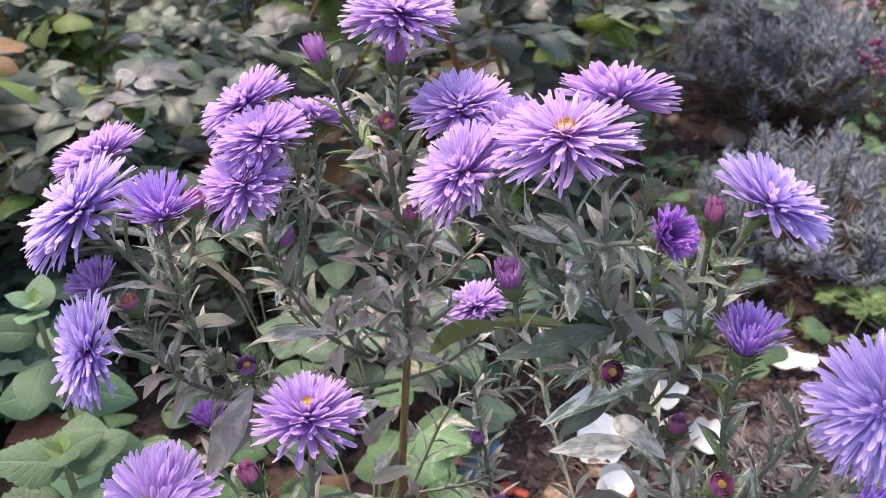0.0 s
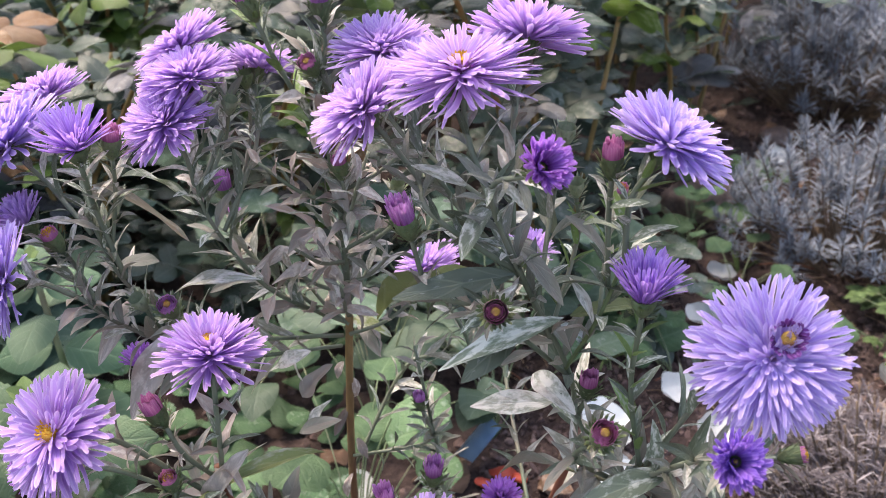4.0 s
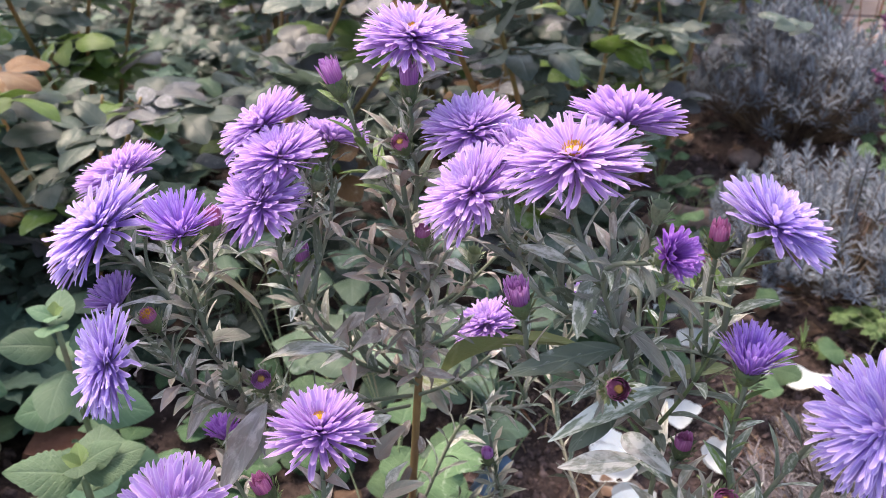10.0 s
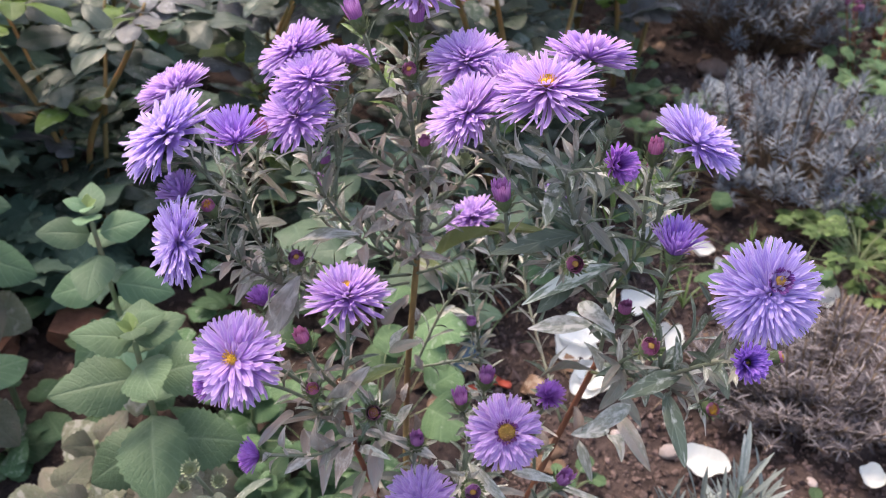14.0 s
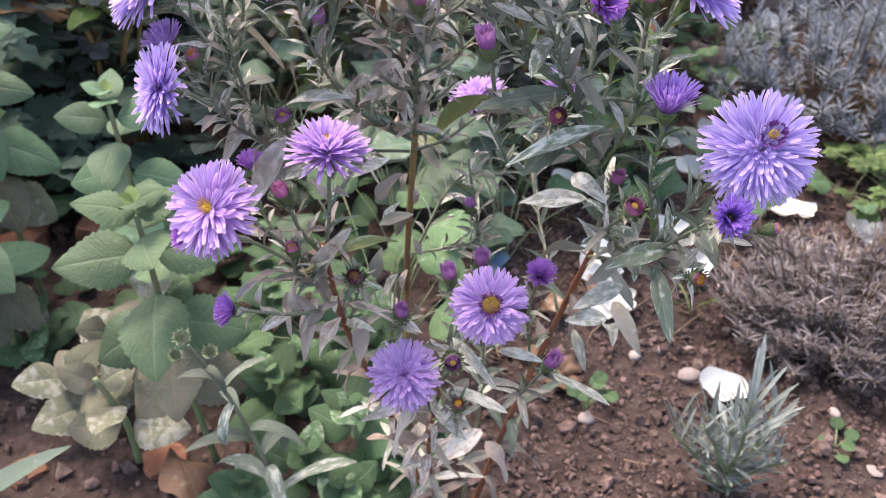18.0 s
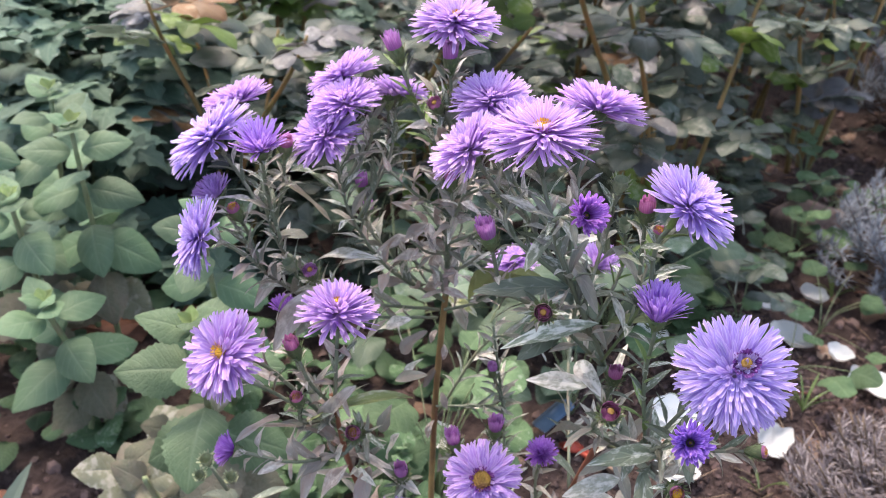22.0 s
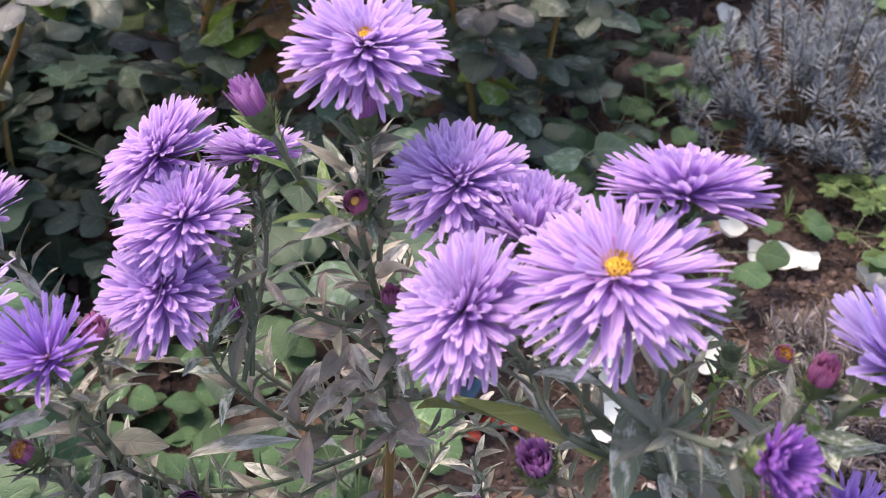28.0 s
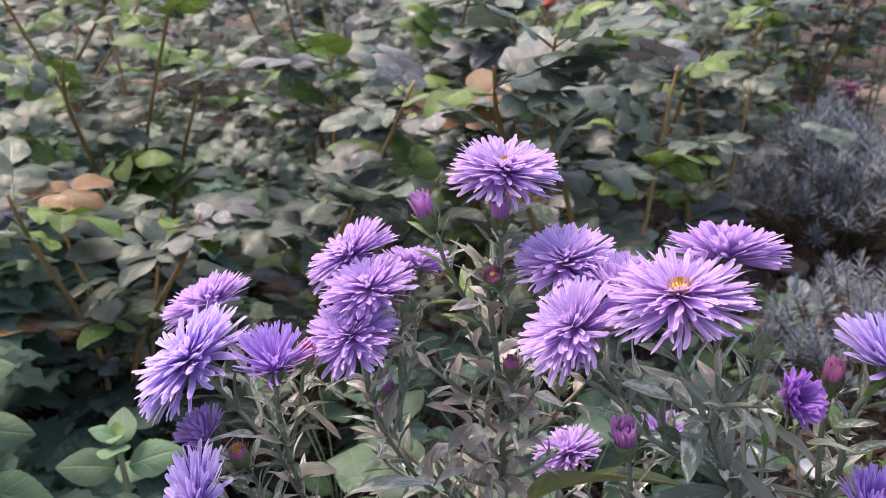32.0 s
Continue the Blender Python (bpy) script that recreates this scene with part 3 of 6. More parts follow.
def rose_bush(x, y, canes, tall, spread, leaves, label, fresh=0.1, mauve=0.3, size=(0.068, 0.098), low=0.06):
    """A low rose: arching canes from one base, compound leaves along them."""
    root = thing("rose_bush", (x, y, height(x, y)), label, "rose bush", "roses in the bed behind")
    lines = []
    canes = max(4, int(canes * 0.65))
    for i in range(canes):
        a = uni(0, 6.283)
        h = tall * uni(0.75, 1.1)
        d = spread * uni(0.4, 1.0)
        pts = [(x + 0.02 * math.cos(a), y + 0.02 * math.sin(a), -0.01), (x + d * 0.3 * math.cos(a) + uni(-0.02, 0.02), y + d * 0.3 * math.sin(a) + uni(-0.02, 0.02), h * 0.45), (x + d * 0.8 * math.cos(a + 0.2), y + d * 0.8 * math.sin(a + 0.2), h * 0.85), (x + d * math.cos(a + 0.3), y + d * math.sin(a + 0.3), h)]
        lines.append(stem_part("cane", pts, uni(0.0026, 0.0044), 0.0014, S_CANE, root, 6, 6, 0.12))
    for i in range(int(leaves * 0.62)):
        ln = lines[i % canes]
        k = int((0.2 + 0.8 * uni(0, 1)) * (len(ln) - 1))
        p = ln[k]
        a = uni(0, 6.283)
        w = Vector((math.cos(a), math.sin(a), uni(-0.3, 0.6)))
        q = uni(0, 1)
        src = ROSE_B if q > 0.975 else ROSE_G if q < 1.4 * fresh else (ROSE_M if q < fresh + 0.8 * mauve else ROSE)
        me = src[int(uni(0, len(src))) % len(src)][0]
        if p.z < low:
            continue
        part("leaf", me, root, leaf_pose(p, w, (uni(-0.4, 0.4), uni(-0.5, 0.2), 1), uni(*size)))
    return root


rose_bush(-0.20, 0.86, 9, 0.36, 0.20, 146, "low rose bush with grey-green mildewed leaves in the bed", 0.08, 0.38)
rose_bush(-0.37, 0.72, 7, 0.30, 0.13, 70, "rose shoots with grey, powdery leaves beside the mint", 0.05, 0.35)
rose_bush(0.08, 0.82, 9, 0.40, 0.20, 137, "rose bush with dark blue-green leaves and brown canes", 0.08, 0.25)
rose_bush(-0.45, 1.05, 8, 0.46, 0.24, 126, "rose bush with fresh yellow-green shoots and buds", 0.35, 0.2)
rose_bush(0.22, 1.42, 8, 0.40, 0.18, 100, "open rose bush with dark leaves and reddish canes", 0.1, 0.1, low=0.02)
rose_bush(-0.05, 1.2, 9, 0.44, 0.26, 146, "rose bush with glossy leaves catching the light", 0.12, 0.4)
rose_bush(-0.75, 1.3, 8, 0.5, 0.3, 126, "rose bush with dull green leaves in the bed", 0.15, 0.3)
rose_bush(0.3, 1.75, 8, 0.5, 0.32, 126, "rose bush with sparse glossy leaves further back", 0.2, 0.4)
rose_bush(-0.35, 1.7, 8, 0.5, 0.32, 126, "rose bush with mixed green and grey leaves", 0.2, 0.4)


rose_bush(0.42, 1.66, 9, 0.52, 0.24, 116, "rose bush with dark leaves and orange-brown canes", 0.25, 0.15)
rose_bush(0.68, 2.05, 9, 0.5, 0.3, 116, "rose bush with dull green leaves at the back", 0.2, 0.3)


rose_bush(0.10, 1.10, 8, 0.38, 0.15, 80, "rose bush with blue-green leaves on orange-brown canes", 0.12, 0.1)
rose_bush(0.10, 1.55, 8, 0.48, 0.24, 95, "rose bush with dark leaves and yellow-green tips", 0.25, 0.25)


def hedge(name, label, x0, x1, y0, y1, z0, z1, count, srcs, size):
    """Far undergrowth nobody could count, in one mesh."""
    ch = []
    for _ in range(count):
        x, y, z = uni(x0, x1), uni(y0, y1), uni(z0, z1)
        a = uni(0, 6.283)
        src = srcs[int(uni(0, len(srcs))) % len(srcs)]
        ch.append(bake(src[1], leaf_pose((x, y, z), (math.cos(a), math.sin(a), uni(-0.3, 0.5)), (uni(-0.4, 0.4), uni(-0.4, 0.4), 1), uni(*size))))
    v, f, u = join(ch)
    return solo(name, mesh_of(name, v, f, srcs[0][0].materials[0], u), Matrix.Identity(4), label, "undergrowth", kind="stuff")


hedge("undergrowth", "dull green leafy undergrowth at the back of the bed", -2.2, 1.0, 1.9, 3.2, 0.02, 0.56, 1150, ROSE, (0.08, 0.13))
hedge("undergrowth", "grey mildewed leaves at the back of the bed", -2.2, 1.6, 2.1, 3.6, 0.1, 0.6, 200, ROSE_M, (0.09, 0.15))
hedge("undergrowth", "dull leaves behind the lavender", 0.2, 2.6, 2.3, 3.6, 0.02, 0.6, 260, ROSE, (0.1, 0.17))
hedge("undergrowth", "dull leafy growth far behind the bed", -3.4, 1.2, 2.8, 4.8, 0.02, 0.5, 520, ROSE, (0.12, 0.2))
hedge("undergrowth", "yellow-green leaves at the back of the bed", -2.2, 2.2, 2.4, 4.2, 0.2, 0.8, 120, ROSE_G, (0.09, 0.15))
hedge("undergrowth", "dark leaves in the shade below the roses", -0.75, 0.2, 0.62, 1.9, 0.02, 0.13, 300, ROSE, (0.05, 0.085))

hedge("undergrowth", "dark rose leaves low over the soil between the bushes", -1.7, 0.5, 1.15, 2.4, 0.03, 0.24, 520, ROSE, (0.05, 0.085))
rose_bush(0.29, 1.24, 6, 0.30, 0.13, 80, "small rose bush with dark dull leaves behind the stone", 0.05, 0.1, low=0.03)

# ---- mint and broad leaves ----


def mint(base, top, pairs, size, label, src=MINT, old=1, tip=True, tipcol=True, turn=None):
    """A mint shoot: square stem, crossed pairs of puckered toothed leaves, small pale ones at the tip."""
    root = thing("mint_plant", base, label, "mint", "mint shoots in the bed")
    b, t = Vector(base), Vector(top)
    midp = (b + t) / 2 + Vector((uni(-0.01, 0.01), uni(-0.01, 0.01), 0))
    line = stem_part("stem", [b - Vector((0, 0, 0.01)), midp, t], 0.0034, 0.0022, S_MINT, root, 4, 8)
    turn = uni(0, 1.5) if turn is None else turn
    for i in range(pairs):
        q = i / max(1, pairs - 1)
        p = line[int((0.97 - 0.52 * q ** 1.1) * (len(line) - 1))]
        s = size * (0.68 + 0.32 * min(1.0, 1.3 * q)) * uni(0.92, 1.08) * (0.8 if old and i >= pairs - old else 1.0)
        lift = 0.16 - 1.15 * q if t.z > 0.12 else 0.6 - 0.55 * q
        use = MINT_OLD if i >= pairs - old else src
        for side in (0, 1):
            a = turn + i * 1.5708 + side * 3.1416 + uni(-0.2, 0.2)
            w = Vector((math.cos(a), math.sin(a), max(-1.1, lift) + uni(-0.1, 0.1)))
            o = p + w.normalized() * s * 0.10
            part("leaf", use[int(uni(0, len(use))) % len(use)][0], root, leaf_pose(o, w, (0, -0.7, 1), s * uni(0.92, 1.05)))
    if tip:
        for i in range(6):
            a = turn + 1.5708 + i * 3.1416 if i < 2 else turn + i * 1.5708
            w = Vector((math.cos(a), math.sin(a), 0.30 if i < 2 else 0.62))
            use = MINT_TIP if tipcol and i >= 4 else src
            part("leaf", use[i % len(use)][0], root, leaf_pose(t + Vector((0, 0, 0.007 if i >= 2 else 0.002)), w, (0, -0.3, 1), size * (uni(0.5, 0.58) if i < 2 else uni(0.3, 0.38) if i < 4 else uni(0.18, 0.24))))
    return root


mint((-0.160, 0.325, 0), (-0.168, 0.300, 0.230), 6, 0.060, "tall mint shoot with large puckered leaves, lower ones mildewed", MINT, 2, turn=1.95)
mint((-0.236, 0.462, 0), (-0.240, 0.440, 0.222), 6, 0.054, "mint shoot with smooth grey-green oval leaves", MINT_SMOOTH, 1, turn=0.2)
mint((-0.355, 0.480, 0), (-0.359, 0.466, 0.262), 7, 0.058, "tall mint shoot with pale yellow tip", MINT_SMOOTH, 2)
mint((-0.405, 0.450, 0), (-0.405, 0.438, 0.205), 6, 0.060, "mint shoot with broad spotted leaves", MINT_SMOOTH, 2)
mint((-0.345, 0.40, 0), (-0.35, 0.39, 0.15), 5, 0.058, "mint shoot with large leaves and brown spots", MINT_SMOOTH, 2)
mint((-0.262, 0.345, 0), (-0.259, 0.328, 0.072), 3, 0.050, "short mint shoot with drooping old leaves", MINT_OLD, 2, False)
mint((-0.425, 0.54, 0), (-0.425, 0.53, 0.26), 7, 0.056, "tall mint shoot in the second row", MINT_SMOOTH, 1)
mint((-0.49, 0.50, 0), (-0.49, 0.49, 0.27), 7, 0.058, "tall mint shoot at the edge of the patch", MINT_SMOOTH, 2)
mint((-0.215, 0.318, 0), (-0.222, 0.305, 0.095), 3, 0.052, "old mint shoot with yellowed mildewed leaves", MINT_OLD, 3, False)
mint((-0.45, 0.36, 0), (-0.455, 0.35, 0.18), 6, 0.058, "mint shoot with broad spotted leaves", MINT_SMOOTH, 2)

# ---- low round leaves ----


def ground_cover(x, y, n, label, src=ROUND, size=(0.022, 0.034), tall=(0.03, 0.11), r=0.06, name="ground_cover_plant", category="weed"):
    """A low plant: round leaves held up on thin stalks from one crown."""
    root = thing(name, (x, y, height(x, y)), label, category, "low plants on the soil")
    for i in range(n):
        a, d = uni(0, 6.283), r * uni(0.2, 1.0)
        h = uni(*tall)
        e = Vector((x + d * math.cos(a), y + d * math.sin(a), h))
        if (e.x - 0.035) ** 2 + (e.y - 0.485) ** 2 < 0.0026 or (e.x - 0.125) ** 2 + (e.y - 0.50) ** 2 < 0.002:
            continue
        ln = stem_part("leaf_stalk", [(x, y, 0), ((x * 2 + e.x) / 3, (y * 2 + e.y) / 3, h * 0.6), e], 0.0008, 0.0005, S_MINT, root, 4, 3)
        part("leaf", src[i % len(src)][0], root, leaf_pose(e, (math.cos(a), math.sin(a), 0.1), (uni(-0.3, 0.3), uni(-0.6, 0.0), 1), uni(*size)))
    return root


ground_cover(-0.045, 0.41, 12, "low plant with round scalloped green leaves", ROUND, (0.026, 0.038), (0.06, 0.17), 0.07)
ground_cover(-0.09, 0.42, 5, "low plant with soft round leaves in shade", ROUND, (0.024, 0.036), (0.03, 0.13), 0.07)
ground_cover(0.24, 0.70, 4, "low weed with scalloped green leaves among fallen petals", ROUND, (0.022, 0.034), (0.02, 0.06), 0.07)
ground_cover(0.40, 0.72, 4, "low weed with bright green leaves beside the lavender", ROUND, (0.02, 0.028), (0.02, 0.07), 0.07)
ground_cover(0.27, 0.99, 9, "low weed with toothed green leaves by the stone", ROUND, (0.022, 0.03), (0.02, 0.07), 0.06)
ground_cover(0.20, 0.66, 4, "low weed with soft green leaves near the aster", ROUND, (0.018, 0.028), (0.015, 0.05), 0.06)
ground_cover(0.28, 0.79, 6, "low weed with scalloped leaves beside the stone", ROUND, (0.02, 0.03), (0.015, 0.06), 0.08)
ground_cover(0.12, 0.74, 12, "low weed with dark green leaves in half shade", ROUND, (0.02, 0.032), (0.02, 0.08), 0.08)
ground_cover(0.33, 1.06, 10, "low weed by the large stone", ROUND, (0.02, 0.03), (0.02, 0.07), 0.07)
ground_cover(0.195, 0.775, 4, "weed with large rounded soft green leaves on the soil", ROUND, (0.040, 0.050), (0.04, 0.08), 0.06)
ground_cover(0.145, 0.665, 3, "weed with rounded green leaves in front of petals", ROUND, (0.030, 0.040), (0.02, 0.05), 0.05)
mint((-0.06, 0.33, 0), (-0.06, 0.315, 0.075), 3, 0.040, "low mint rosette with deep green leaves", MINT_LOW, 0, True, False)
mint((-0.065, 0.40, 0), (-0.065, 0.39, 0.085), 3, 0.038, "low mint rosette with deep green leaves", MINT_LOW, 0, True, False)
mint((-0.12, 0.35, 0), (-0.12, 0.345, 0.07), 3, 0.038, "low mint rosette under the tall shoot", MINT_LOW, 0, True, False)
mint((-0.01, 0.345, 0), (-0.01, 0.335, 0.05), 3, 0.034, "small mint rosette at the foot of the aster", MINT_LOW, 0, True, False)

ground_cover(-0.05, 0.54, 12, "dark broad-leaved plant in the shade behind the aster", DARK, (0.032, 0.046), (0.05, 0.18), 0.11, "broad_leaved_plant", "leafy plant")
ground_cover(0.04, 0.57, 20, "dark grey-green broad-leaved plant behind the aster", DARK, (0.032, 0.044), (0.04, 0.17), 0.10, "broad_leaved_plant", "leafy plant")
ground_cover(-0.15, 0.64, 9, "dark broad-leaved plant between mint and roses", DARK, (0.035, 0.05), (0.04, 0.15), 0.12, "broad_leaved_plant", "leafy plant")
ground_cover(-0.60, 0.76, 26, "bushy plant with blue-green deeply lobed leaves", LOBED, (0.06, 0.085), (0.08, 0.25), 0.16, "lobed_leaf_plant", "leafy plant")
ground_cover(-0.50, 0.64, 22, "bushy plant with blue-green deeply lobed leaves", LOBED, (0.042, 0.06), (0.05, 0.18), 0.13, "lobed_leaf_plant", "leafy plant")
ground_cover(-0.62, 0.85, 26, "tall bushy plant with blue-green lobed leaves", LOBED, (0.06, 0.085), (0.10, 0.25), 0.18, "lobed_leaf_plant", "leafy plant")
ground_cover(-0.60, 0.58, 22, "bushy plant with lobed leaves beside the mint", LOBED, (0.05, 0.07), (0.06, 0.22), 0.14, "lobed_leaf_plant", "leafy plant")

for x, y, n in ((-0.02, 0.66, 22), (0.06, 0.70, 18), (-0.10, 0.74, 22), (-0.22, 0.76, 20)):
    ground_cover(x, y, n, "dark green broad-leaved plant in the shade of the aster", ROUND if n < 18 else DARK, (0.020, 0.032) if n < 18 else (0.026, 0.042), (0.03, 0.15), 0.09, "broad_leaved_plant", "leafy plant")

hedge("undergrowth", "blue-green lobed foliage behind the mint", -1.4, -0.48, 0.66, 1.15, 0.05, 0.27, 330, LOBED, (0.060, 0.09))
hedge("undergrowth", "dark leaves on the ground behind the mint", -1.5, -0.3, 0.55, 1.8, 0.02, 0.14, 220, DARK, (0.05, 0.08))

for bx, by, bz, n, sz in ((-0.066, 0.435, 0.06, 3, 0.038), (-0.110, 0.39, 0.05, 3, 0.036), (-0.14, 0.44, 0.07, 4, 0.038), (-0.085, 0.30, 0.05, 3, 0.036), (-0.045, 0.365, 0.06, 3, 0.036), (-0.02, 0.31, 0.045, 3, 0.034), (-0.33, 0.41, 0.05, 3, 0.036)):
    mint((bx, by, 0), (bx, by - 0.006, bz), n, sz, "low mint rosette with deep green leaves on soil", MINT_LOW, 0, True, False)

for bx, by, bz, n, sz in ((-0.12, 0.275, 0.045, 3, 0.034), (-0.055, 0.275, 0.05, 3, 0.036), (-0.15, 0.385, 0.05, 3, 0.034)):
    mint((bx, by, 0), (bx, by - 0.006, bz), n, sz, "low mint rosette with deep green leaves on soil", MINT_LOW, 0, True, False)
for bx, by, bz, n, sz in ((-0.245, 0.385, 0.07, 3, 0.046),):
    mint((bx, by, 0), (bx, by - 0.006, bz), n, sz, "old mint shoot with faded grey-green leaves, the lowest mildewed", MINT_OLD, 1, False, False)

hedge("low_leaves", "dark low leaves and weeds covering the soil between the roses", -1.6, 0.25, 0.66, 2.2, 0.005, 0.10, 700, ROSE, (0.05, 0.08))
hedge("low_leaves", "lobed low leaves covering the soil behind the mint", -1.4, -0.3, 0.56, 1.6, 0.01, 0.14, 300, LOBED, (0.05, 0.08))
hedge("low_leaves", "dark green seedlings and low leaves under the mint", -0.6, -0.09, 0.36, 0.66, 0.005, 0.05, 220, MINT_LOW, (0.022, 0.036))

# ---- lavender ----
NARROW_G = lib("leaf", L_LAV_GREY, 2, narrow, 0.14, nx=2, ny=4, droop=0.2, fold=0.3)
NARROW_D = lib("leaf", L_LAV_DRY, 3, narrow, 0.09, nx=2, ny=4, droop=0.5, fold=0.3, twist=0.5)
NARROW_R = lib("leaf", L_ROSEMARY, 3, narrow, 0.088, nx=2, ny=6, droop=0.15, fold=0.4)


def lavender(x, y, rx, ry, tall, shoots, src, leaf, label, per=20, mat=S_WOOD, tuft=0.0):
    """A rounded clump of many shoots, each set with narrow leaves."""
    root = thing("lavender_plant", (x, y, 0), label, "lavender", "lavender clumps")
    stems, leaves = [], []
    for i in range(shoots):
        a, d = uni(0, 6.283), math.sqrt(uni(0, 1))
        ex, ey = x + rx * d * math.cos(a), y + ry * d * math.sin(a)
        h = tall * (1 - 0.5 * d * d) * uni(0.5, 1.2)
        line = smooth_line([(x + (ex - x) * 0.35, y + (ey - y) * 0.35, 0), (x + (ex - x) * 0.75, y + (ey - y) * 0.75, h * 0.5), (ex, ey, h)], 4)
        v, f = tube(line, 0.0012, 0.0007, 4)
        stems.append((v, f, [(0, 0)] * len(v)))
        for k in range(per):
            q = (0.3 + 0.7 * k / per) if k % 4 == 0 else (0.68 + 0.32 * k / per)
            p = line[int(q * (len(line) - 1))]
            b = a + k * 2.4
            if tuft:
                q = (k + 0.5) / per
                tip = line[-1] + (line[-1] - line[-2]).normalized() * tuft * (q - 0.75)
                w = Vector((math.cos(b), math.sin(b), -0.25 + 2.4 * q * q * q + uni(-0.15, 0.15))) + (line[-1] - line[-2]).normalized() * 0.5
                leaves.append(bake(src[k % len(src)][1], leaf_pose(tip, w, (0, 0, 1), leaf * uni(0.75, 1.05) * (1 - 0.35 * q))))
                continue
            w = Vector((math.cos(b), math.sin(b), -0.35 + 1.2 * q * q + uni(-0.2, 0.3)))
            leaves.append(bake(src[k % len(src)][1], leaf_pose(p, w, (0, 0, 1), leaf * uni(0.6, 1.1))))
    v, f, u = join(stems)
    part("woody_base", mesh_of("woody_base", v, f, mat), root)["kind"] = "stuff"
    v, f, u = join(leaves)
    ob = part("foliage", mesh_of("foliage", v, f, src[0][0].materials[0], u), root)
    ob["kind"] = "stuff"
    return root


lavender(0.335, 0.505, 0.125, 0.095, 0.09, 300, NARROW_D, 0.015, "dried lavender clump with purplish-grey leaves", 24)
lavender(0.435, 0.905, 0.155, 0.155, 0.135, 175, NARROW_G, 0.0215, "grey-blue lavender clump on the soil", 34, tuft=0.030)
lavender(0.56, 1.43, 0.18, 0.18, 0.20, 220, NARROW_G, 0.030, "grey lavender bush further back", 28, tuft=0.045)


def seedling(base, tops, label):
    """A young lavender: a few upright shoots set with long narrow leaves."""
    root = thing("lavender_seedling", base, label, "seedling", "")
    b = Vector(base)
    for i, (top, n, size) in enumerate(tops):
        t = Vector(top)
        ln = stem_part("stem", [b + Vector((uni(-0.006, 0.006), uni(-0.006, 0.006), -0.004)), b.lerp(t, 0.5) + Vector((uni(-0.006, 0.006), uni(-0.006, 0.006), 0.004)), t], 0.0015, 0.0009, S_MINT, root, 5, 8)
        for k in range(n):
            q = 0.12 + 0.88 * k / (n - 1)
            p = ln[int(q * (len(ln) - 1))]
            a = i * 0.7 + (k % 2) * 3.1416 + (k // 2) * 1.5708 + uni(-0.25, 0.25)
            w = Vector((math.cos(a), math.sin(a), uni(0.35, 0.8) + 1.3 * q * q))
            part("leaf", NARROW_R[k % 3][0], root, leaf_pose(p, w, (0, 0, 1), size * uni(0.75, 1.1)))


seedling((0.203, 0.332, 0.0), (((0.190, 0.303, 0.120), 28, 0.046), ((0.212, 0.318, 0.092), 16, 0.042), ((0.172, 0.322, 0.075), 16, 0.036), ((0.225, 0.335, 0.066), 14, 0.036), ((0.182, 0.345, 0.06), 14, 0.034), ((0.210, 0.350, 0.06), 12, 0.034), ((0.158, 0.338, 0.05), 16, 0.030), ((0.168, 0.355, 0.045), 16, 0.028), ((0.232, 0.318, 0.05), 14, 0.032), ((0.192, 0.325, 0.075), 18, 0.036)), "young lavender seedling with long grey-green leaves on soil")

# ---- the aster ----
ASTER_BASE = (0.012, 0.285, 0.0)
aster = thing("aster_plant", ASTER_BASE, "purple double-flowered aster with mildewed grey-green leaves on soil", "aster")
PT = np.array([0.0, 0.22, 0.45, 0.68, 0.86, 0.96, 1.0])
PW = np.array([0.4, 0.66, 0.9, 1.0, 0.93, 0.7, 0.26])


def petal_rows(length, width, elev, bend, az0, r0, h0, roll, cup=0.35, sweep=0.0):
    """Verts and uv of one strap-shaped petal on a flower with its axis on z."""
    vs, us = [], []
    x, z = r0, h0
    last = 0.0
    for t, w in zip(PT, PW):
        a = elev + bend * (t * t)
        az = az0 + sweep * t * t
        x += math.cos(a) * (t - last) * length
        z += math.sin(a) * (t - last) * length
        last = t
        for s in (-1, 0, 1):
            y = s * w * width * 0.5
            up = cup * abs(s) * w * width * 0.5 + y * math.sin(roll)
            px, pz = x - math.sin(a) * up, z + math.cos(a) * up
            vs.append((px * math.cos(az) - y * math.sin(az), px * math.sin(az) + y * math.cos(az), pz))
            us.append((0.5 + 0.5 * s, t))
    return vs, us


PF = [(j * 3 + i, (j + 1) * 3 + i, (j + 1) * 3 + i + 1, j * 3 + i + 1) for j in range(6) for i in range(2)]
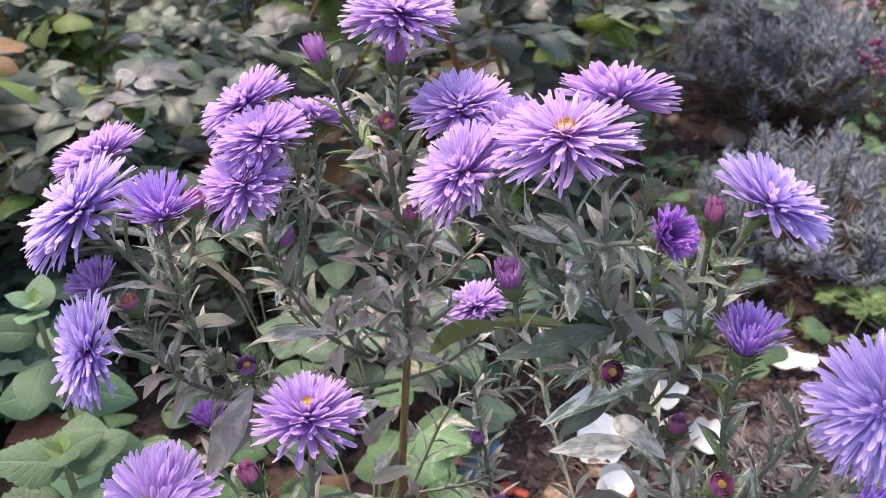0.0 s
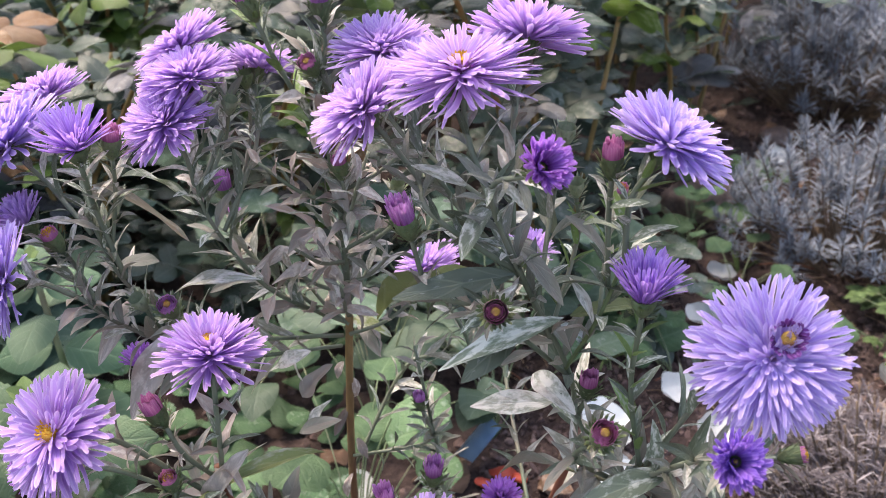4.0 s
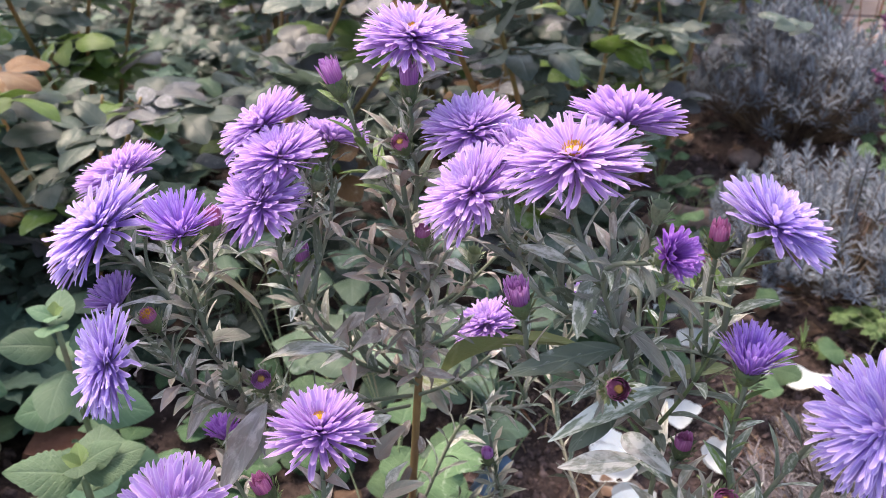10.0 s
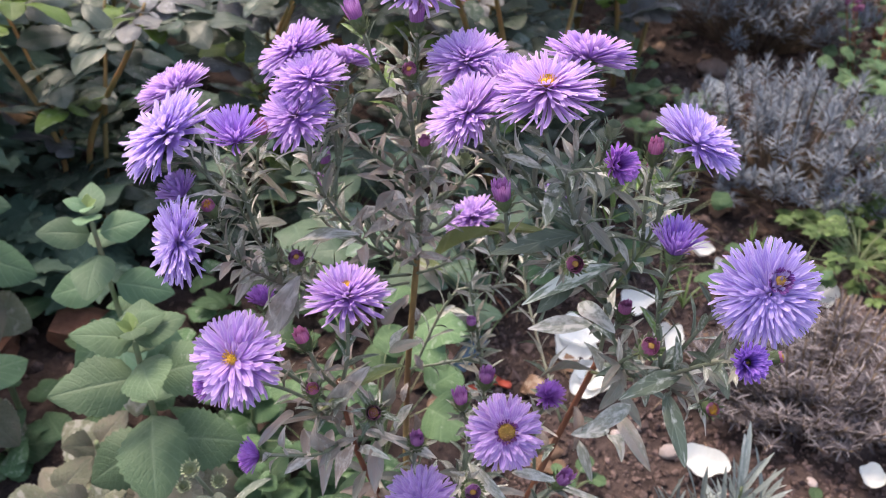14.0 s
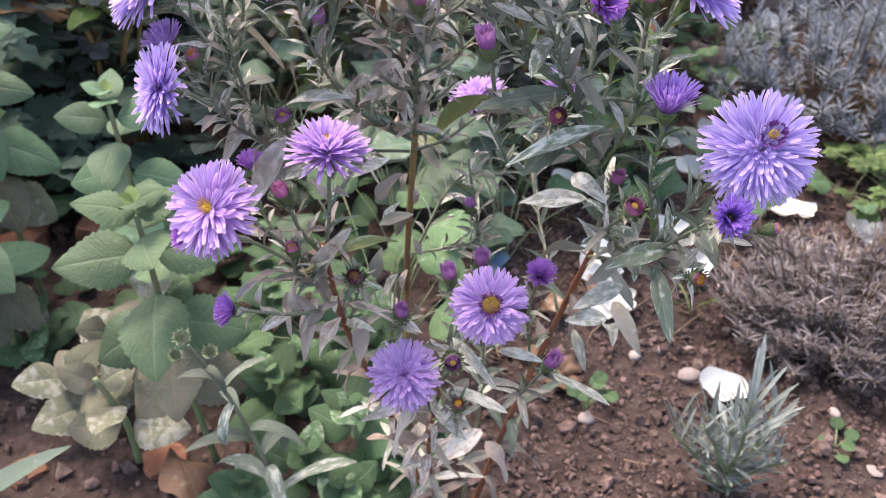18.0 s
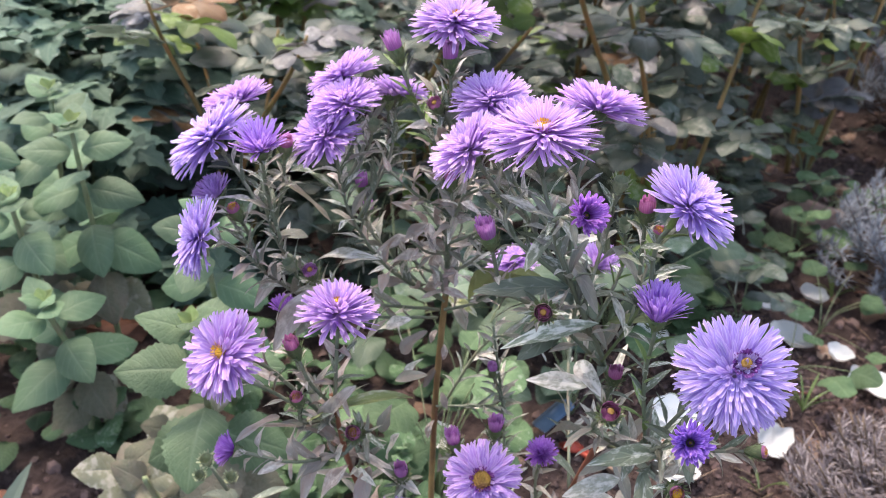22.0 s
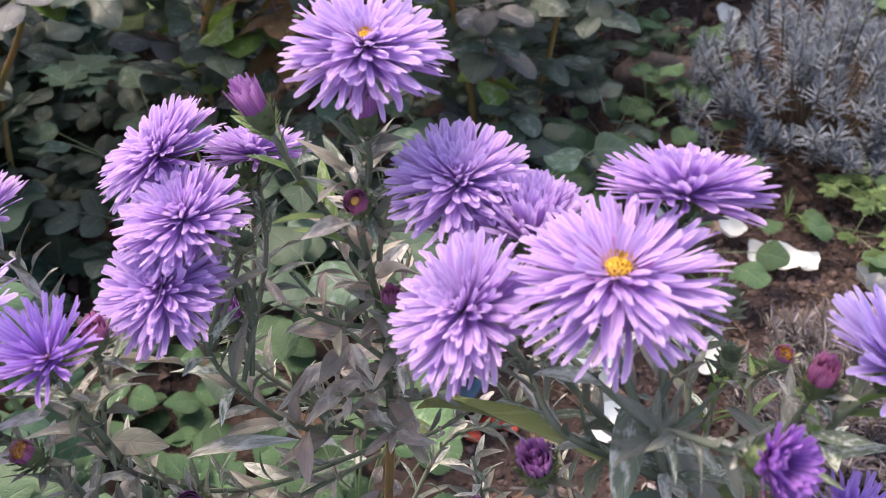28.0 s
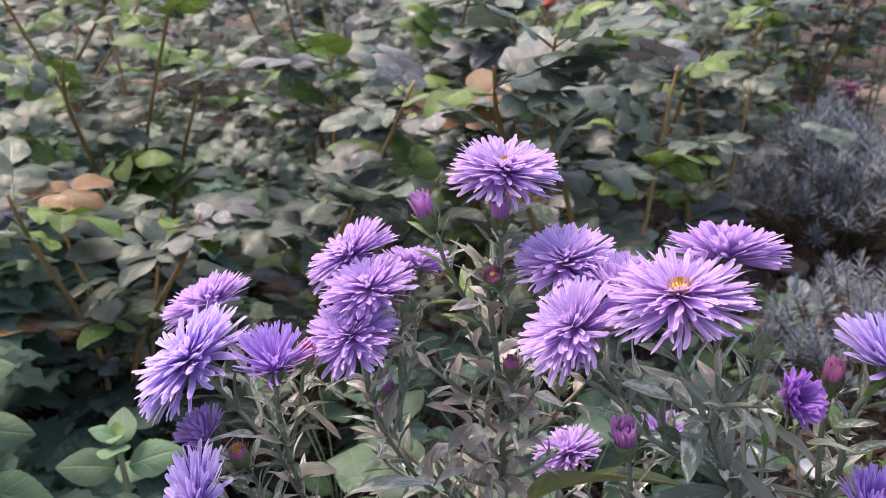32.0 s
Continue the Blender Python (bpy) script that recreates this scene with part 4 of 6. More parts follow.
# layers: count, elevation in degrees, length, bend in degrees
STYLES = {
    "open": ((60, -4, 1.0, -4), (64, 2, 1.0, -2), (64, 8, 0.97, 0), (60, 13, 0.92, 2), (54, 18, 0.84, 3), (44, 23, 0.66, 4), (34, 30, 0.46, 4), (18, 44, 0.28, 4), (12, 62, 0.2, 0), (7, 80, 0.16, 0), (40, 62, 0.2, -8)),
    "flat": ((34, 1, 1.0, 2), (36, 7, 1.0, 3), (36, 13, 0.97, 4), (34, 19, 0.91, 4), (30, 26, 0.81, 5), (25, 34, 0.68, 6), (20, 43, 0.54, 6), (15, 54, 0.42, 4), (10, 66, 0.33, 0), (6, 80, 0.26, 0)),
    "eyed": ((38, -5, 1.0, -3), (40, 2, 1.0, 0), (40, 8, 0.97, 2), (38, 14, 0.92, 3), (33, 20, 0.83, 4), (26, 27, 0.67, 4), (22, 34, 0.48, 4), (26, 44, 0.29, 4)),
    "fan": ((24, 32, 1.0, 6), (26, 40, 1.0, 6), (26, 48, 0.97, 5), (22, 57, 0.9, 3), (16, 66, 0.7, 2)),
    "bowl": ((34, -6, 1.0, 4), (38, 6, 1.0, 6), (38, 16, 0.98, 8), (36, 26, 0.94, 8), (32, 36, 0.88, 8), (24, 47, 0.78, 6), (18, 60, 0.52, 4)),
    "cup": ((26, 34, 1.0, 2), (32, 43, 1.0, 4), (32, 52, 0.98, 4), (28, 61, 0.94, 4), (24, 69, 0.9, 4), (18, 77, 0.84, 4), (12, 85, 0.78, 0)),
    "pit": ((30, 30, 1.0, 10), (32, 42, 1.0, 10), (30, 53, 0.95, 10), (28, 63, 0.82, 12)),
    "half": ((28, 56, 1.0, -10), (30, 63, 1.0, -10), (28, 70, 0.97, -8), (22, 77, 0.93, -6), (16, 84, 0.88, -4), (8, 88, 0.84, 0)),
}


def dome_mesh(name, r, h, material, bumps, seed):
    """The disc: a low dome covered by small florets."""
    ch = []
    v, f, u = lump(seed, 0.6, 2, 0.05)
    ch.append(bake((v, f, u), Matrix.Diagonal((r * 1.7, r * 1.7, h * 2.2, 1))))
    tiny = blade(narrow, 0.5, nx=2, ny=3, droop=0.0, fold=0.6)
    for i in range(bumps):
        d = r * math.sqrt((i + 0.5) / bumps)
        a = i * 2.39996
        p = (d * math.cos(a), d * math.sin(a), h * (1 - (d / r) ** 2 * 0.7))
        ch.append(bake(tiny, leaf_pose(p, (math.cos(a) * 0.5, math.sin(a) * 0.5, 1), (0, 0.2, 1), r * uni(0.28, 0.42))))
    v, f, u = join(ch)
    return mesh_of(name, v, f, material, u)


def calyx_mesh(r, h, seed, material):
    """A green cup of overlapping pointed bracts."""
    ch = []
    prof = ((0.15, 0.0), (0.45, 0.14), (0.74, 0.42), (0.92, 0.75), (0.88, 1.0))
    vs, fs = [], []
    n = 12
    for rr, zz in prof:
        for k in range(n):
            a = 2 * math.pi * k / n
            vs.append((r * rr * math.cos(a), r * rr * math.sin(a), h * zz))
    for j in range(len(prof) - 1):
        for k in range(n):
            fs.append((j * n + k, j * n + (k + 1) % n, (j + 1) * n + (k + 1) % n, (j + 1) * n + k))
    ch.append((vs, fs, [(0.5, 0.5)] * len(vs)))
    scale = blade(lance, 0.32, nx=2, ny=4, droop=-0.25, fold=0.3)
    for j in range(4):
        for k in range(11):
            a = 2 * math.pi * (k + 0.5 * (j % 2)) / 11 + uni(-0.1, 0.1)
            q = 0.1 + 0.22 * j
            rr = r * (0.42 + 0.56 * min(1, q * 1.5))
            p = (rr * math.cos(a), rr * math.sin(a), h * q)
            out = uni(0.35, 0.8) if j < 2 else uni(0.1, 0.35)
            ch.append(bake(scale, leaf_pose(p, (math.cos(a) * out, math.sin(a) * out, 1), (math.cos(a), math.sin(a), 0), h * uni(0.36, 0.48))))
    v, f, u = join(ch)
    return mesh_of("calyx", v, f, material, u)


CALYXES = [calyx_mesh(0.0042, 0.0072, i, CALYX) for i in range(3)]
CALYXES_PALE = [calyx_mesh(0.0042, 0.0072, i, CALYX_PALE) for i in range(2)]
DISCS = {"yellow": dome_mesh("disc", 0.0028, 0.0014, DISC, 46, 1), "dark": dome_mesh("disc", 0.0026, 0.0010, DISC_DARK, 40, 2)}
ENDS = {}


def flower(key, place, axis, radius, style, petals, disc="yellow", disc_at=(0, 0), disc_size=1.0, inner=None, single=False, sag=0.0, width=0.090, label="", calyx=0.82, spin=0.0, disc_up=None):
    """A flower head: green calyx with ray petals in layers and a disc."""
    m = aim(place, axis, spin)
    z = m.to_3x3() @ Vector((0, 0, 1))
    k = radius / 0.0175
    cal = part("flower_head", CALYXES[len(ENDS) % 3], aster, m @ Matrix.Translation((0, 0, -0.0068 * calyx)) @ Matrix.Scale(calyx, 4), label or "lilac double aster flower head")
    down = (m.to_3x3().inverted() @ Vector((0, 0, -1)))
    ch, inn = [], []
    layers = STYLES["eyed" if disc and style == "flat" else style]
    heart = lump(3, 0.5, 2, 0.05)
    ch.append(([(x * radius * 0.22, y * radius * 0.22, z * radius * 0.12) for x, y, z in heart[0]], heart[1], [(0.5, 0.05)] * len(heart[0])))
    for li, (n, e, ln, bend) in enumerate(layers):
        if not li:
            off = uni(0, 6)
        for i in range(n):
            az = off + li * 0.37 + 2 * math.pi * (i + uni(-0.42, 0.42)) / n
            length = radius * ln * (uni(0.93, 1.03) if uni(0, 1) < 0.75 else uni(0.8, 1.05))
            hang = sag * (math.cos(az) * down.x + math.sin(az) * down.y)
            el = radians(e + uni(-8, 8)) - hang
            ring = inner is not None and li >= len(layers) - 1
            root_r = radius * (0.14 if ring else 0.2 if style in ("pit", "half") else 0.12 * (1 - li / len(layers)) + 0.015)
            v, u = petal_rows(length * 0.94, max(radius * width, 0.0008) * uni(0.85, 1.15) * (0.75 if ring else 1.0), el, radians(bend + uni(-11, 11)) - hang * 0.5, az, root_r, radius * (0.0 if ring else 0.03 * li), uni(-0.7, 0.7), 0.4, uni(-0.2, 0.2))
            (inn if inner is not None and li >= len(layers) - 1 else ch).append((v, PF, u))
    if single:
        part("flower_heart", mesh_of("flower_heart", ch[0][0], ch[0][1], petals, ch[0][2]), cal, m)
        for c in ch[1:]:
            part("petal", mesh_of("petal", c[0], c[1], petals, c[2]), cal, m)
    else:
        c = join(ch)
        ob = part("petals", mesh_of("petals", c[0], c[1], petals, c[2]), cal, m)
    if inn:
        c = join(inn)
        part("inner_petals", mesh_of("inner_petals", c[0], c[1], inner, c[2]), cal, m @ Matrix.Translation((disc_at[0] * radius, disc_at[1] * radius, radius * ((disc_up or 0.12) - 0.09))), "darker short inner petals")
    if disc:
        part("disc", DISCS[disc], cal, m @ Matrix.Translation((disc_at[0] * radius, disc_at[1] * radius, radius * (disc_up if disc_up else 0.19 if style in ("open", "flat") else 0.07))) @ Matrix.Scale(k * disc_size, 4), "yellow disc")
    ENDS[key] = (Vector(place) - z * 0.0066 * calyx, z)
    return cal


def bud(key, place, axis, size, petals=P_BUD, show=1.0, pale=False, centre=None, label=""):
    """A bud: a calyx with the closed petals standing out of it."""
    m = aim(place, axis, uni(0, 6))
    z = m.to_3x3() @ Vector((0, 0, 1))
    k = size / 0.0042
    cal = part("flower_bud", (CALYXES_PALE if pale else CALYXES)[0 if pale else len(ENDS) % 3], aster, m @ Matrix.Translation((0, 0, -size * 1.35)) @ Matrix.Diagonal((k * 0.78, k * 0.78, k * 1.12, 1.0)), label or "closed purple aster bud in a green calyx")
    if show > 0:
        ch = []
        open_bud = centre is not None and show > 0.6
        layers = ((30, 0.64, 80), (28, 0.56, 88), (26, 0.46, 92), (22, 0.36, 94)) if open_bud else ((20, 0.62, 84), (16, 0.48, 87), (12, 0.32, 90), (6, 0.12, 90))
        for li, (n, r, e) in enumerate(layers):
            for i in range(n):
                az = li * 0.4 + 2 * math.pi * (i + uni(-0.25, 0.25)) / n
                ln = size * uni(0.62, 0.78) * (1 - 0.05 * li) if open_bud else size * (0.5 + 1.15 * show) * uni(0.84, 1.1) * (1 - 0.04 * li)
                v, u = petal_rows(ln, size * (0.2 if open_bud else 0.24), radians(e + uni(-4, 4)), radians(14 if show < 1.1 else 4), az, size * r, size * (0.0 if open_bud else 0.15), uni(-0.2, 0.2), 0.4)
                ch.append((v, PF, u))
        c = join(ch)
        part("bud_petals", mesh_of("bud_petals", c[0], c[1], petals, c[2]), cal, m)
    if centre:
        part("disc", DISCS[centre], cal, m @ Matrix.Translation((0, 0, size * (0.56 if show > 0.6 else 0.35 + 0.9 * show))) @ Matrix.Scale(k * (0.5 if show > 0.6 else 0.85), 4), "yellow centre")
    ENDS[key] = (Vector(place) - z * size * 1.3, z)
    return cal


# big heads, first the crown, then the sides, then the low ones
flower("top", (-0.014, 0.276, 0.435), (0.05, -0.16, 1), 0.0180, "flat", P_PINK, "yellow", (0, 0), 0.7, single=True, disc_up=0.27)
flower("left_high", (-0.067, 0.288, 0.402), (-0.52, -0.02, 0.85), 0.0172, "flat", P_LILAC, "yellow", (0, 0), 0.5, sag=0.1)
flower("left_pair_up", (-0.058, 0.266, 0.398), (-0.22, -0.12, 0.97), 0.0160, "flat", P_LILAC, None, sag=0.12)
flower("left_pair_low", (-0.063, 0.255, 0.386), (-0.2, -0.34, 0.86), 0.0160, "flat", P_LILAC, None, sag=0.25)
flower("left_behind", (-0.047, 0.304, 0.391), (-0.02, 0.42, 0.9), 0.0145, "flat", P_LILAC, None)
flower("left_back", (-0.121, 0.289, 0.382), (-0.45, 0.1, 0.88), 0.0168, "flat", P_LILAC, None)
flower("left_big", (-0.115, 0.251, 0.379), (-0.55, -0.14, 0.82), 0.0215, "flat", P_VIOLET, "yellow", (0, 0.03), 0.95, sag=0.15, disc_up=0.24)
flower("left_small", (-0.084, 0.235, 0.386), (0.05, -0.28, 1), 0.0140, "fan", P_DEEP, "dark", (0, 0), 0.5, calyx=0.9, width=0.068)
flower("left_side", (-0.105, 0.217, 0.350), (-0.74, -0.5, 0.4), 0.0176, "flat", P_VIOLET, "yellow", (0, 0), 0.5, sag=0.1)
flower("left_side_behind", (-0.110, 0.242, 0.357), (-0.35, -0.2, 0.9), 0.0105, "cup", P_LILAC, None)
flower("mid_high", (0.006, 0.262, 0.409), (-0.1, -0.25, 0.95), 0.0165, "flat", P_PINK, None)
flower("mid_high_side", (0.013, 0.259, 0.405), (0.7, -0.5, 0.3), 0.009, "pit", P_LILAC, "dark", (0, 0), 0.6)
flower("mid_low", (0.006, 0.228, 0.402), (-0.5, -0.2, 0.8), 0.0165, "flat", P_PINK, None, sag=0.2)
flower("mid_behind", (0.021, 0.250, 0.403), (0.1, 0.1, 1), 0.0150, "cup", P_PINK, None)
flower("right_big", (0.033, 0.222, 0.414), (-0.1, -0.1, 1), 0.0202, "flat", P_PINK, "yellow", (0, 0.02), 1.05, P_BUD, True, 0.12, width=0.066, disc_up=0.22)
flower("right_back", (0.050, 0.242, 0.419), (0.12, 0.42, 0.88), 0.0172, "flat", P_LILAC, None)
flower("right_far", (0.086, 0.210, 0.401), (0.42, -0.06, 0.9), 0.0169, "flat", P_VIOLET, None, sag=0.22)
flower("right_dark", (0.054, 0.189, 0.403), (0.4, -0.68, 0.6), 0.0074, "pit", P_DARK, "dark", (0, 0), 0.6, width=0.15, label="half-open dark purple flower head")
flower("behind_low", (0.014, 0.315, 0.304), (-0.4, 0.05, 0.92), 0.0150, "flat", P_LILAC, None)
flower("behind_low_side", (0.055, 0.328, 0.304), (0.2, -0.1, 1), 0.013, "cup", P_LILAC, None)
flower("right_cup", (0.083, 0.200, 0.362), (0.0, -0.12, 1), 0.0132, "half", P_DEEP, None, calyx=0.9, width=0.068)
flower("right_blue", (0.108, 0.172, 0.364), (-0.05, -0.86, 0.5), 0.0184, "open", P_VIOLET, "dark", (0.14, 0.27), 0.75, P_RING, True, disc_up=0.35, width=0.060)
flower("front_left", (-0.040, 0.206, 0.332), (0.02, 0.06, 1), 0.0165, "bowl", P_LILAC, "yellow", (0, 0), 0.75, disc_up=0.42)
flower("front_left_bud", (-0.083, 0.247, 0.298), (-0.1, -0.1, 1), 0.0085, "half", P_DARK, None, calyx=0.68)
flower("low_left", (-0.081, 0.187, 0.316), (-0.36, -0.66, 0.64), 0.0188, "flat", P_LILAC, "yellow", (-0.02, 0.05), 1.3, P_BUD)
flower("low_left_behind", (-0.092, 0.19, 0.301), (-0.6, -0.2, 0.2), 0.009, "cup", P_DARK, None, calyx=0.7)
flower("low_mid", (-0.009, 0.194, 0.229), (-0.05, -0.62, 0.8), 0.0160, "flat", P_PINK, None)
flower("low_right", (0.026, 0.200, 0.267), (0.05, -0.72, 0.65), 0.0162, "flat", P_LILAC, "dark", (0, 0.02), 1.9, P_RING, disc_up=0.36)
flower("right_dark_low", (0.097, 0.148, 0.353), (0.05, -0.75, 0.65), 0.0070, "pit", P_INDIGO, "dark", (0, 0), 0.6, width=0.14, calyx=0.7, label="small half-open dark violet flower head")
flower("low_right_bud", (0.047, 0.221, 0.268), (0.05, -0.4, 0.9), 0.0085, "cup", P_DARK, None, calyx=0.68)
flower("low_left_bud", (-0.074, 0.174, 0.278), (-0.85, -0.3, 0.25), 0.0085, "cup", P_DARK, None, calyx=0.62)
# buds
bud("b_top_left", (-0.039, 0.277, 0.420), (-0.35, -0.15, 1), 0.0046, P_BUD, 1.25)
bud("b_top", (-0.015, 0.274, 0.420), (-0.02, -0.1, 1), 0.0044, P_BUD, 1.2)
bud("b_red", (-0.017, 0.262, 0.405), (-0.25, -0.6, 0.8), 0.0042, P_MAROON, 1.0, False, "dark", "reddish bud opening to a yellow centre")
bud("b_left_a", (-0.056, 0.281, 0.352), (-0.1, -0.2, 1), 0.0042, P_BUD, 1.1)
bud("b_left_b", (-0.060, 0.300, 0.330), (0, -0.2, 1), 0.0042, P_BUD, 0.9)
bud("b_right", (0.019, 0.209, 0.377), (-0.2, -0.35, 1), 0.0046, P_BUD, 1.3)
bud("b_maroon", (0.044, 0.189, 0.363), (0.05, -0.8, 0.5), 0.0046, P_MAROON, 0.9, False, "dark", "maroon bud opening to a yellow centre")
bud("b_maroon_left", (-0.064, 0.236, 0.330), (0.0, -0.5, 0.9), 0.0048, P_BUD, 0.9, False, "dark", "magenta bud opening to a yellow centre")
bud("b_orange", (0.073, 0.213, 0.395), (-0.05, -0.2, 1), 0.0042, P_MAROON, 0.8)
bud("b_green", (0.062, 0.237, 0.394), (0.1, -0.2, 1), 0.0040, P_BUD, 0.0, True, None, "closed pale green bud")
bud("b_yellow", (-0.097, 0.234, 0.355), (-0.2, -0.4, 1), 0.0042, P_MAROON, 0.35, False, "yellow", "spent yellowish bud")
bud("b_low_right_a", (0.072, 0.214, 0.322), (0.05, -0.25, 1), 0.0042, P_MAROON, 0.7)
bud("b_low_right_b", (0.072, 0.174, 0.337), (0.15, -0.6, 0.8), 0.0048, P_MAROON, 0.9, False, "dark", "maroon bud opening to a yellow centre")
bud("b_centre", (-0.011, 0.269, 0.368), (-0.05, -0.2, 1), 0.0040, P_MAROON, 0.5)
bud("b_low", (0.014, 0.275, 0.266), (-0.1, -0.2, 1), 0.0036, P_BUD, 0.7)
bud("b_left_c", (-0.076, 0.242, 0.385), (0.2, -0.2, 1), 0.0044, P_MAROON, 0.7)
bud("b_low_pink", (0.008, 0.223, 0.262), (-0.15, -0.2, 1), 0.0046, P_BUD, 1.1)
bud("b_low_violet", (0.021, 0.254, 0.247), (0.05, -0.2, 1), 0.0050, P_BUD, 1.1)
bud("b_brown", (-0.030, 0.197, 0.280), (0.05, -0.7, 0.7), 0.0048, P_MAROON, 0.35, False, "dark", "spent brown bud without petals")
bud("b_olive", (-0.054, 0.194, 0.294), (0, -0.3, 1), 0.0042, P_MAROON, 0.2, False, "dark", "small olive bud without petals")
bud("b_olive_right", (0.124, 0.184, 0.325), (0.9, -0.2, 0.4), 0.0034, P_MAROON, 0.25, False, "yellow", "olive-yellow bud without petals")
bud("b_yellow_right", (0.099, 0.172, 0.310), (0.2, -0.8, 0.5), 0.0040, P_MAROON, 0.2, False, "yellow", "yellowish bud without petals")
bud("b_low_maroon", (0.012, 0.181, 0.252), (0.1, -0.8, 0.5), 0.0050, P_BUD, 0.9, False, "dark", "magenta bud opening to a yellow centre")
bud("b_low_side", (0.054, 0.206, 0.230), (0.3, -0.3, 0.9), 0.0048, P_BUD, 1.2)
bud("b_low_mid", (-0.012, 0.208, 0.252), (0.05, -0.4, 0.9), 0.0046, P_BUD, 1.0)
bud("b_lowest", (0.015, 0.193, 0.214), (0, -0.5, 0.9), 0.0040, P_MAROON, 0.2, False, "yellow", "small yellowish bud")
bud("b_front_left", (-0.057, 0.200, 0.315), (-0.25, -0.2, 1), 0.0046, P_MAROON, 0.8)
bud("b_pair_side", (-0.046, 0.268, 0.390), (0.3, -0.3, 0.9), 0.0036, P_BUD, 0.0, True, None, "closed grey-green bud")
bud("b_behind", (-0.048, 0.294, 0.391), (0.1, -0.2, 1), 0.0036, P_BUD, 0.0, False, None, "closed dark green bud")
bud("b_mid", (0.007, 0.279, 0.357), (0.15, -0.3, 1), 0.0036, P_BUD, 0.0, True, None, "closed grey-green bud")
bud("b_left_low", (-0.075, 0.238, 0.331), (-0.2, -0.4, 0.9), 0.0038, P_BUD, 0.0, True, None, "closed grey-green bud")
bud("b_olive_back", (0.079, 0.238, 0.375), (0.1, -0.3, 1), 0.0036, P_MAROON, 0.2, True, "yellow", "olive-yellow bud without petals")
bud("b_green_back", (0.066, 0.236, 0.378), (-0.1, -0.3, 1), 0.0034, P_BUD, 0.0, True, None, "closed pale green bud")

# ---- stems and leaves ----
LEAVES = [0]


def big_leaf(base, tip, width, src):
    """One long lance-shaped leaf from its foot to its tip."""
    b, t = Vector(base), Vector(tip)
    ln = (t - b).length * 1.06
    mesh, _ = src[LEAVES[0] % len(src)]
    ratio = 0.25 if src is MAUVE else (0.22 if src is GREY else 0.19 if src is ASTER else 0.22)
    m = leaf_pose(b, t - b + Vector((0, 0, 0.12 * ln)), (uni(-0.4, 0.4), uni(-0.9, -0.2), 1), ln, width / ratio)
    LEAVES[0] += 1
    part("leaf", mesh, aster, m)


def leafy(line, length, gap, srcs, start=0.1, lean=0.75, twist=0.0, small=False, cap=420):
    """Leaves spiralling up a stem; the small ones near the tips are one mesh."""
    total = sum((line[i + 1] - line[i]).length for i in range(len(line) - 1))
    n = int(total / gap)
    rest = []
    for i in range(n):
        q = start + (1 - start) * (i + uni(0, 0.8)) / max(1, n)
        x = q * (len(line) - 1)
        k = min(int(x), len(line) - 2)
        p = line[k].lerp(line[k + 1], x - k)
        d = (line[k + 1] - line[k]).normalized()
        a = d.cross(Vector((0.3, 0.9, 0.2))).normalized()
        b = d.cross(a)
        w = twist + i * 2.4 + uni(-0.3, 0.3)
        o = a * math.cos(w) + b * math.sin(w)
        way = o + d * uni(lean - 0.3, lean + 0.35)
        ln = length * (1.1 - 0.5 * q) * uni(0.7, 1.2)
        src = srcs[int(uni(0, len(srcs))) % len(srcs)]
        mesh, chunk = src[int(uni(0, len(src))) % len(src)]
        m = leaf_pose(p, way, d + Vector((0, 0, 0.3)), ln, ln * uni(0.8, 1.15))
        if small or LEAVES[0] >= cap:
            rest.append(bake(chunk, m) + (mesh.materials[0],))
        else:
            LEAVES[0] += 1
            part("leaf", mesh, aster, m)
    kinds = {}
    for v, f, u, mt in rest:
        kinds.setdefault(mt.name, (mt, []))[1].append((v, f, u))
    for mt, ch in kinds.values():
        v, f, u = join(ch)
        ob = part("small_leaves", mesh_of("small_leaves", v, f, mt, u), aster)
        ob["kind"] = "stuff"


def branch(points, r0, r1, material, name="branch", steps=6):
    return stem_part(name, points, r0 * 0.72, r1 * 0.75, material, aster, 7, steps, 0.06)


def to_head(start, key, r0=0.0010, bow=0.35, leaf=0.0165, gap=0.0031, srcs=(ASTER, GREY, GREY), material=S_DARK, small=True, via=()):
    """A flower stalk from a stem to a head, in line with the head at its end, set with narrow leaves."""
    e, z = ENDS[key]
    s = Vector(start)
    d = (e - s).length
    pts = [s, *[Vector(v) for v in via], e - z * d * bow, e]
    line = stem_part("flower_stalk", pts, r0 * 0.85, r0 * 0.75, material, aster, 6, 6)
    if leaf:
        leafy(line, leaf, gap, srcs, 0.1, 0.9, uni(0, 6), small)
    return line


big_leaf((0.049, 0.212, 0.361), (0.018, 0.207, 0.350), 0.0074, ASTER)
big_leaf((0.047, 0.229, 0.363), (0.061, 0.205, 0.354), 0.0066, GREY)
big_leaf((0.056, 0.234, 0.344), (0.080, 0.210, 0.355), 0.0063, ASTER)
big_leaf((0.042, 0.226, 0.377), (0.035, 0.202, 0.371), 0.0072, ASTER)
big_leaf((0.054, 0.286, 0.330), (0.037, 0.277, 0.337), 0.0058, ASTER)
big_leaf((0.063, 0.208, 0.350), (0.033, 0.202, 0.330), 0.0070, ASTER)
big_leaf((0.066, 0.225, 0.340), (0.088, 0.232, 0.338), 0.0058, YELLOW)
big_leaf((0.063, 0.227, 0.306), (0.038, 0.230, 0.297), 0.0084, GREY)
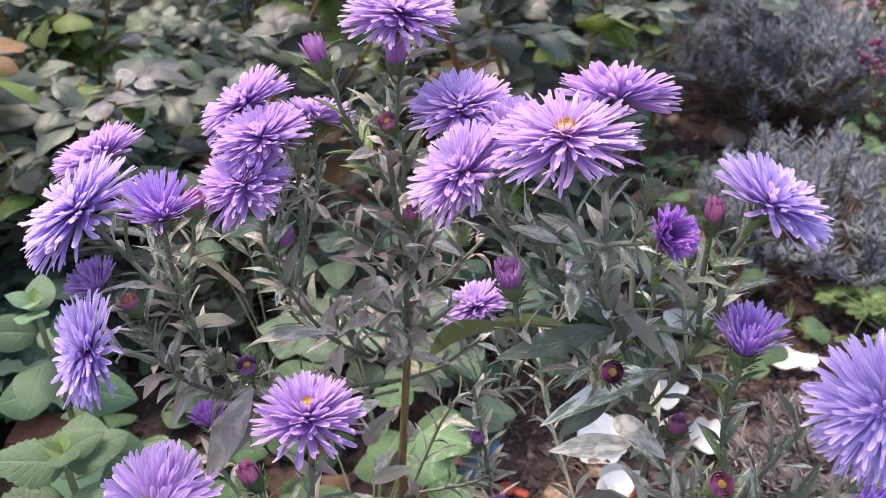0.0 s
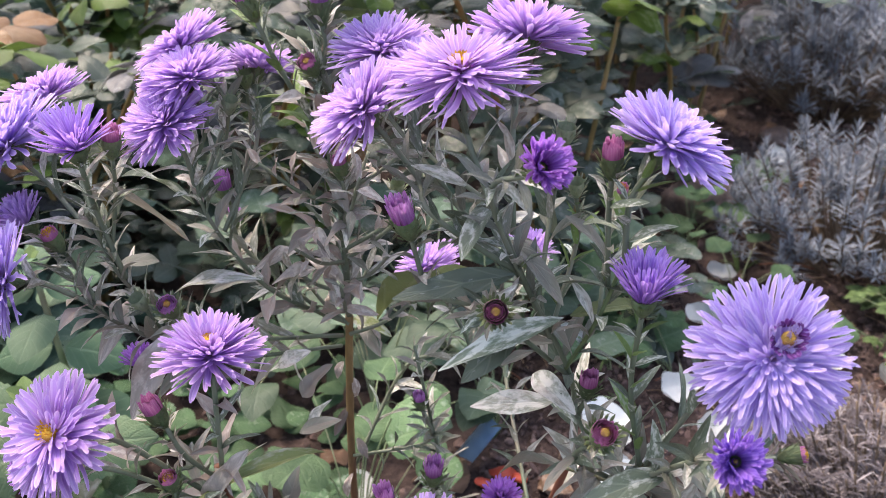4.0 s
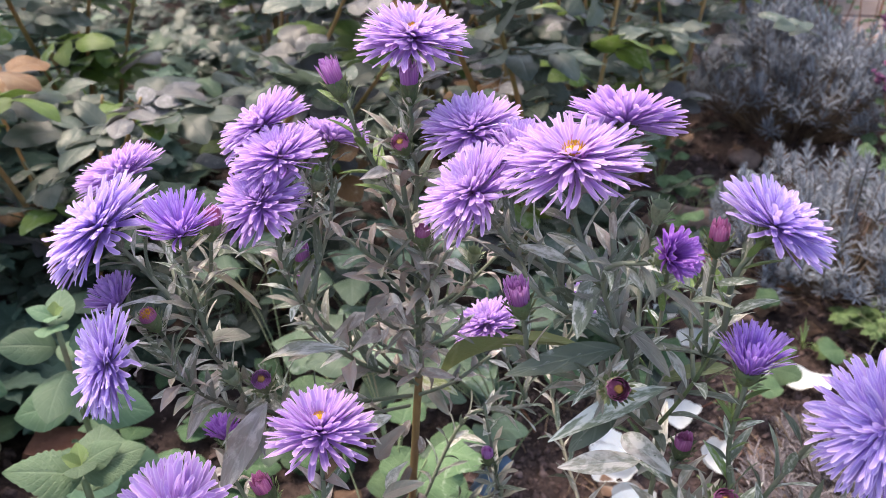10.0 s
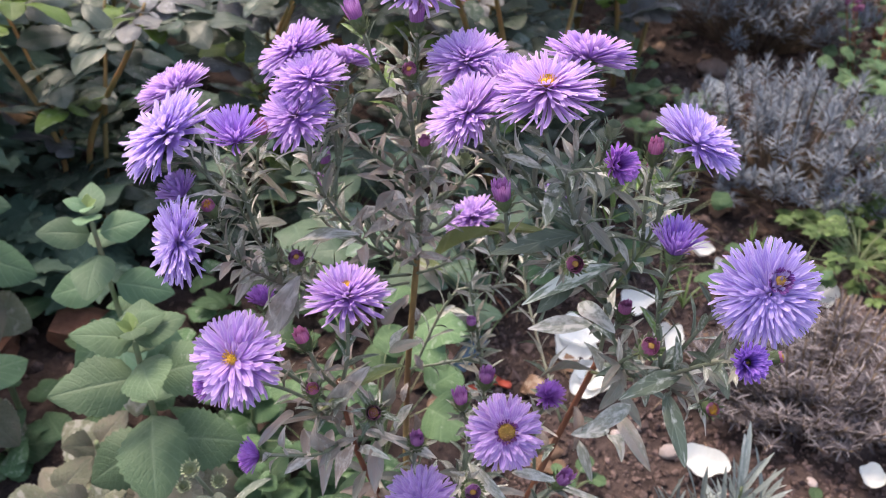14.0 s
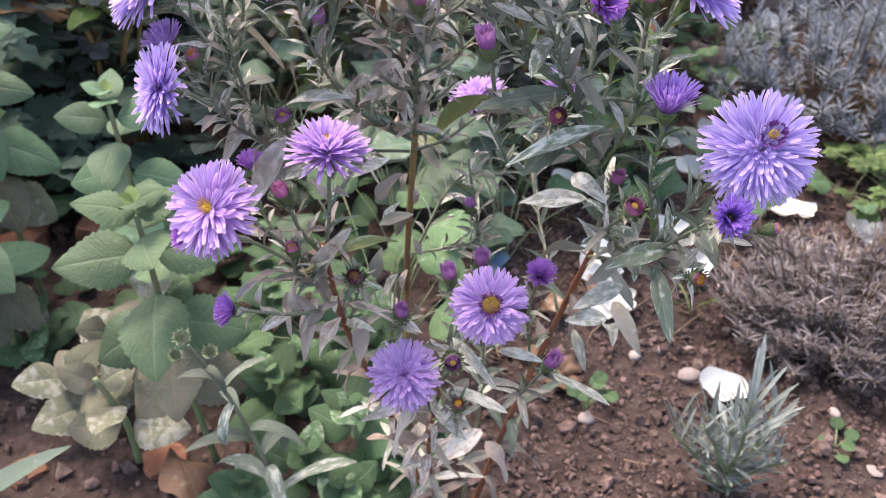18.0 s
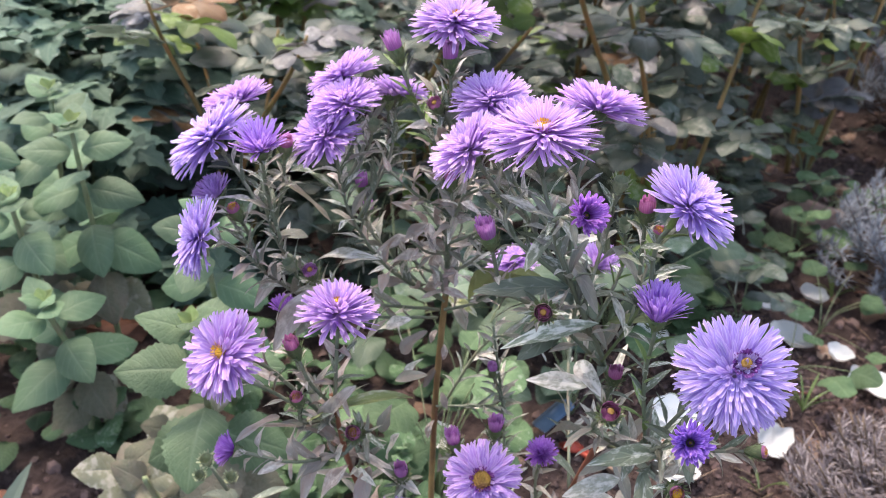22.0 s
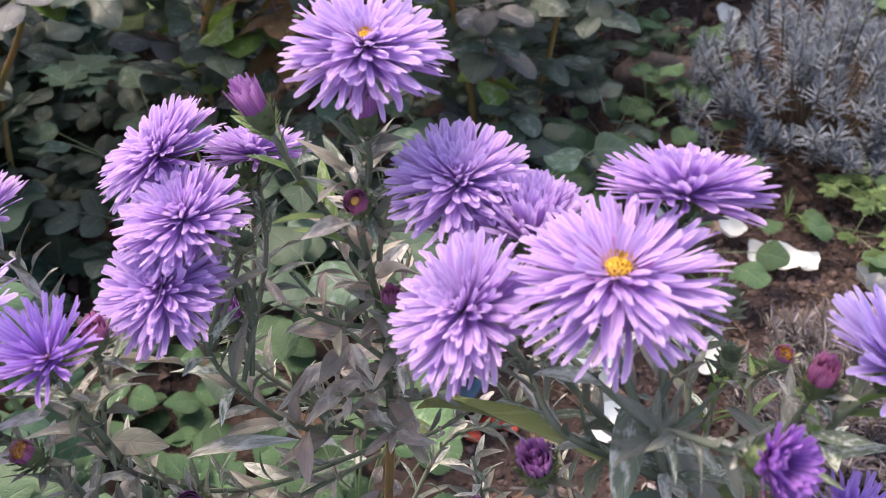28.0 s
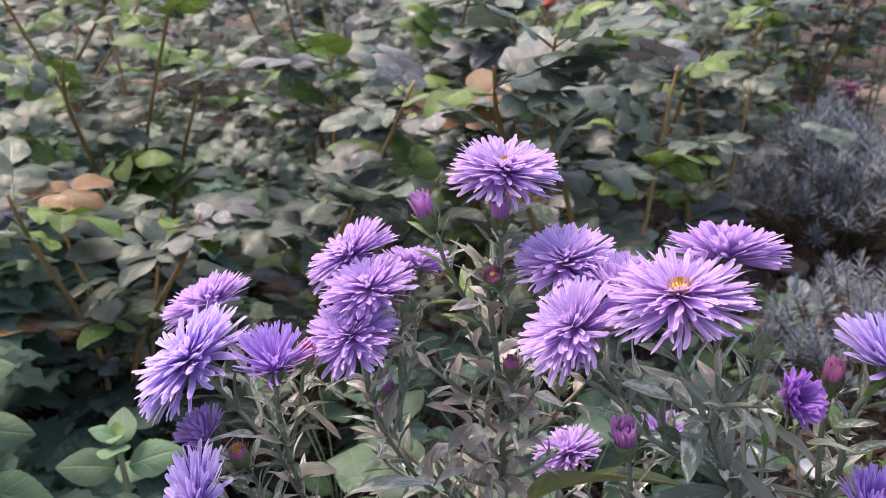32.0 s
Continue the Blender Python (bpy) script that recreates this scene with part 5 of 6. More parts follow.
big_leaf((0.056, 0.228, 0.316), (0.067, 0.208, 0.315), 0.0088, GREY)
big_leaf((0.050, 0.211, 0.341), (0.035, 0.201, 0.332), 0.0087, ASTER)
big_leaf((0.053, 0.277, 0.349), (0.036, 0.263, 0.372), 0.0051, GREY)
big_leaf((0.073, 0.209, 0.384), (0.082, 0.203, 0.387), 0.0027, ASTER)
big_leaf((0.066, 0.207, 0.380), (0.074, 0.196, 0.383), 0.0029, ASTER)
big_leaf((0.061, 0.250, 0.355), (0.053, 0.246, 0.377), 0.0052, ASTER)
big_leaf((0.057, 0.270, 0.352), (0.042, 0.263, 0.350), 0.0045, GREY)
big_leaf((-0.006, 0.301, 0.287), (0.042, 0.225, 0.341), 0.0085, YELLOW)
big_leaf((0.095, 0.196, 0.307), (0.069, 0.183, 0.300), 0.0074, ASTER)
big_leaf((0.088, 0.191, 0.300), (0.093, 0.170, 0.281), 0.0074, ASTER)
big_leaf((0.081, 0.210, 0.275), (0.061, 0.196, 0.269), 0.0085, GREY)
big_leaf((0.083, 0.235, 0.245), (0.091, 0.199, 0.243), 0.0083, GREY)
big_leaf((0.083, 0.244, 0.228), (0.063, 0.231, 0.233), 0.0093, GREY)
big_leaf((0.080, 0.239, 0.228), (0.083, 0.207, 0.244), 0.0065, GREY)
big_leaf((0.072, 0.226, 0.294), (0.081, 0.198, 0.300), 0.0081, ASTER)
big_leaf((0.067, 0.240, 0.223), (0.074, 0.224, 0.211), 0.0060, GREY)
big_leaf((0.057, 0.228, 0.203), (0.084, 0.215, 0.194), 0.0060, GREY)
big_leaf((0.100, 0.183, 0.326), (0.102, 0.167, 0.318), 0.0053, ASTER)
big_leaf((0.046, 0.249, 0.254), (0.068, 0.220, 0.283), 0.0048, GREY)
big_leaf((0.089, 0.210, 0.295), (0.094, 0.171, 0.317), 0.0055, ASTER)
big_leaf((-0.078, 0.257, 0.324), (-0.093, 0.231, 0.313), 0.0067, MAUVE)
big_leaf((-0.070, 0.255, 0.324), (-0.040, 0.252, 0.336), 0.0040, GREY)
big_leaf((-0.075, 0.287, 0.328), (-0.080, 0.239, 0.362), 0.0043, GREY)
big_leaf((-0.088, 0.253, 0.335), (-0.069, 0.245, 0.340), 0.0086, GREY)
big_leaf((-0.074, 0.295, 0.340), (-0.078, 0.246, 0.369), 0.0031, ASTER)
big_leaf((-0.072, 0.286, 0.348), (-0.059, 0.278, 0.361), 0.0035, ASTER)
big_leaf((-0.083, 0.243, 0.362), (-0.070, 0.240, 0.372), 0.0036, GREY)
big_leaf((-0.096, 0.247, 0.355), (-0.107, 0.236, 0.359), 0.0037, GREY)
big_leaf((-0.098, 0.244, 0.349), (-0.106, 0.225, 0.353), 0.0033, GREY)
big_leaf((-0.025, 0.285, 0.337), (-0.033, 0.275, 0.330), 0.0052, MAUVE)
big_leaf((-0.025, 0.285, 0.337), (-0.019, 0.273, 0.329), 0.0047, MAUVE)
big_leaf((-0.025, 0.285, 0.337), (-0.039, 0.278, 0.349), 0.0047, MAUVE)
big_leaf((-0.030, 0.291, 0.322), (-0.043, 0.270, 0.333), 0.0049, MAUVE)
big_leaf((-0.022, 0.289, 0.317), (-0.016, 0.275, 0.314), 0.0054, MAUVE)
big_leaf((-0.025, 0.292, 0.324), (-0.011, 0.279, 0.335), 0.0049, MAUVE)
big_leaf((-0.027, 0.289, 0.317), (-0.036, 0.266, 0.322), 0.0049, MAUVE)
big_leaf((-0.024, 0.283, 0.347), (-0.016, 0.270, 0.365), 0.0042, GREY)
big_leaf((-0.024, 0.284, 0.349), (-0.033, 0.271, 0.367), 0.0042, GREY)
big_leaf((-0.050, 0.212, 0.255), (-0.054, 0.185, 0.245), 0.0065, MAUVE)
big_leaf((-0.046, 0.213, 0.258), (-0.054, 0.186, 0.288), 0.0060, MAUVE)
big_leaf((-0.037, 0.219, 0.247), (-0.005, 0.208, 0.239), 0.0061, MAUVE)
big_leaf((-0.031, 0.219, 0.241), (-0.030, 0.201, 0.227), 0.0067, MAUVE)
big_leaf((-0.048, 0.213, 0.267), (-0.035, 0.195, 0.297), 0.0098, MAUVE)
big_leaf((-0.063, 0.195, 0.282), (-0.072, 0.175, 0.284), 0.0046, MAUVE)
big_leaf((-0.026, 0.220, 0.262), (-0.022, 0.223, 0.275), 0.0065, GREY)
big_leaf((-0.061, 0.204, 0.263), (-0.056, 0.187, 0.256), 0.0044, MAUVE)
big_leaf((-0.022, 0.219, 0.248), (-0.012, 0.210, 0.271), 0.0066, GREY)
big_leaf((-0.018, 0.245, 0.264), (-0.049, 0.199, 0.281), 0.0063, YELLOW)
big_leaf((-0.030, 0.263, 0.275), (-0.019, 0.265, 0.288), 0.0070, MAUVE)
big_leaf((-0.026, 0.241, 0.276), (-0.011, 0.240, 0.283), 0.0061, GREY)
big_leaf((-0.026, 0.254, 0.268), (-0.018, 0.256, 0.279), 0.0048, GREY)
big_leaf((-0.035, 0.253, 0.296), (-0.024, 0.253, 0.304), 0.0076, GREY)
big_leaf((-0.063, 0.236, 0.322), (-0.078, 0.228, 0.290), 0.0085, MAUVE)
big_leaf((-0.015, 0.294, 0.295), (-0.023, 0.279, 0.305), 0.0061, GREY)
big_leaf((-0.015, 0.293, 0.292), (0.001, 0.285, 0.291), 0.0066, YELLOW)
big_leaf((-0.013, 0.298, 0.288), (-0.003, 0.281, 0.283), 0.0062, GREY)
big_leaf((-0.011, 0.220, 0.189), (-0.031, 0.204, 0.184), 0.0072, MAUVE)
big_leaf((-0.006, 0.212, 0.190), (-0.016, 0.188, 0.184), 0.0071, MAUVE)
big_leaf((0.001, 0.213, 0.194), (0.018, 0.199, 0.183), 0.0071, GREY)
big_leaf((0.009, 0.207, 0.209), (0.036, 0.197, 0.204), 0.0068, GREY)
big_leaf((0.011, 0.201, 0.247), (0.029, 0.184, 0.234), 0.0059, GREY)
big_leaf((-0.006, 0.219, 0.214), (-0.015, 0.206, 0.207), 0.0059, MAUVE)
big_leaf((0.019, 0.212, 0.212), (0.007, 0.198, 0.203), 0.0063, MAUVE)
big_leaf((0.031, 0.202, 0.240), (0.050, 0.197, 0.241), 0.0055, GREY)
big_leaf((0.022, 0.225, 0.249), (0.039, 0.220, 0.264), 0.0061, GREY)
big_leaf((0.027, 0.247, 0.139), (0.007, 0.220, 0.137), 0.0093, MAUVE)
big_leaf((0.030, 0.251, 0.125), (0.044, 0.235, 0.112), 0.0095, MAUVE)
big_leaf((0.035, 0.223, 0.242), (0.023, 0.192, 0.258), 0.0051, GREY)
for z, side in ((0.276, -1), (0.268, 1), (0.252, -1), (0.235, 1), (0.214, -1), (0.19, 1)):
    big_leaf((-0.0165 + 0.0015 * side, 0.286 + 0.05 * (0.276 - z), z), (-0.0165 + 0.0065 * side, 0.281 + 0.05 * (0.276 - z), z - uni(0.006, 0.013)), 0.0035, WITHER)
branch([(-0.004, 0.298, -0.01), (-0.018, 0.298, 0.10), (-0.019, 0.292, 0.203), (-0.016, 0.285, 0.268), (-0.014, 0.283, 0.300)], 0.0026, 0.0021, S_BROWN, "main_stem", 8)
crown = branch([(-0.014, 0.283, 0.300), (-0.014, 0.280, 0.345), (-0.018, 0.276, 0.385), (-0.02, 0.276, 0.405)], 0.0018, 0.0011, S_DARK)
red = branch([(0.018, 0.286, -0.01), (0.03, 0.272, 0.06), (0.041, 0.252, 0.14), (0.06, 0.248, 0.22), (0.073, 0.245, 0.272)], 0.0028, 0.0019, S_RED, "main_stem", 8)
left = branch([(0.004, 0.288, -0.01), (-0.010, 0.262, 0.08), (-0.024, 0.24, 0.16), (-0.04, 0.222, 0.23), (-0.046, 0.212, 0.285)], 0.0028, 0.0015, S_RED, "main_stem", 8)
low = branch([(0.008, 0.282, -0.01), (0.002, 0.250, 0.08), (0.0, 0.225, 0.15), (0.006, 0.215, 0.205)], 0.0022, 0.0013, S_RED, "main_stem", 8)
right = branch([(0.073, 0.245, 0.272), (0.068, 0.228, 0.315), (0.052, 0.218, 0.355), (0.042, 0.216, 0.382)], 0.0014, 0.0009, S_DARK)
outer = branch([(0.070, 0.246, 0.262), (0.083, 0.215, 0.285), (0.088, 0.200, 0.305)], 0.0013, 0.0010, S_GREEN)
arm_a = branch([(-0.016, 0.283, 0.297), (-0.04, 0.268, 0.320), (-0.056, 0.262, 0.350), (-0.060, 0.263, 0.370)], 0.0012, 0.0008, S_DARK)
arm_b = branch([(-0.017, 0.284, 0.290), (-0.055, 0.258, 0.305), (-0.080, 0.246, 0.330), (-0.090, 0.245, 0.358)], 0.0012, 0.0008, S_DARK)
arm_c = branch([(-0.018, 0.284, 0.285), (-0.055, 0.252, 0.300), (-0.080, 0.236, 0.322), (-0.090, 0.228, 0.338)], 0.0011, 0.0008, S_DARK)
arm_d = branch([(0.066, 0.226, 0.32), (0.074, 0.218, 0.345), (0.080, 0.213, 0.372)], 0.0010, 0.0008, S_GREEN)
side = branch([(0.016, 0.290, -0.01), (0.026, 0.287, 0.12), (0.022, 0.281, 0.22), (0.012, 0.276, 0.292)], 0.0014, 0.0008, S_DARK)
leafy(side, 0.02, 0.005, (GREY, ASTER, GREY), 0.3)
for ln, size, gap, srcs in ((crown, 0.022, 0.0029, (GREY, MAUVE, MAUVE, ASTER)), (right, 0.022, 0.0056, (ASTER, GREY)), (arm_a, 0.021, 0.0034, (GREY, MAUVE, ASTER)), (arm_b, 0.021, 0.0032, (GREY, ASTER, GREY)), (arm_c, 0.022, 0.003, (GREY, GREY, MAUVE)), (arm_d, 0.020, 0.0038, (ASTER, ASTER, GREY)), (outer, 0.030, 0.0052, (ASTER, ASTER, GREY))):
    leafy(ln, size, gap, srcs, 0.08)
leafy(left, 0.030, 0.007, (WITHER, GREY), 0.2, 0.4)
leafy(low, 0.032, 0.0062, (WITHER, WITHER, GREY), 0.12, 0.3)
leafy(red, 0.034, 0.016, (GREY, WITHER, ASTER), 0.25, 0.2)
to_head((-0.018, 0.276, 0.395), "top", 0.0012, 0.5)
to_head((-0.018, 0.277, 0.385), "b_top", 0.001, 0.3)
to_head((-0.016, 0.278, 0.372), "b_top_left", 0.0011, 0.4, srcs=(ASTER, TENDER))
to_head((-0.014, 0.278, 0.375), "b_red", 0.001, 0.4)
to_head((-0.014, 0.281, 0.335), "b_centre", 0.0009, 0.4)
to_head((-0.058, 0.262, 0.360), "left_high", 0.0011, 0.4)
to_head((-0.060, 0.263, 0.368), "left_pair_up", 0.001, 0.4)
to_head((-0.060, 0.263, 0.362), "left_pair_low", 0.001, 0.4)
to_head((-0.052, 0.264, 0.345), "left_behind", 0.001, 0.4)
to_head((-0.090, 0.245, 0.355), "left_back", 0.001, 0.35)
to_head((-0.090, 0.245, 0.352), "left_big", 0.001, 0.35)
to_head((-0.082, 0.246, 0.335), "left_small", 0.0011, 0.4)
to_head((-0.085, 0.246, 0.345), "b_left_c", 0.0009, 0.4)
to_head((-0.088, 0.230, 0.335), "left_side", 0.001, 0.3)
to_head((-0.086, 0.232, 0.330), "left_side_behind", 0.001, 0.35)
to_head((-0.085, 0.233, 0.328), "b_yellow", 0.0009, 0.35)
to_head((-0.055, 0.252, 0.300), "b_maroon_left", 0.0009, 0.4)
to_head((-0.025, 0.279, 0.305), "b_left_a", 0.0009, 0.4)
to_head((-0.022, 0.281, 0.300), "b_left_b", 0.0009, 0.4)
to_head((-0.058, 0.263, 0.358), "b_pair_side", 0.0009, 0.4, 0.010, 0.004)
to_head((-0.050, 0.266, 0.345), "b_behind", 0.0009, 0.4, 0.010, 0.004)
to_head((-0.014, 0.281, 0.325), "b_mid", 0.0009, 0.4, 0.012, 0.004)
to_head((-0.058, 0.250, 0.303), "b_left_low", 0.0009, 0.4, 0.012, 0.004)
to_head((0.074, 0.219, 0.345), "b_olive_back", 0.0009, 0.4, 0.012, 0.003, (TENDER, ASTER))
to_head((0.060, 0.221, 0.335), "b_green_back", 0.0009, 0.4, 0.012, 0.003, (TENDER, ASTER))
to_head((0.050, 0.218, 0.358), "mid_low", 0.0011, 0.35, via=((0.025, 0.220, 0.375),))
to_head((0.052, 0.218, 0.355), "mid_high", 0.0011, 0.3, via=((0.028, 0.235, 0.375),))
to_head((0.030, 0.232, 0.375), "mid_high_side", 0.0009, 0.3)
to_head((0.042, 0.216, 0.380), "mid_behind", 0.0009, 0.3)
to_head((0.042, 0.216, 0.380), "right_big", 0.0012, 0.4)
to_head((0.048, 0.219, 0.370), "right_back", 0.0011, 0.4)
to_head((0.079, 0.214, 0.365), "right_far", 0.0011, 0.4, srcs=(ASTER, TENDER))
to_head((0.076, 0.217, 0.350), "b_orange", 0.001, 0.4)
to_head((0.060, 0.221, 0.335), "right_dark", 0.001, 0.35)
to_head((0.056, 0.219, 0.350), "b_green", 0.001, 0.4)
to_head((0.060, 0.222, 0.335), "b_right", 0.0011, 0.4, via=((0.035, 0.213, 0.350),))
to_head((0.068, 0.228, 0.315), "b_maroon", 0.001, 0.3)
to_head((0.088, 0.200, 0.302), "right_cup", 0.0010, 0.5, 0.014, 0.0028, (ASTER, TENDER))
to_head((0.088, 0.200, 0.302), "right_blue", 0.0010, 0.35, 0.016, 0.0032, (ASTER,))
to_head((0.084, 0.210, 0.288), "b_low_right_a", 0.001, 0.4)
to_head((0.084, 0.212, 0.287), "b_low_right_b", 0.001, 0.4)
to_head((0.088, 0.200, 0.300), "right_dark_low", 0.001, 0.35)
to_head((0.090, 0.197, 0.305), "b_olive_right", 0.0009, 0.3)
to_head((0.086, 0.205, 0.295), "b_yellow_right", 0.0009, 0.3)
to_head((-0.018, 0.291, 0.215), "behind_low", 0.001, 0.4, via=((0.005, 0.308, 0.26),))
to_head((0.060, 0.250, 0.225), "behind_low_side", 0.001, 0.4)
to_head((-0.017, 0.288, 0.225), "b_low", 0.0009, 0.4)
to_head((-0.045, 0.213, 0.28), "front_left", 0.0011, 0.45, 0.016, 0.004, (GREY, MAUVE, ASTER))
to_head((-0.042, 0.222, 0.235), "front_left_bud", 0.001, 0.35, 0.018, 0.006, (GREY, MAUVE))
to_head((-0.046, 0.213, 0.278), "b_front_left", 0.001, 0.4, 0.014)
to_head((-0.044, 0.216, 0.262), "low_left", 0.0011, 0.3, 0.018, 0.005, (GREY, MAUVE))
to_head((-0.043, 0.218, 0.255), "low_left_behind", 0.001, 0.3, 0.016, 0.006, (GREY,))
to_head((-0.042, 0.220, 0.245), "low_left_bud", 0.001, 0.35, 0.018, 0.005, (GREY, MAUVE))
to_head((-0.045, 0.214, 0.270), "b_olive", 0.0009, 0.4)
to_head((-0.040, 0.224, 0.225), "b_brown", 0.0009, 0.35, 0.016)
to_head((0.003, 0.217, 0.185), "low_mid", 0.0011, 0.35, 0.018, 0.005, (GREY, MAUVE, ASTER))
to_head((0.006, 0.215, 0.205), "low_right", 0.0011, 0.35, 0.016, 0.005, (GREY, ASTER))
to_head((0.006, 0.215, 0.200), "b_low_maroon", 0.0009, 0.35)
to_head((0.004, 0.216, 0.195), "b_low_pink", 0.0009, 0.4)
to_head((0.005, 0.215, 0.200), "b_low_violet", 0.0009, 0.4)
to_head((0.002, 0.218, 0.180), "b_low_mid", 0.0009, 0.4)
to_head((0.002, 0.219, 0.175), "b_lowest", 0.0008, 0.35)
to_head((0.050, 0.250, 0.185), "low_right_bud", 0.001, 0.4, 0.016, 0.006)
to_head((0.045, 0.251, 0.165), "b_low_side", 0.001, 0.35, 0.018, 0.006)

# dense withered tuft round the middle of the plant
for i in range(15):
    a = i * 2.4
    z0 = 0.292 + 0.0048 * i
    s = Vector((-0.014, 0.282 - 0.0003 * i, z0))
    e = s + Vector((math.cos(a) * uni(0.018, 0.034), math.sin(a) * uni(0.014, 0.026), uni(0.012, 0.034)))
    twig = stem_part("branch", [s, s.lerp(e, 0.5) + Vector((0, 0, -0.003)), e], 0.0009, 0.0006, S_DARK, aster, 5, 5)
    leafy(twig, 0.0165, 0.0042, (GREY, MAUVE, MAUVE, GREY, MAUVE), 0.1, 0.7, a, True)

# ---- small things on the soil ----


def fallen_petal(x, y, size, turn, seed, long=1.0, tip=0.25):
    """A curled white petal lying on the soil."""
    vs, us, fs = [], [], []
    n = 10
    for j in range(n + 1):
        for i in range(n + 1):
            s, t = 2 * i / n - 1, 2 * j / n - 1
            r = max(abs(s), abs(t), 1e-6)
            k = r / math.hypot(s, t) if r > 1e-5 else 1
            a, b = s * k, t * k
            edge = 1 + 0.3 * noise.noise((a * 1.3 + seed, b * 1.3, seed * 0.7))
            d = a * a + b * b
            vs.append((a * 0.5 * edge * long, b * 0.5 * edge * (0.85 - 0.25 * a), 0.28 * d * d + 0.12 * noise.noise((a * 1.7, b * 1.7, seed))))
            us.append((0.5 + a / 2, 0.5 + b / 2))
    c = n + 1
    for j in range(n):
        for i in range(n):
            fs.append((j * c + i, j * c + i + 1, (j + 1) * c + i + 1, (j + 1) * c + i))
    m = Matrix.Translation((x, y, height(x, y) + 0.010)) @ Euler((uni(0.15, 0.55), tip * 0.4, turn * 0.5 - 0.4)).to_matrix().to_4x4() @ Matrix.Scale(size, 4)
    return solo("fallen_petal", mesh_of("fallen_petal", vs, fs, WHITE, us), m, "white curled rose petal fallen on the soil", "petal", "fallen petals")


fallen_petal(0.216, 0.423, 0.034, 0.5, 1, 1.15)
fallen_petal(0.133, 0.571, 0.038, 0.2, 2, 1.1)
fallen_petal(0.139, 0.518, 0.034, 1.2, 3)
fallen_petal(0.216, 0.575, 0.034, 2.6, 4, 1.2)
fallen_petal(0.198, 0.630, 0.032, 1.9, 5, 1.3)
fallen_petal(0.247, 0.751, 0.036, 0.3, 6, 1.2)
fallen_petal(0.222, 0.808, 0.026, 0.9, 7)
fallen_petal(0.277, 0.842, 0.030, 1.4, 8)
fallen_petal(0.326, 0.694, 0.034, 0.1, 9, 1.2)
fallen_petal(0.309, 0.702, 0.028, 0.9, 10, 1.1)
fallen_petal(0.345, 0.686, 0.026, 2.0, 11)
fallen_petal(0.392, 0.656, 0.040, 2.3, 12, 1.2)
fallen_petal(0.104, 0.706, 0.034, 0.4, 13)
fallen_petal(0.291, 0.735, 0.028, 1.1, 14)
fallen_petal(0.489, 0.853, 0.030, 0.6, 15)
fallen_petal(0.425, 1.198, 0.034, 0.6, 16)
fallen_petal(-0.062, 0.487, 0.034, 0.8, 17)
fallen_petal(-0.046, 0.382, 0.030, 1.6, 18)
fallen_petal(0.128, 0.557, 0.036, 0.7, 21, 1.2)
fallen_petal(0.133, 0.510, 0.036, 1.2, 22, 1.2)
fallen_petal(0.349, 0.412, 0.024, 0.6, 19)
fallen_petal(0.120, 0.573, 0.026, 2.2, 20)
stone(0.292, 1.035, 0.075, 0.7, 3, "flat pinkish-brown stone lying on the soil", STONE, 0.2, 1.4)
stone(0.195, 0.444, 0.014, 0.7, 5, "small pale lilac-grey pebble on the soil", PEBBLE, 0.3, 1.4)
stone(0.16, 0.821, 0.030, 0.6, 6, "pale pinkish stone behind the aster", PEBBLE, 0.3, 1.3)
stone(0.45, 1.30, 0.05, 0.6, 8, "brown stone on the soil", STONE, 0.9, 1.2)
stone(0.37, 1.02, 0.035, 0.6, 9, "brown stone on the soil", STONE, 0.9, 1.2)
stone(0.11, 0.395, 0.012, 0.8, 10, "small pinkish pebble on the soil", PEBBLE)
stone(0.152, 0.458, 0.010, 0.8, 11, "small pinkish pebble on the soil", PEBBLE)
stone(0.175, 0.47, 0.009, 0.8, 12, "small pale pebble on the soil", PEBBLE)
stone(0.245, 0.405, 0.008, 0.8, 13, "small pale pebble on the soil", PEBBLE)
for i in range(14):
    x, y = uni(0.06, 0.5), uni(0.34, 0.62)
    stone(x, y, uni(0.004, 0.009), 0.5, 20 + i, "small reddish pebble in the soil", STONE if i % 3 else PEBBLE, uni(0, 3), uni(1, 1.5))


def brick_shard(x, y, lx, ly, lz, turn, seed, tilt=0.1):
    """A broken piece of brick with worn corners."""
    bm = bmesh.new()
    bmesh.ops.create_cube(bm, size=1.0)
    bmesh.ops.subdivide_edges(bm, edges=bm.edges[:], cuts=3, use_grid_fill=True)
    for v in bm.verts:
        c = v.co.copy()
        far = sum(max(0, abs(q) - 0.35) for q in c)
        v.co *= 1 - 0.55 * max(0, far - 0.1) + 0.22 * noise.noise(c * 3 + Vector((seed, 0, 0)))
        v.co.x, v.co.y, v.co.z = v.co.x * lx, v.co.y * ly, v.co.z * lz
    me = bpy.data.meshes.new("brick_shard")
    bm.to_mesh(me)
    bm.free()
    me.materials.append(BRICK)
    return solo("brick_shard", me, pose(x, y, height(x, y) + lz * 0.35, math.degrees(tilt), 4, math.degrees(turn)), "broken orange-red brick piece half sunk in soil", "brick", "brick pieces")


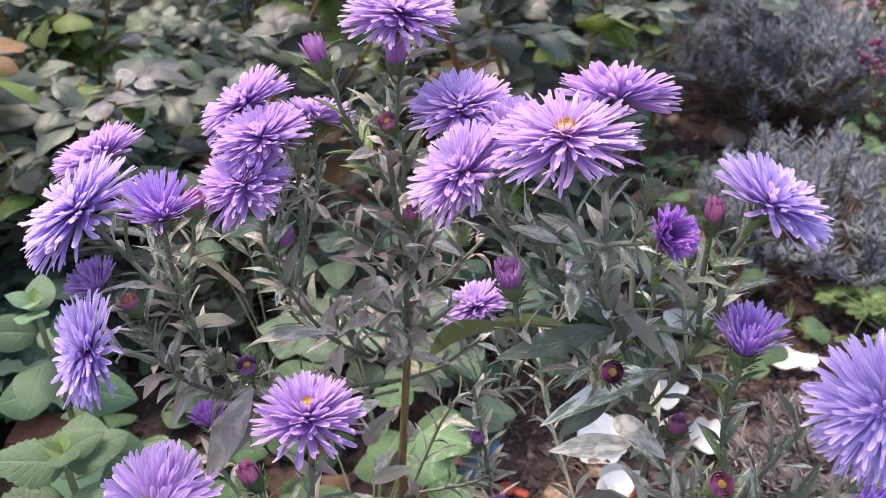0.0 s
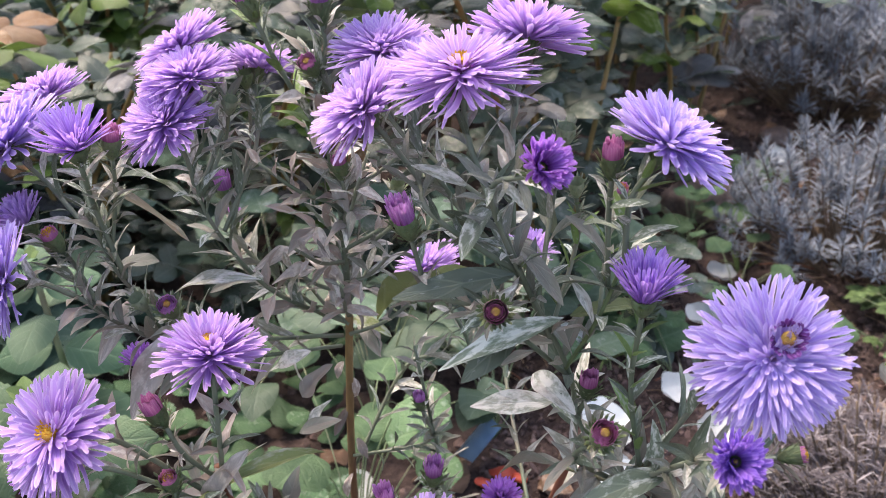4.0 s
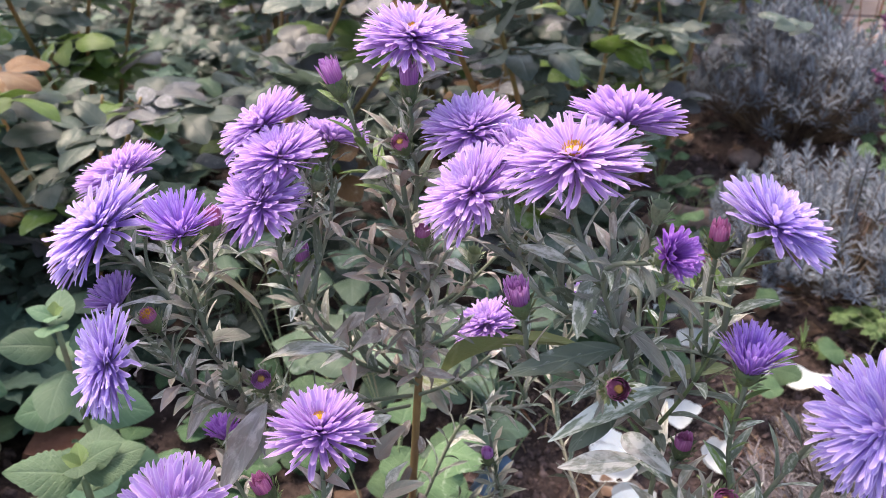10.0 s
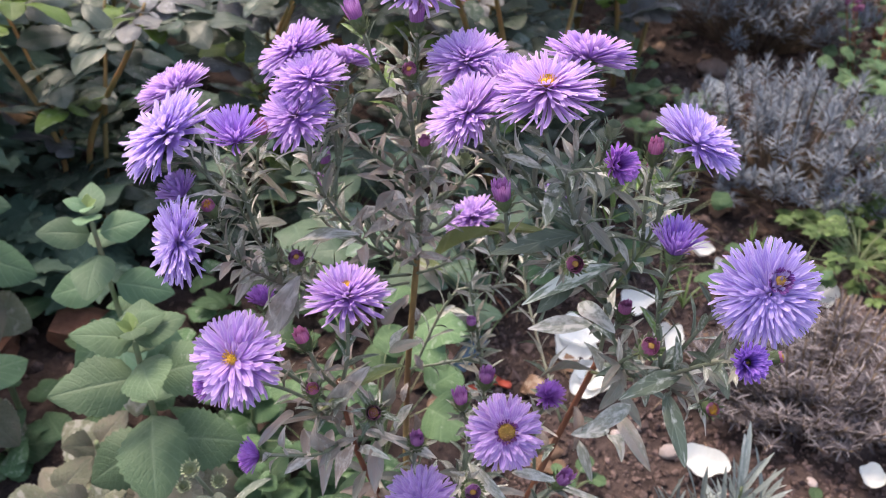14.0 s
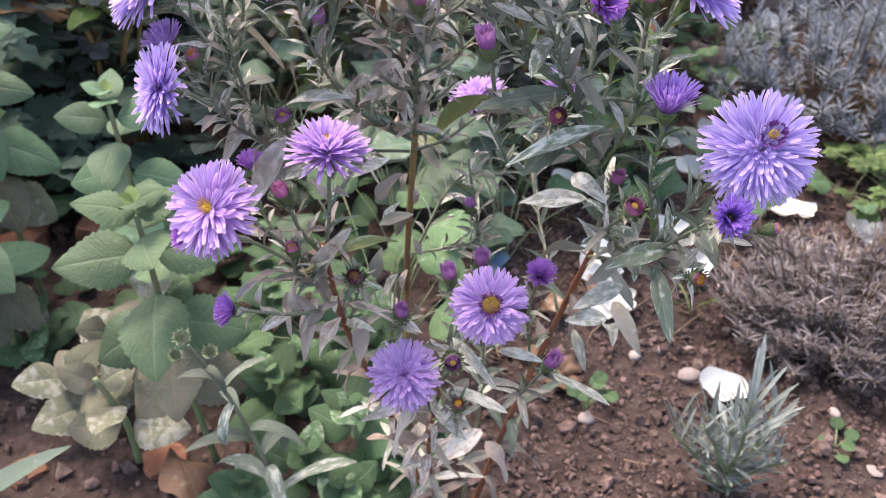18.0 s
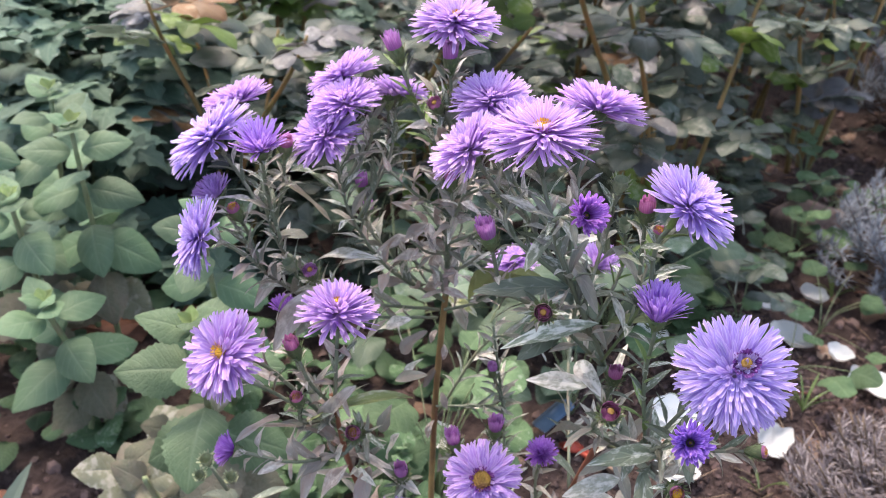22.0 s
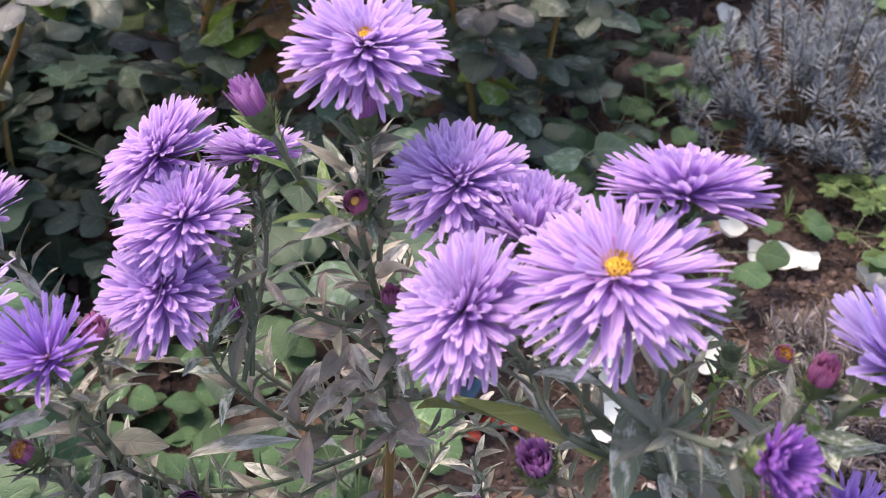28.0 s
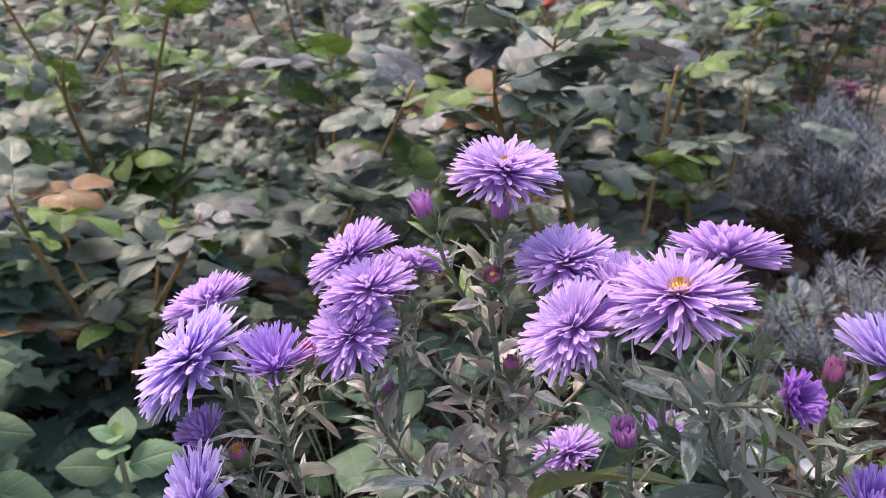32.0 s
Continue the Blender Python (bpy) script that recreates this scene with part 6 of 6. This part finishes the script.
brick_shard(-0.385, 0.325, 0.03, 0.022, 0.007, 0.3, 1)
brick_shard(-0.43, 0.555, 0.08, 0.045, 0.03, 0.1, 2)
brick_shard(-0.325, 0.57, 0.07, 0.04, 0.03, -0.1, 3)
brick_shard(-0.195, 0.318, 0.03, 0.022, 0.008, 0.6, 4, 0.3)
brick_shard(-0.29, 0.30, 0.024, 0.02, 0.007, 0.9, 5, 0.2)
brick_shard(-0.13, 0.30, 0.022, 0.018, 0.007, 0.2, 6, 0.2)


def dead_leaf(x, y, size, turn, i):
    return solo("dead_leaf", DEAD[i % 4][0], leaf_pose((x, y, height(x, y) + 0.006), (math.cos(turn), math.sin(turn), 0.1), (uni(-0.4, 0.4), uni(-0.4, 0.4), 1), size), "curled orange-brown dead leaf on the soil", "dead leaf", "dead leaves on the soil")


dead_leaf(0.01, 0.50, 0.036, 1.4, 0)
dead_leaf(0.005, 0.478, 0.032, 1.7, 1)
dead_leaf(0.098, 0.415, 0.030, 2.4, 2)
dead_leaf(0.075, 0.505, 0.03, 0.4, 3)
dead_leaf(0.08, 0.45, 0.03, 2.9, 1)
dead_leaf(-0.075, 0.46, 0.03, 0.2, 0)
for i in range(44):
    x, y = uni(0.1, 0.95), uni(0.45, 1.45)
    dead_leaf(x, y, uni(0.02, 0.045), uni(0, 6.28), i)


def twig(x, y, length, turn, material=S_RED):
    d = Vector((math.cos(turn), math.sin(turn), 0))
    p = Vector((x, y, height(x, y) + 0.004))
    line = smooth_line([p - d * length / 2, p + Vector((0.004, 0.003, 0.003)), p + d * length / 2], 4)
    v, f = tube([q - p for q in line], 0.0011, 0.0006, 5, 0.2)
    return solo("twig", mesh_of("twig", v, f, material), Matrix.Translation(p), "thin reddish twig lying on the soil", "twig", "twigs on the soil")


for i in range(40):
    twig(uni(0.04, 0.8), uni(0.36, 1.3), uni(0.02, 0.06), uni(0, 6.28), S_RED if i % 3 else S_WOOD)


def grass_tuft(x, y, blades, tall, label):
    root = thing("grass_tuft", (x, y, height(x, y)), label, "grass", "grass tufts")
    for i in range(blades):
        a = uni(0, 6.28)
        ln = tall * uni(0.7, 1.1)
        part("blade", GRASS[i % 3][0], root, leaf_pose((x, y, height(x, y)), (math.cos(a), math.sin(a), uni(0.8, 2.0)), (0, 0, 1), ln))


def litter():
    """Straw and dry bits strewn over the soil."""
    ch = []
    for _ in range(260):
        x, y = uni(0.0, 0.75), uni(0.34, 1.3)
        a = uni(0, 6.28)
        q = Vector((x, y, height(x, y) + 0.004))
        d = Vector((math.cos(a), math.sin(a), uni(-0.1, 0.15))) * uni(0.006, 0.022)
        v, f = tube([q - d, q + Vector((uni(-0.002, 0.002), uni(-0.002, 0.002), 0.002)), q + d], 0.0007, 0.0004, 4)
        ch.append((v, f, [(0, 0)] * len(v)))
    v, f, u = join(ch)
    solo("straw_litter", mesh_of("straw_litter", v, f, STRAW), Matrix.Identity(4), "thin dry straw bits strewn over the soil", "litter", kind="stuff")


STRAW = plain_material("straw", (0.20, 0.13, 0.09), (0.34, 0.25, 0.18), (0.16, 0.09, 0.06), 200.0, 0.9)
litter()
GRASS = lib("blade", L_TENDER, 3, narrow, 0.06, nx=2, ny=7, droop=0.6, fold=0.5)
grass_tuft(0.206, 0.517, 4, 0.045, "bright green young grass blades on the soil")
grass_tuft(0.30, 0.86, 6, 0.05, "small tuft of green grass by the petals")
grass_tuft(0.50, 0.72, 9, 0.05, "tuft of green grass by the lavender")
grass_tuft(0.36, 0.77, 8, 0.04, "tuft of green grass among the petals")
grass_tuft(0.56, 1.12, 10, 0.07, "tuft of green grass near the paving")
grass_tuft(0.25, 0.64, 9, 0.045, "tuft of thin green grass beside fallen petals")
grass_tuft(0.14, 0.68, 9, 0.05, "tuft of thin green grass in half shade")
grass_tuft(0.16, 0.60, 7, 0.04, "tuft of thin grass behind the aster")
CLOVER = lib("leaf", L_ROUND, 2, roundish, 0.95, nx=6, ny=8, droop=0.2, fold=0.2)
ground_cover(0.292, 0.375, 7, "tiny lobed green weed seedling on bare soil", CLOVER, (0.008, 0.011), (0.006, 0.014), 0.014)
ground_cover(0.108, 0.398, 7, "tiny round-leaved seedling on bare soil", CLOVER, (0.010, 0.014), (0.010, 0.03), 0.016)
ground_cover(0.46, 0.72, 60, "feathery bright green weed beside the lavender", FEATHER, (0.016, 0.026), (0.008, 0.06), 0.09)
ground_cover(0.53, 0.78, 50, "feathery bright green weed near the paving", FEATHER, (0.016, 0.026), (0.008, 0.05), 0.09)


def scrap():
    """A curved blue plastic shard with red bits beside it."""
    vs, fs = [], []
    n = 8
    for k in (0, 1):
        for i in range(n + 1):
            for j in (0, 1):
                a = -0.8 + 1.6 * i / n
                r = 0.012 - 0.001 * k
                vs.append((r * math.sin(a), (j - 0.5) * (0.03 - 0.004 * abs(a)), r * math.cos(a)))
    for i in range(n):
        b, o = 2 * i, 2 * (n + 1)
        fs += [(b, b + 2, b + 3, b + 1), (o + b, o + b + 1, o + b + 3, o + b + 2), (b, o + b, o + b + 2, b + 2), (b + 1, b + 3, o + b + 3, o + b + 1)]
    fs += [(0, 1, 2 * (n + 1) + 1, 2 * (n + 1)), (2 * n, 2 * (n + 1) + 2 * n, 2 * (n + 1) + 2 * n + 1, 2 * n + 1)]
    solo("plastic_shard", mesh_of("plastic_shard", vs, fs, BLUE), pose(0.034, 0.535, 0.020, 28, -15, -50) @ Matrix.Scale(1.3, 4), "curved blue plastic shard lying on the soil", "plastic scrap")
    for x, y, s in ((0.048, 0.520, 0.019), (0.034, 0.508, 0.014), (0.062, 0.515, 0.014), (-0.397, 0.515, 0.02)):
        v, f, u = lump(int(s * 3000), 0.4, 2, 0.5)
        solo("red_scrap", mesh_of("red_scrap", v, f, RED), pose(x, y, height(x, y) + 0.006, 20, 10, s * 9000) @ Matrix.Scale(s, 4), "small red plastic scrap on the soil", "plastic scrap", "red scraps")


scrap()

# ---- young aster shoot with powdery leaves, in front of the mint ----
shoot = thing("aster_shoot", (-0.085, 0.262, 0.0), "young aster shoot with curled, powdery white leaves", "aster")
ln = stem_part("stem", [(-0.085, 0.262, -0.005), (-0.096, 0.252, 0.08), (-0.108, 0.242, 0.15), (-0.122, 0.231, 0.202)], 0.0016, 0.0010, S_DARK, shoot, 6, 8)
L_POWDER = leaf_material("aster_leaf_powdery", (0.085, 0.11, 0.085), (0.155, 0.18, 0.15), (0.22, 0.24, 0.20), (0.34, 0.35, 0.33), 0.08, 0.7, 0.12, 3.0, 0.3)
POWDER = lib("leaf", L_POWDER, 4, lance, 0.21, droop=1.5, twist=0.6, fold=0.3, wave=0.3)
for i in range(11):
    p = ln[int((0.25 + 0.7 * i / 11) * (len(ln) - 1))]
    a = i * 2.4 + 0.4
    part("leaf", POWDER[i % 4][0], shoot, leaf_pose(p, (math.cos(a), math.sin(a), 0.75), (0, 0, 1), 0.054 - 0.003 * i))
for dx, dz, s in ((0.0, 0.0, 0.0036), (0.012, -0.008, 0.003), (-0.006, -0.012, 0.0028)):
    e = Vector((-0.123 + dx, 0.230, 0.206 + dz))
    m = aim(e, (0.2 if dx else -0.1, -0.3, 1), 0.0, s / 0.0042)
    part("flower_bud", CALYXES_PALE[0], shoot, m @ Matrix.Translation((0, 0, -0.002)), "small closed pale bud")

# ---- long-leaved plant by the edge of the mint ----
L_LONG = leaf_material("long_leaf_grey_green", (0.09, 0.13, 0.105), (0.15, 0.19, 0.155), (0.20, 0.24, 0.20), (0.25, 0.28, 0.25), 0.08, 0.5, 0.15, 1.0)
LONG = lib("leaf", L_LONG, 3, lance, 0.18, droop=0.3, fold=0.4)
carn = thing("long_leaved_plant", (-0.33, 0.245, 0), "plant with long smooth grey-green leaves at the bed's edge", "leafy plant")
for a, k, ln in ((0.45, 0.35, 0.11), (1.5, 0.9, 0.10), (2.6, 0.8, 0.10), (4.2, 0.9, 0.09)):
    part("leaf", LONG[int(a) % 3][0], carn, leaf_pose((-0.33, 0.245, 0.0), (math.cos(a), math.sin(a), k), (0, 0, 1), ln))

# ---- paving and the plants at its edge ----


def paving():
    root = thing("paving", (1.2, 2.0, 0.0), "pinkish stone paving slabs beside the bed", "paving", "", "structure")
    for i in range(5):
        for j in range(6):
            bm = bmesh.new()
            bmesh.ops.create_cube(bm, size=1.0)
            for v in bm.verts:
                v.co.x *= 0.295
                v.co.y *= 0.295
                v.co.z *= 0.04
            bmesh.ops.bevel(bm, geom=bm.edges[:], offset=0.006, segments=2, affect="EDGES")
            me = bpy.data.meshes.new("slab")
            bm.to_mesh(me)
            bm.free()
            me.materials.append(PAVING)
            part("slab", me, root, pose(1.0 + 0.30 * i + 0.04 * j, 1.5 + 0.30 * j, 0.006 + uni(-0.003, 0.003), uni(-0.6, 0.6), uni(-0.6, 0.6), -8))


paving()


def spike_plant(x, y, stems, tall, label, spread=0.1, dots=9, size=0.014):
    """Thin reddish stems with clusters of small magenta blossoms on top."""
    root = thing("oregano_plant", (x, y, 0), label, "flowering herb", "purple-flowered herbs")
    for i in range(stems):
        a, d = uni(0, 6.28), spread * uni(0.2, 1)
        h = tall * uni(0.65, 1.1)
        e = Vector((x + d * math.cos(a), y + d * math.sin(a), h))
        ln = stem_part("stem", [(x + d * 0.2 * math.cos(a), y + d * 0.2 * math.sin(a), 0), (x + d * 0.6 * math.cos(a), y + d * 0.6 * math.sin(a), h * 0.5), e], 0.0014, 0.0009, S_RED, root, 5, 5)
        ch = []
        for k in range(dots):
            p = e + Vector((uni(-1, 1), uni(-1, 1), uni(-1.8, 0.6))) * size * 0.9
            ch.append(bake(LUMPS[k % 5], Matrix.Translation(p) @ Matrix.Scale(size * uni(0.6, 1.1), 4)))
        v, f, u = join(ch)
        part("blossom", mesh_of("blossom", v, f, MAGENTA, smooth=False), root)
        for k in range(6):
            p = ln[int((0.2 + 0.7 * k / 6) * (len(ln) - 1))]
            b = k * 2.4 + a
            part("leaf", ROUND[k % 4][0], root, leaf_pose(p, (math.cos(b), math.sin(b), 0.3), (0, 0, 1), uni(0.014, 0.022)))


spike_plant(0.74, 1.60, 14, 0.24, "oregano with dark magenta blossom clusters by the paving", 0.12)
spike_plant(0.80, 1.44, 10, 0.2, "oregano with purple blossom clusters by the paving", 0.1)
spike_plant(0.05, 1.9, 8, 0.56, "tall purple-flowered herb behind the roses", 0.12, 12, 0.02)
spike_plant(-0.35, 2.0, 7, 0.56, "tall purple-flowered herb behind the roses", 0.12, 12, 0.018)
spike_plant(0.75, 1.85, 8, 0.45, "purple-flowered herb behind the lavender", 0.16, 5, 0.014)


def broad_plant(x, y, label, leaves):
    root = thing("broad_leaved_plant", (x, y, 0), label, "leafy plant")
    for a, k, ln in leaves:
        ln2 = stem_part("leaf_stalk", [(x, y, 0), (x + 0.02 * math.cos(a), y + 0.02 * math.sin(a), 0.06), (x + 0.05 * math.cos(a), y + 0.05 * math.sin(a), 0.10 + 0.04 * k)], 0.0025, 0.0018, S_MINT, root, 6, 4)
        part("leaf", LONG[int(a * 2) % 3][0] if k < 0.4 else DARK[int(a) % 3][0], root, leaf_pose(ln2[-1], (math.cos(a), math.sin(a), k), (0, 0, 1), ln, ln * (2.2 if k < 0.4 else 1)))


broad_plant(0.67, 0.95, "broad-leaved green plant at the edge of the bed", ((3.0, 0.9, 0.10), (3.7, 0.2, 0.12), (2.2, 0.8, 0.10), (4.4, 0.5, 0.10), (5.2, 0.6, 0.10)))
broad_plant(0.70, 0.82, "broad-leaved green plant at the edge of the bed", ((3.0, 0.5, 0.10), (3.9, 0.6, 0.10), (2.2, 0.2, 0.12), (5.0, 0.5, 0.10)))


def rose_bloom(x, y, z, r, label):
    root = thing("rose_bud", (x, y, 0), label, "rose")
    stem_part("stem", [(x + 0.03, y + 0.04, 0), (x + 0.01, y + 0.01, z * 0.6), (x, y, z)], 0.002, 0.0014, S_CANE, root, 6, 5)
    for i in range(9):
        a = i * 2.4
        part("petal", ROSEPETAL[i % 2][0], root, leaf_pose((x, y, z), (math.cos(a) * (0.2 + 0.06 * i), math.sin(a) * (0.2 + 0.06 * i), 1), (math.cos(a), math.sin(a), 0), r * 1.5))


ROSEPETAL = lib("petal", CORAL, 2, roundish, 0.9, nx=4, ny=6, droop=-0.5, fold=-0.3)
rose_bloom(0.06, 1.28, 0.40, 0.016, "small coral rose bud among dull leaves")
ground_cover(0.70, 1.22, 16, "low weeds with green leaves by the paving", ROUND, (0.02, 0.03), (0.02, 0.07), 0.09)
ground_cover(0.82, 1.30, 14, "low weeds with green leaves by the paving", LOBED, (0.02, 0.03), (0.02, 0.07), 0.09)
ground_cover(0.60, 1.18, 12, "low weeds with pale green leaves on the soil", ROUND, (0.016, 0.026), (0.02, 0.06), 0.08)


# ---- litter and weeds between the lavender and the paving ----
for i in range(34):
    x, y = uni(0.22, 0.85), uni(0.78, 1.5)
    m = Matrix.Translation((x, y, height(x, y) + 0.008)) @ Euler((uni(-0.5, 0.5), uni(-0.5, 0.5), uni(0, 6.28))).to_matrix().to_4x4() @ Matrix.Scale(uni(0.02, 0.045), 4)
    solo("dead_leaf", DEAD[i % 4][0], m, "curled red-brown dead leaf on the soil", "dead leaf", "dead leaves")
for i in range(12):
    x, y = uni(0.56, 0.86), uni(0.86, 1.34)
    ground_cover(x, y, 11, "low green weed among dry litter", ROUND, (0.016, 0.028), (0.02, 0.09), 0.06)
for i in range(7):
    x, y = uni(0.10, 0.36), uni(0.86, 1.3)
    ground_cover(x, y, 9, "low weed with dark green leaves on the soil", ROUND, (0.018, 0.03), (0.015, 0.06), 0.06)
spike_plant(0.66, 1.22, 9, 0.2, "oregano with dark magenta blossom clusters by the lavender", 0.1, 9, 0.012)
spike_plant(0.78, 1.25, 9, 0.18, "oregano with dark magenta blossom clusters among weeds", 0.1, 9, 0.012)

big_dead = Matrix.Translation((-0.155, 0.272, 0.016)) @ Euler((0.3, -0.2, 2.2)).to_matrix().to_4x4() @ Matrix.Scale(0.055, 4)
solo("dead_leaf", DEAD[1][0], big_dead, "large curled brown dead leaf under the mint", "dead leaf", "dead leaves")

for i, (x, y, s) in enumerate(((0.115, 0.542, 0.040), (0.091, 0.427, 0.028), (0.106, 0.410, 0.026), (0.012, 0.518, 0.038), (-0.081, 0.536, 0.034), (0.078, 0.509, 0.032))):
    m = Matrix.Translation((x, y, height(x, y) + 0.012)) @ Euler((0.35, 0.2 - 0.1 * i, 1.1 * i)).to_matrix().to_4x4() @ Matrix.Scale(s, 4)
    solo("dead_leaf", DEAD[i % 4][0], m, "curled orange-brown dead leaf at the foot of the aster", "dead leaf", "dead leaves")
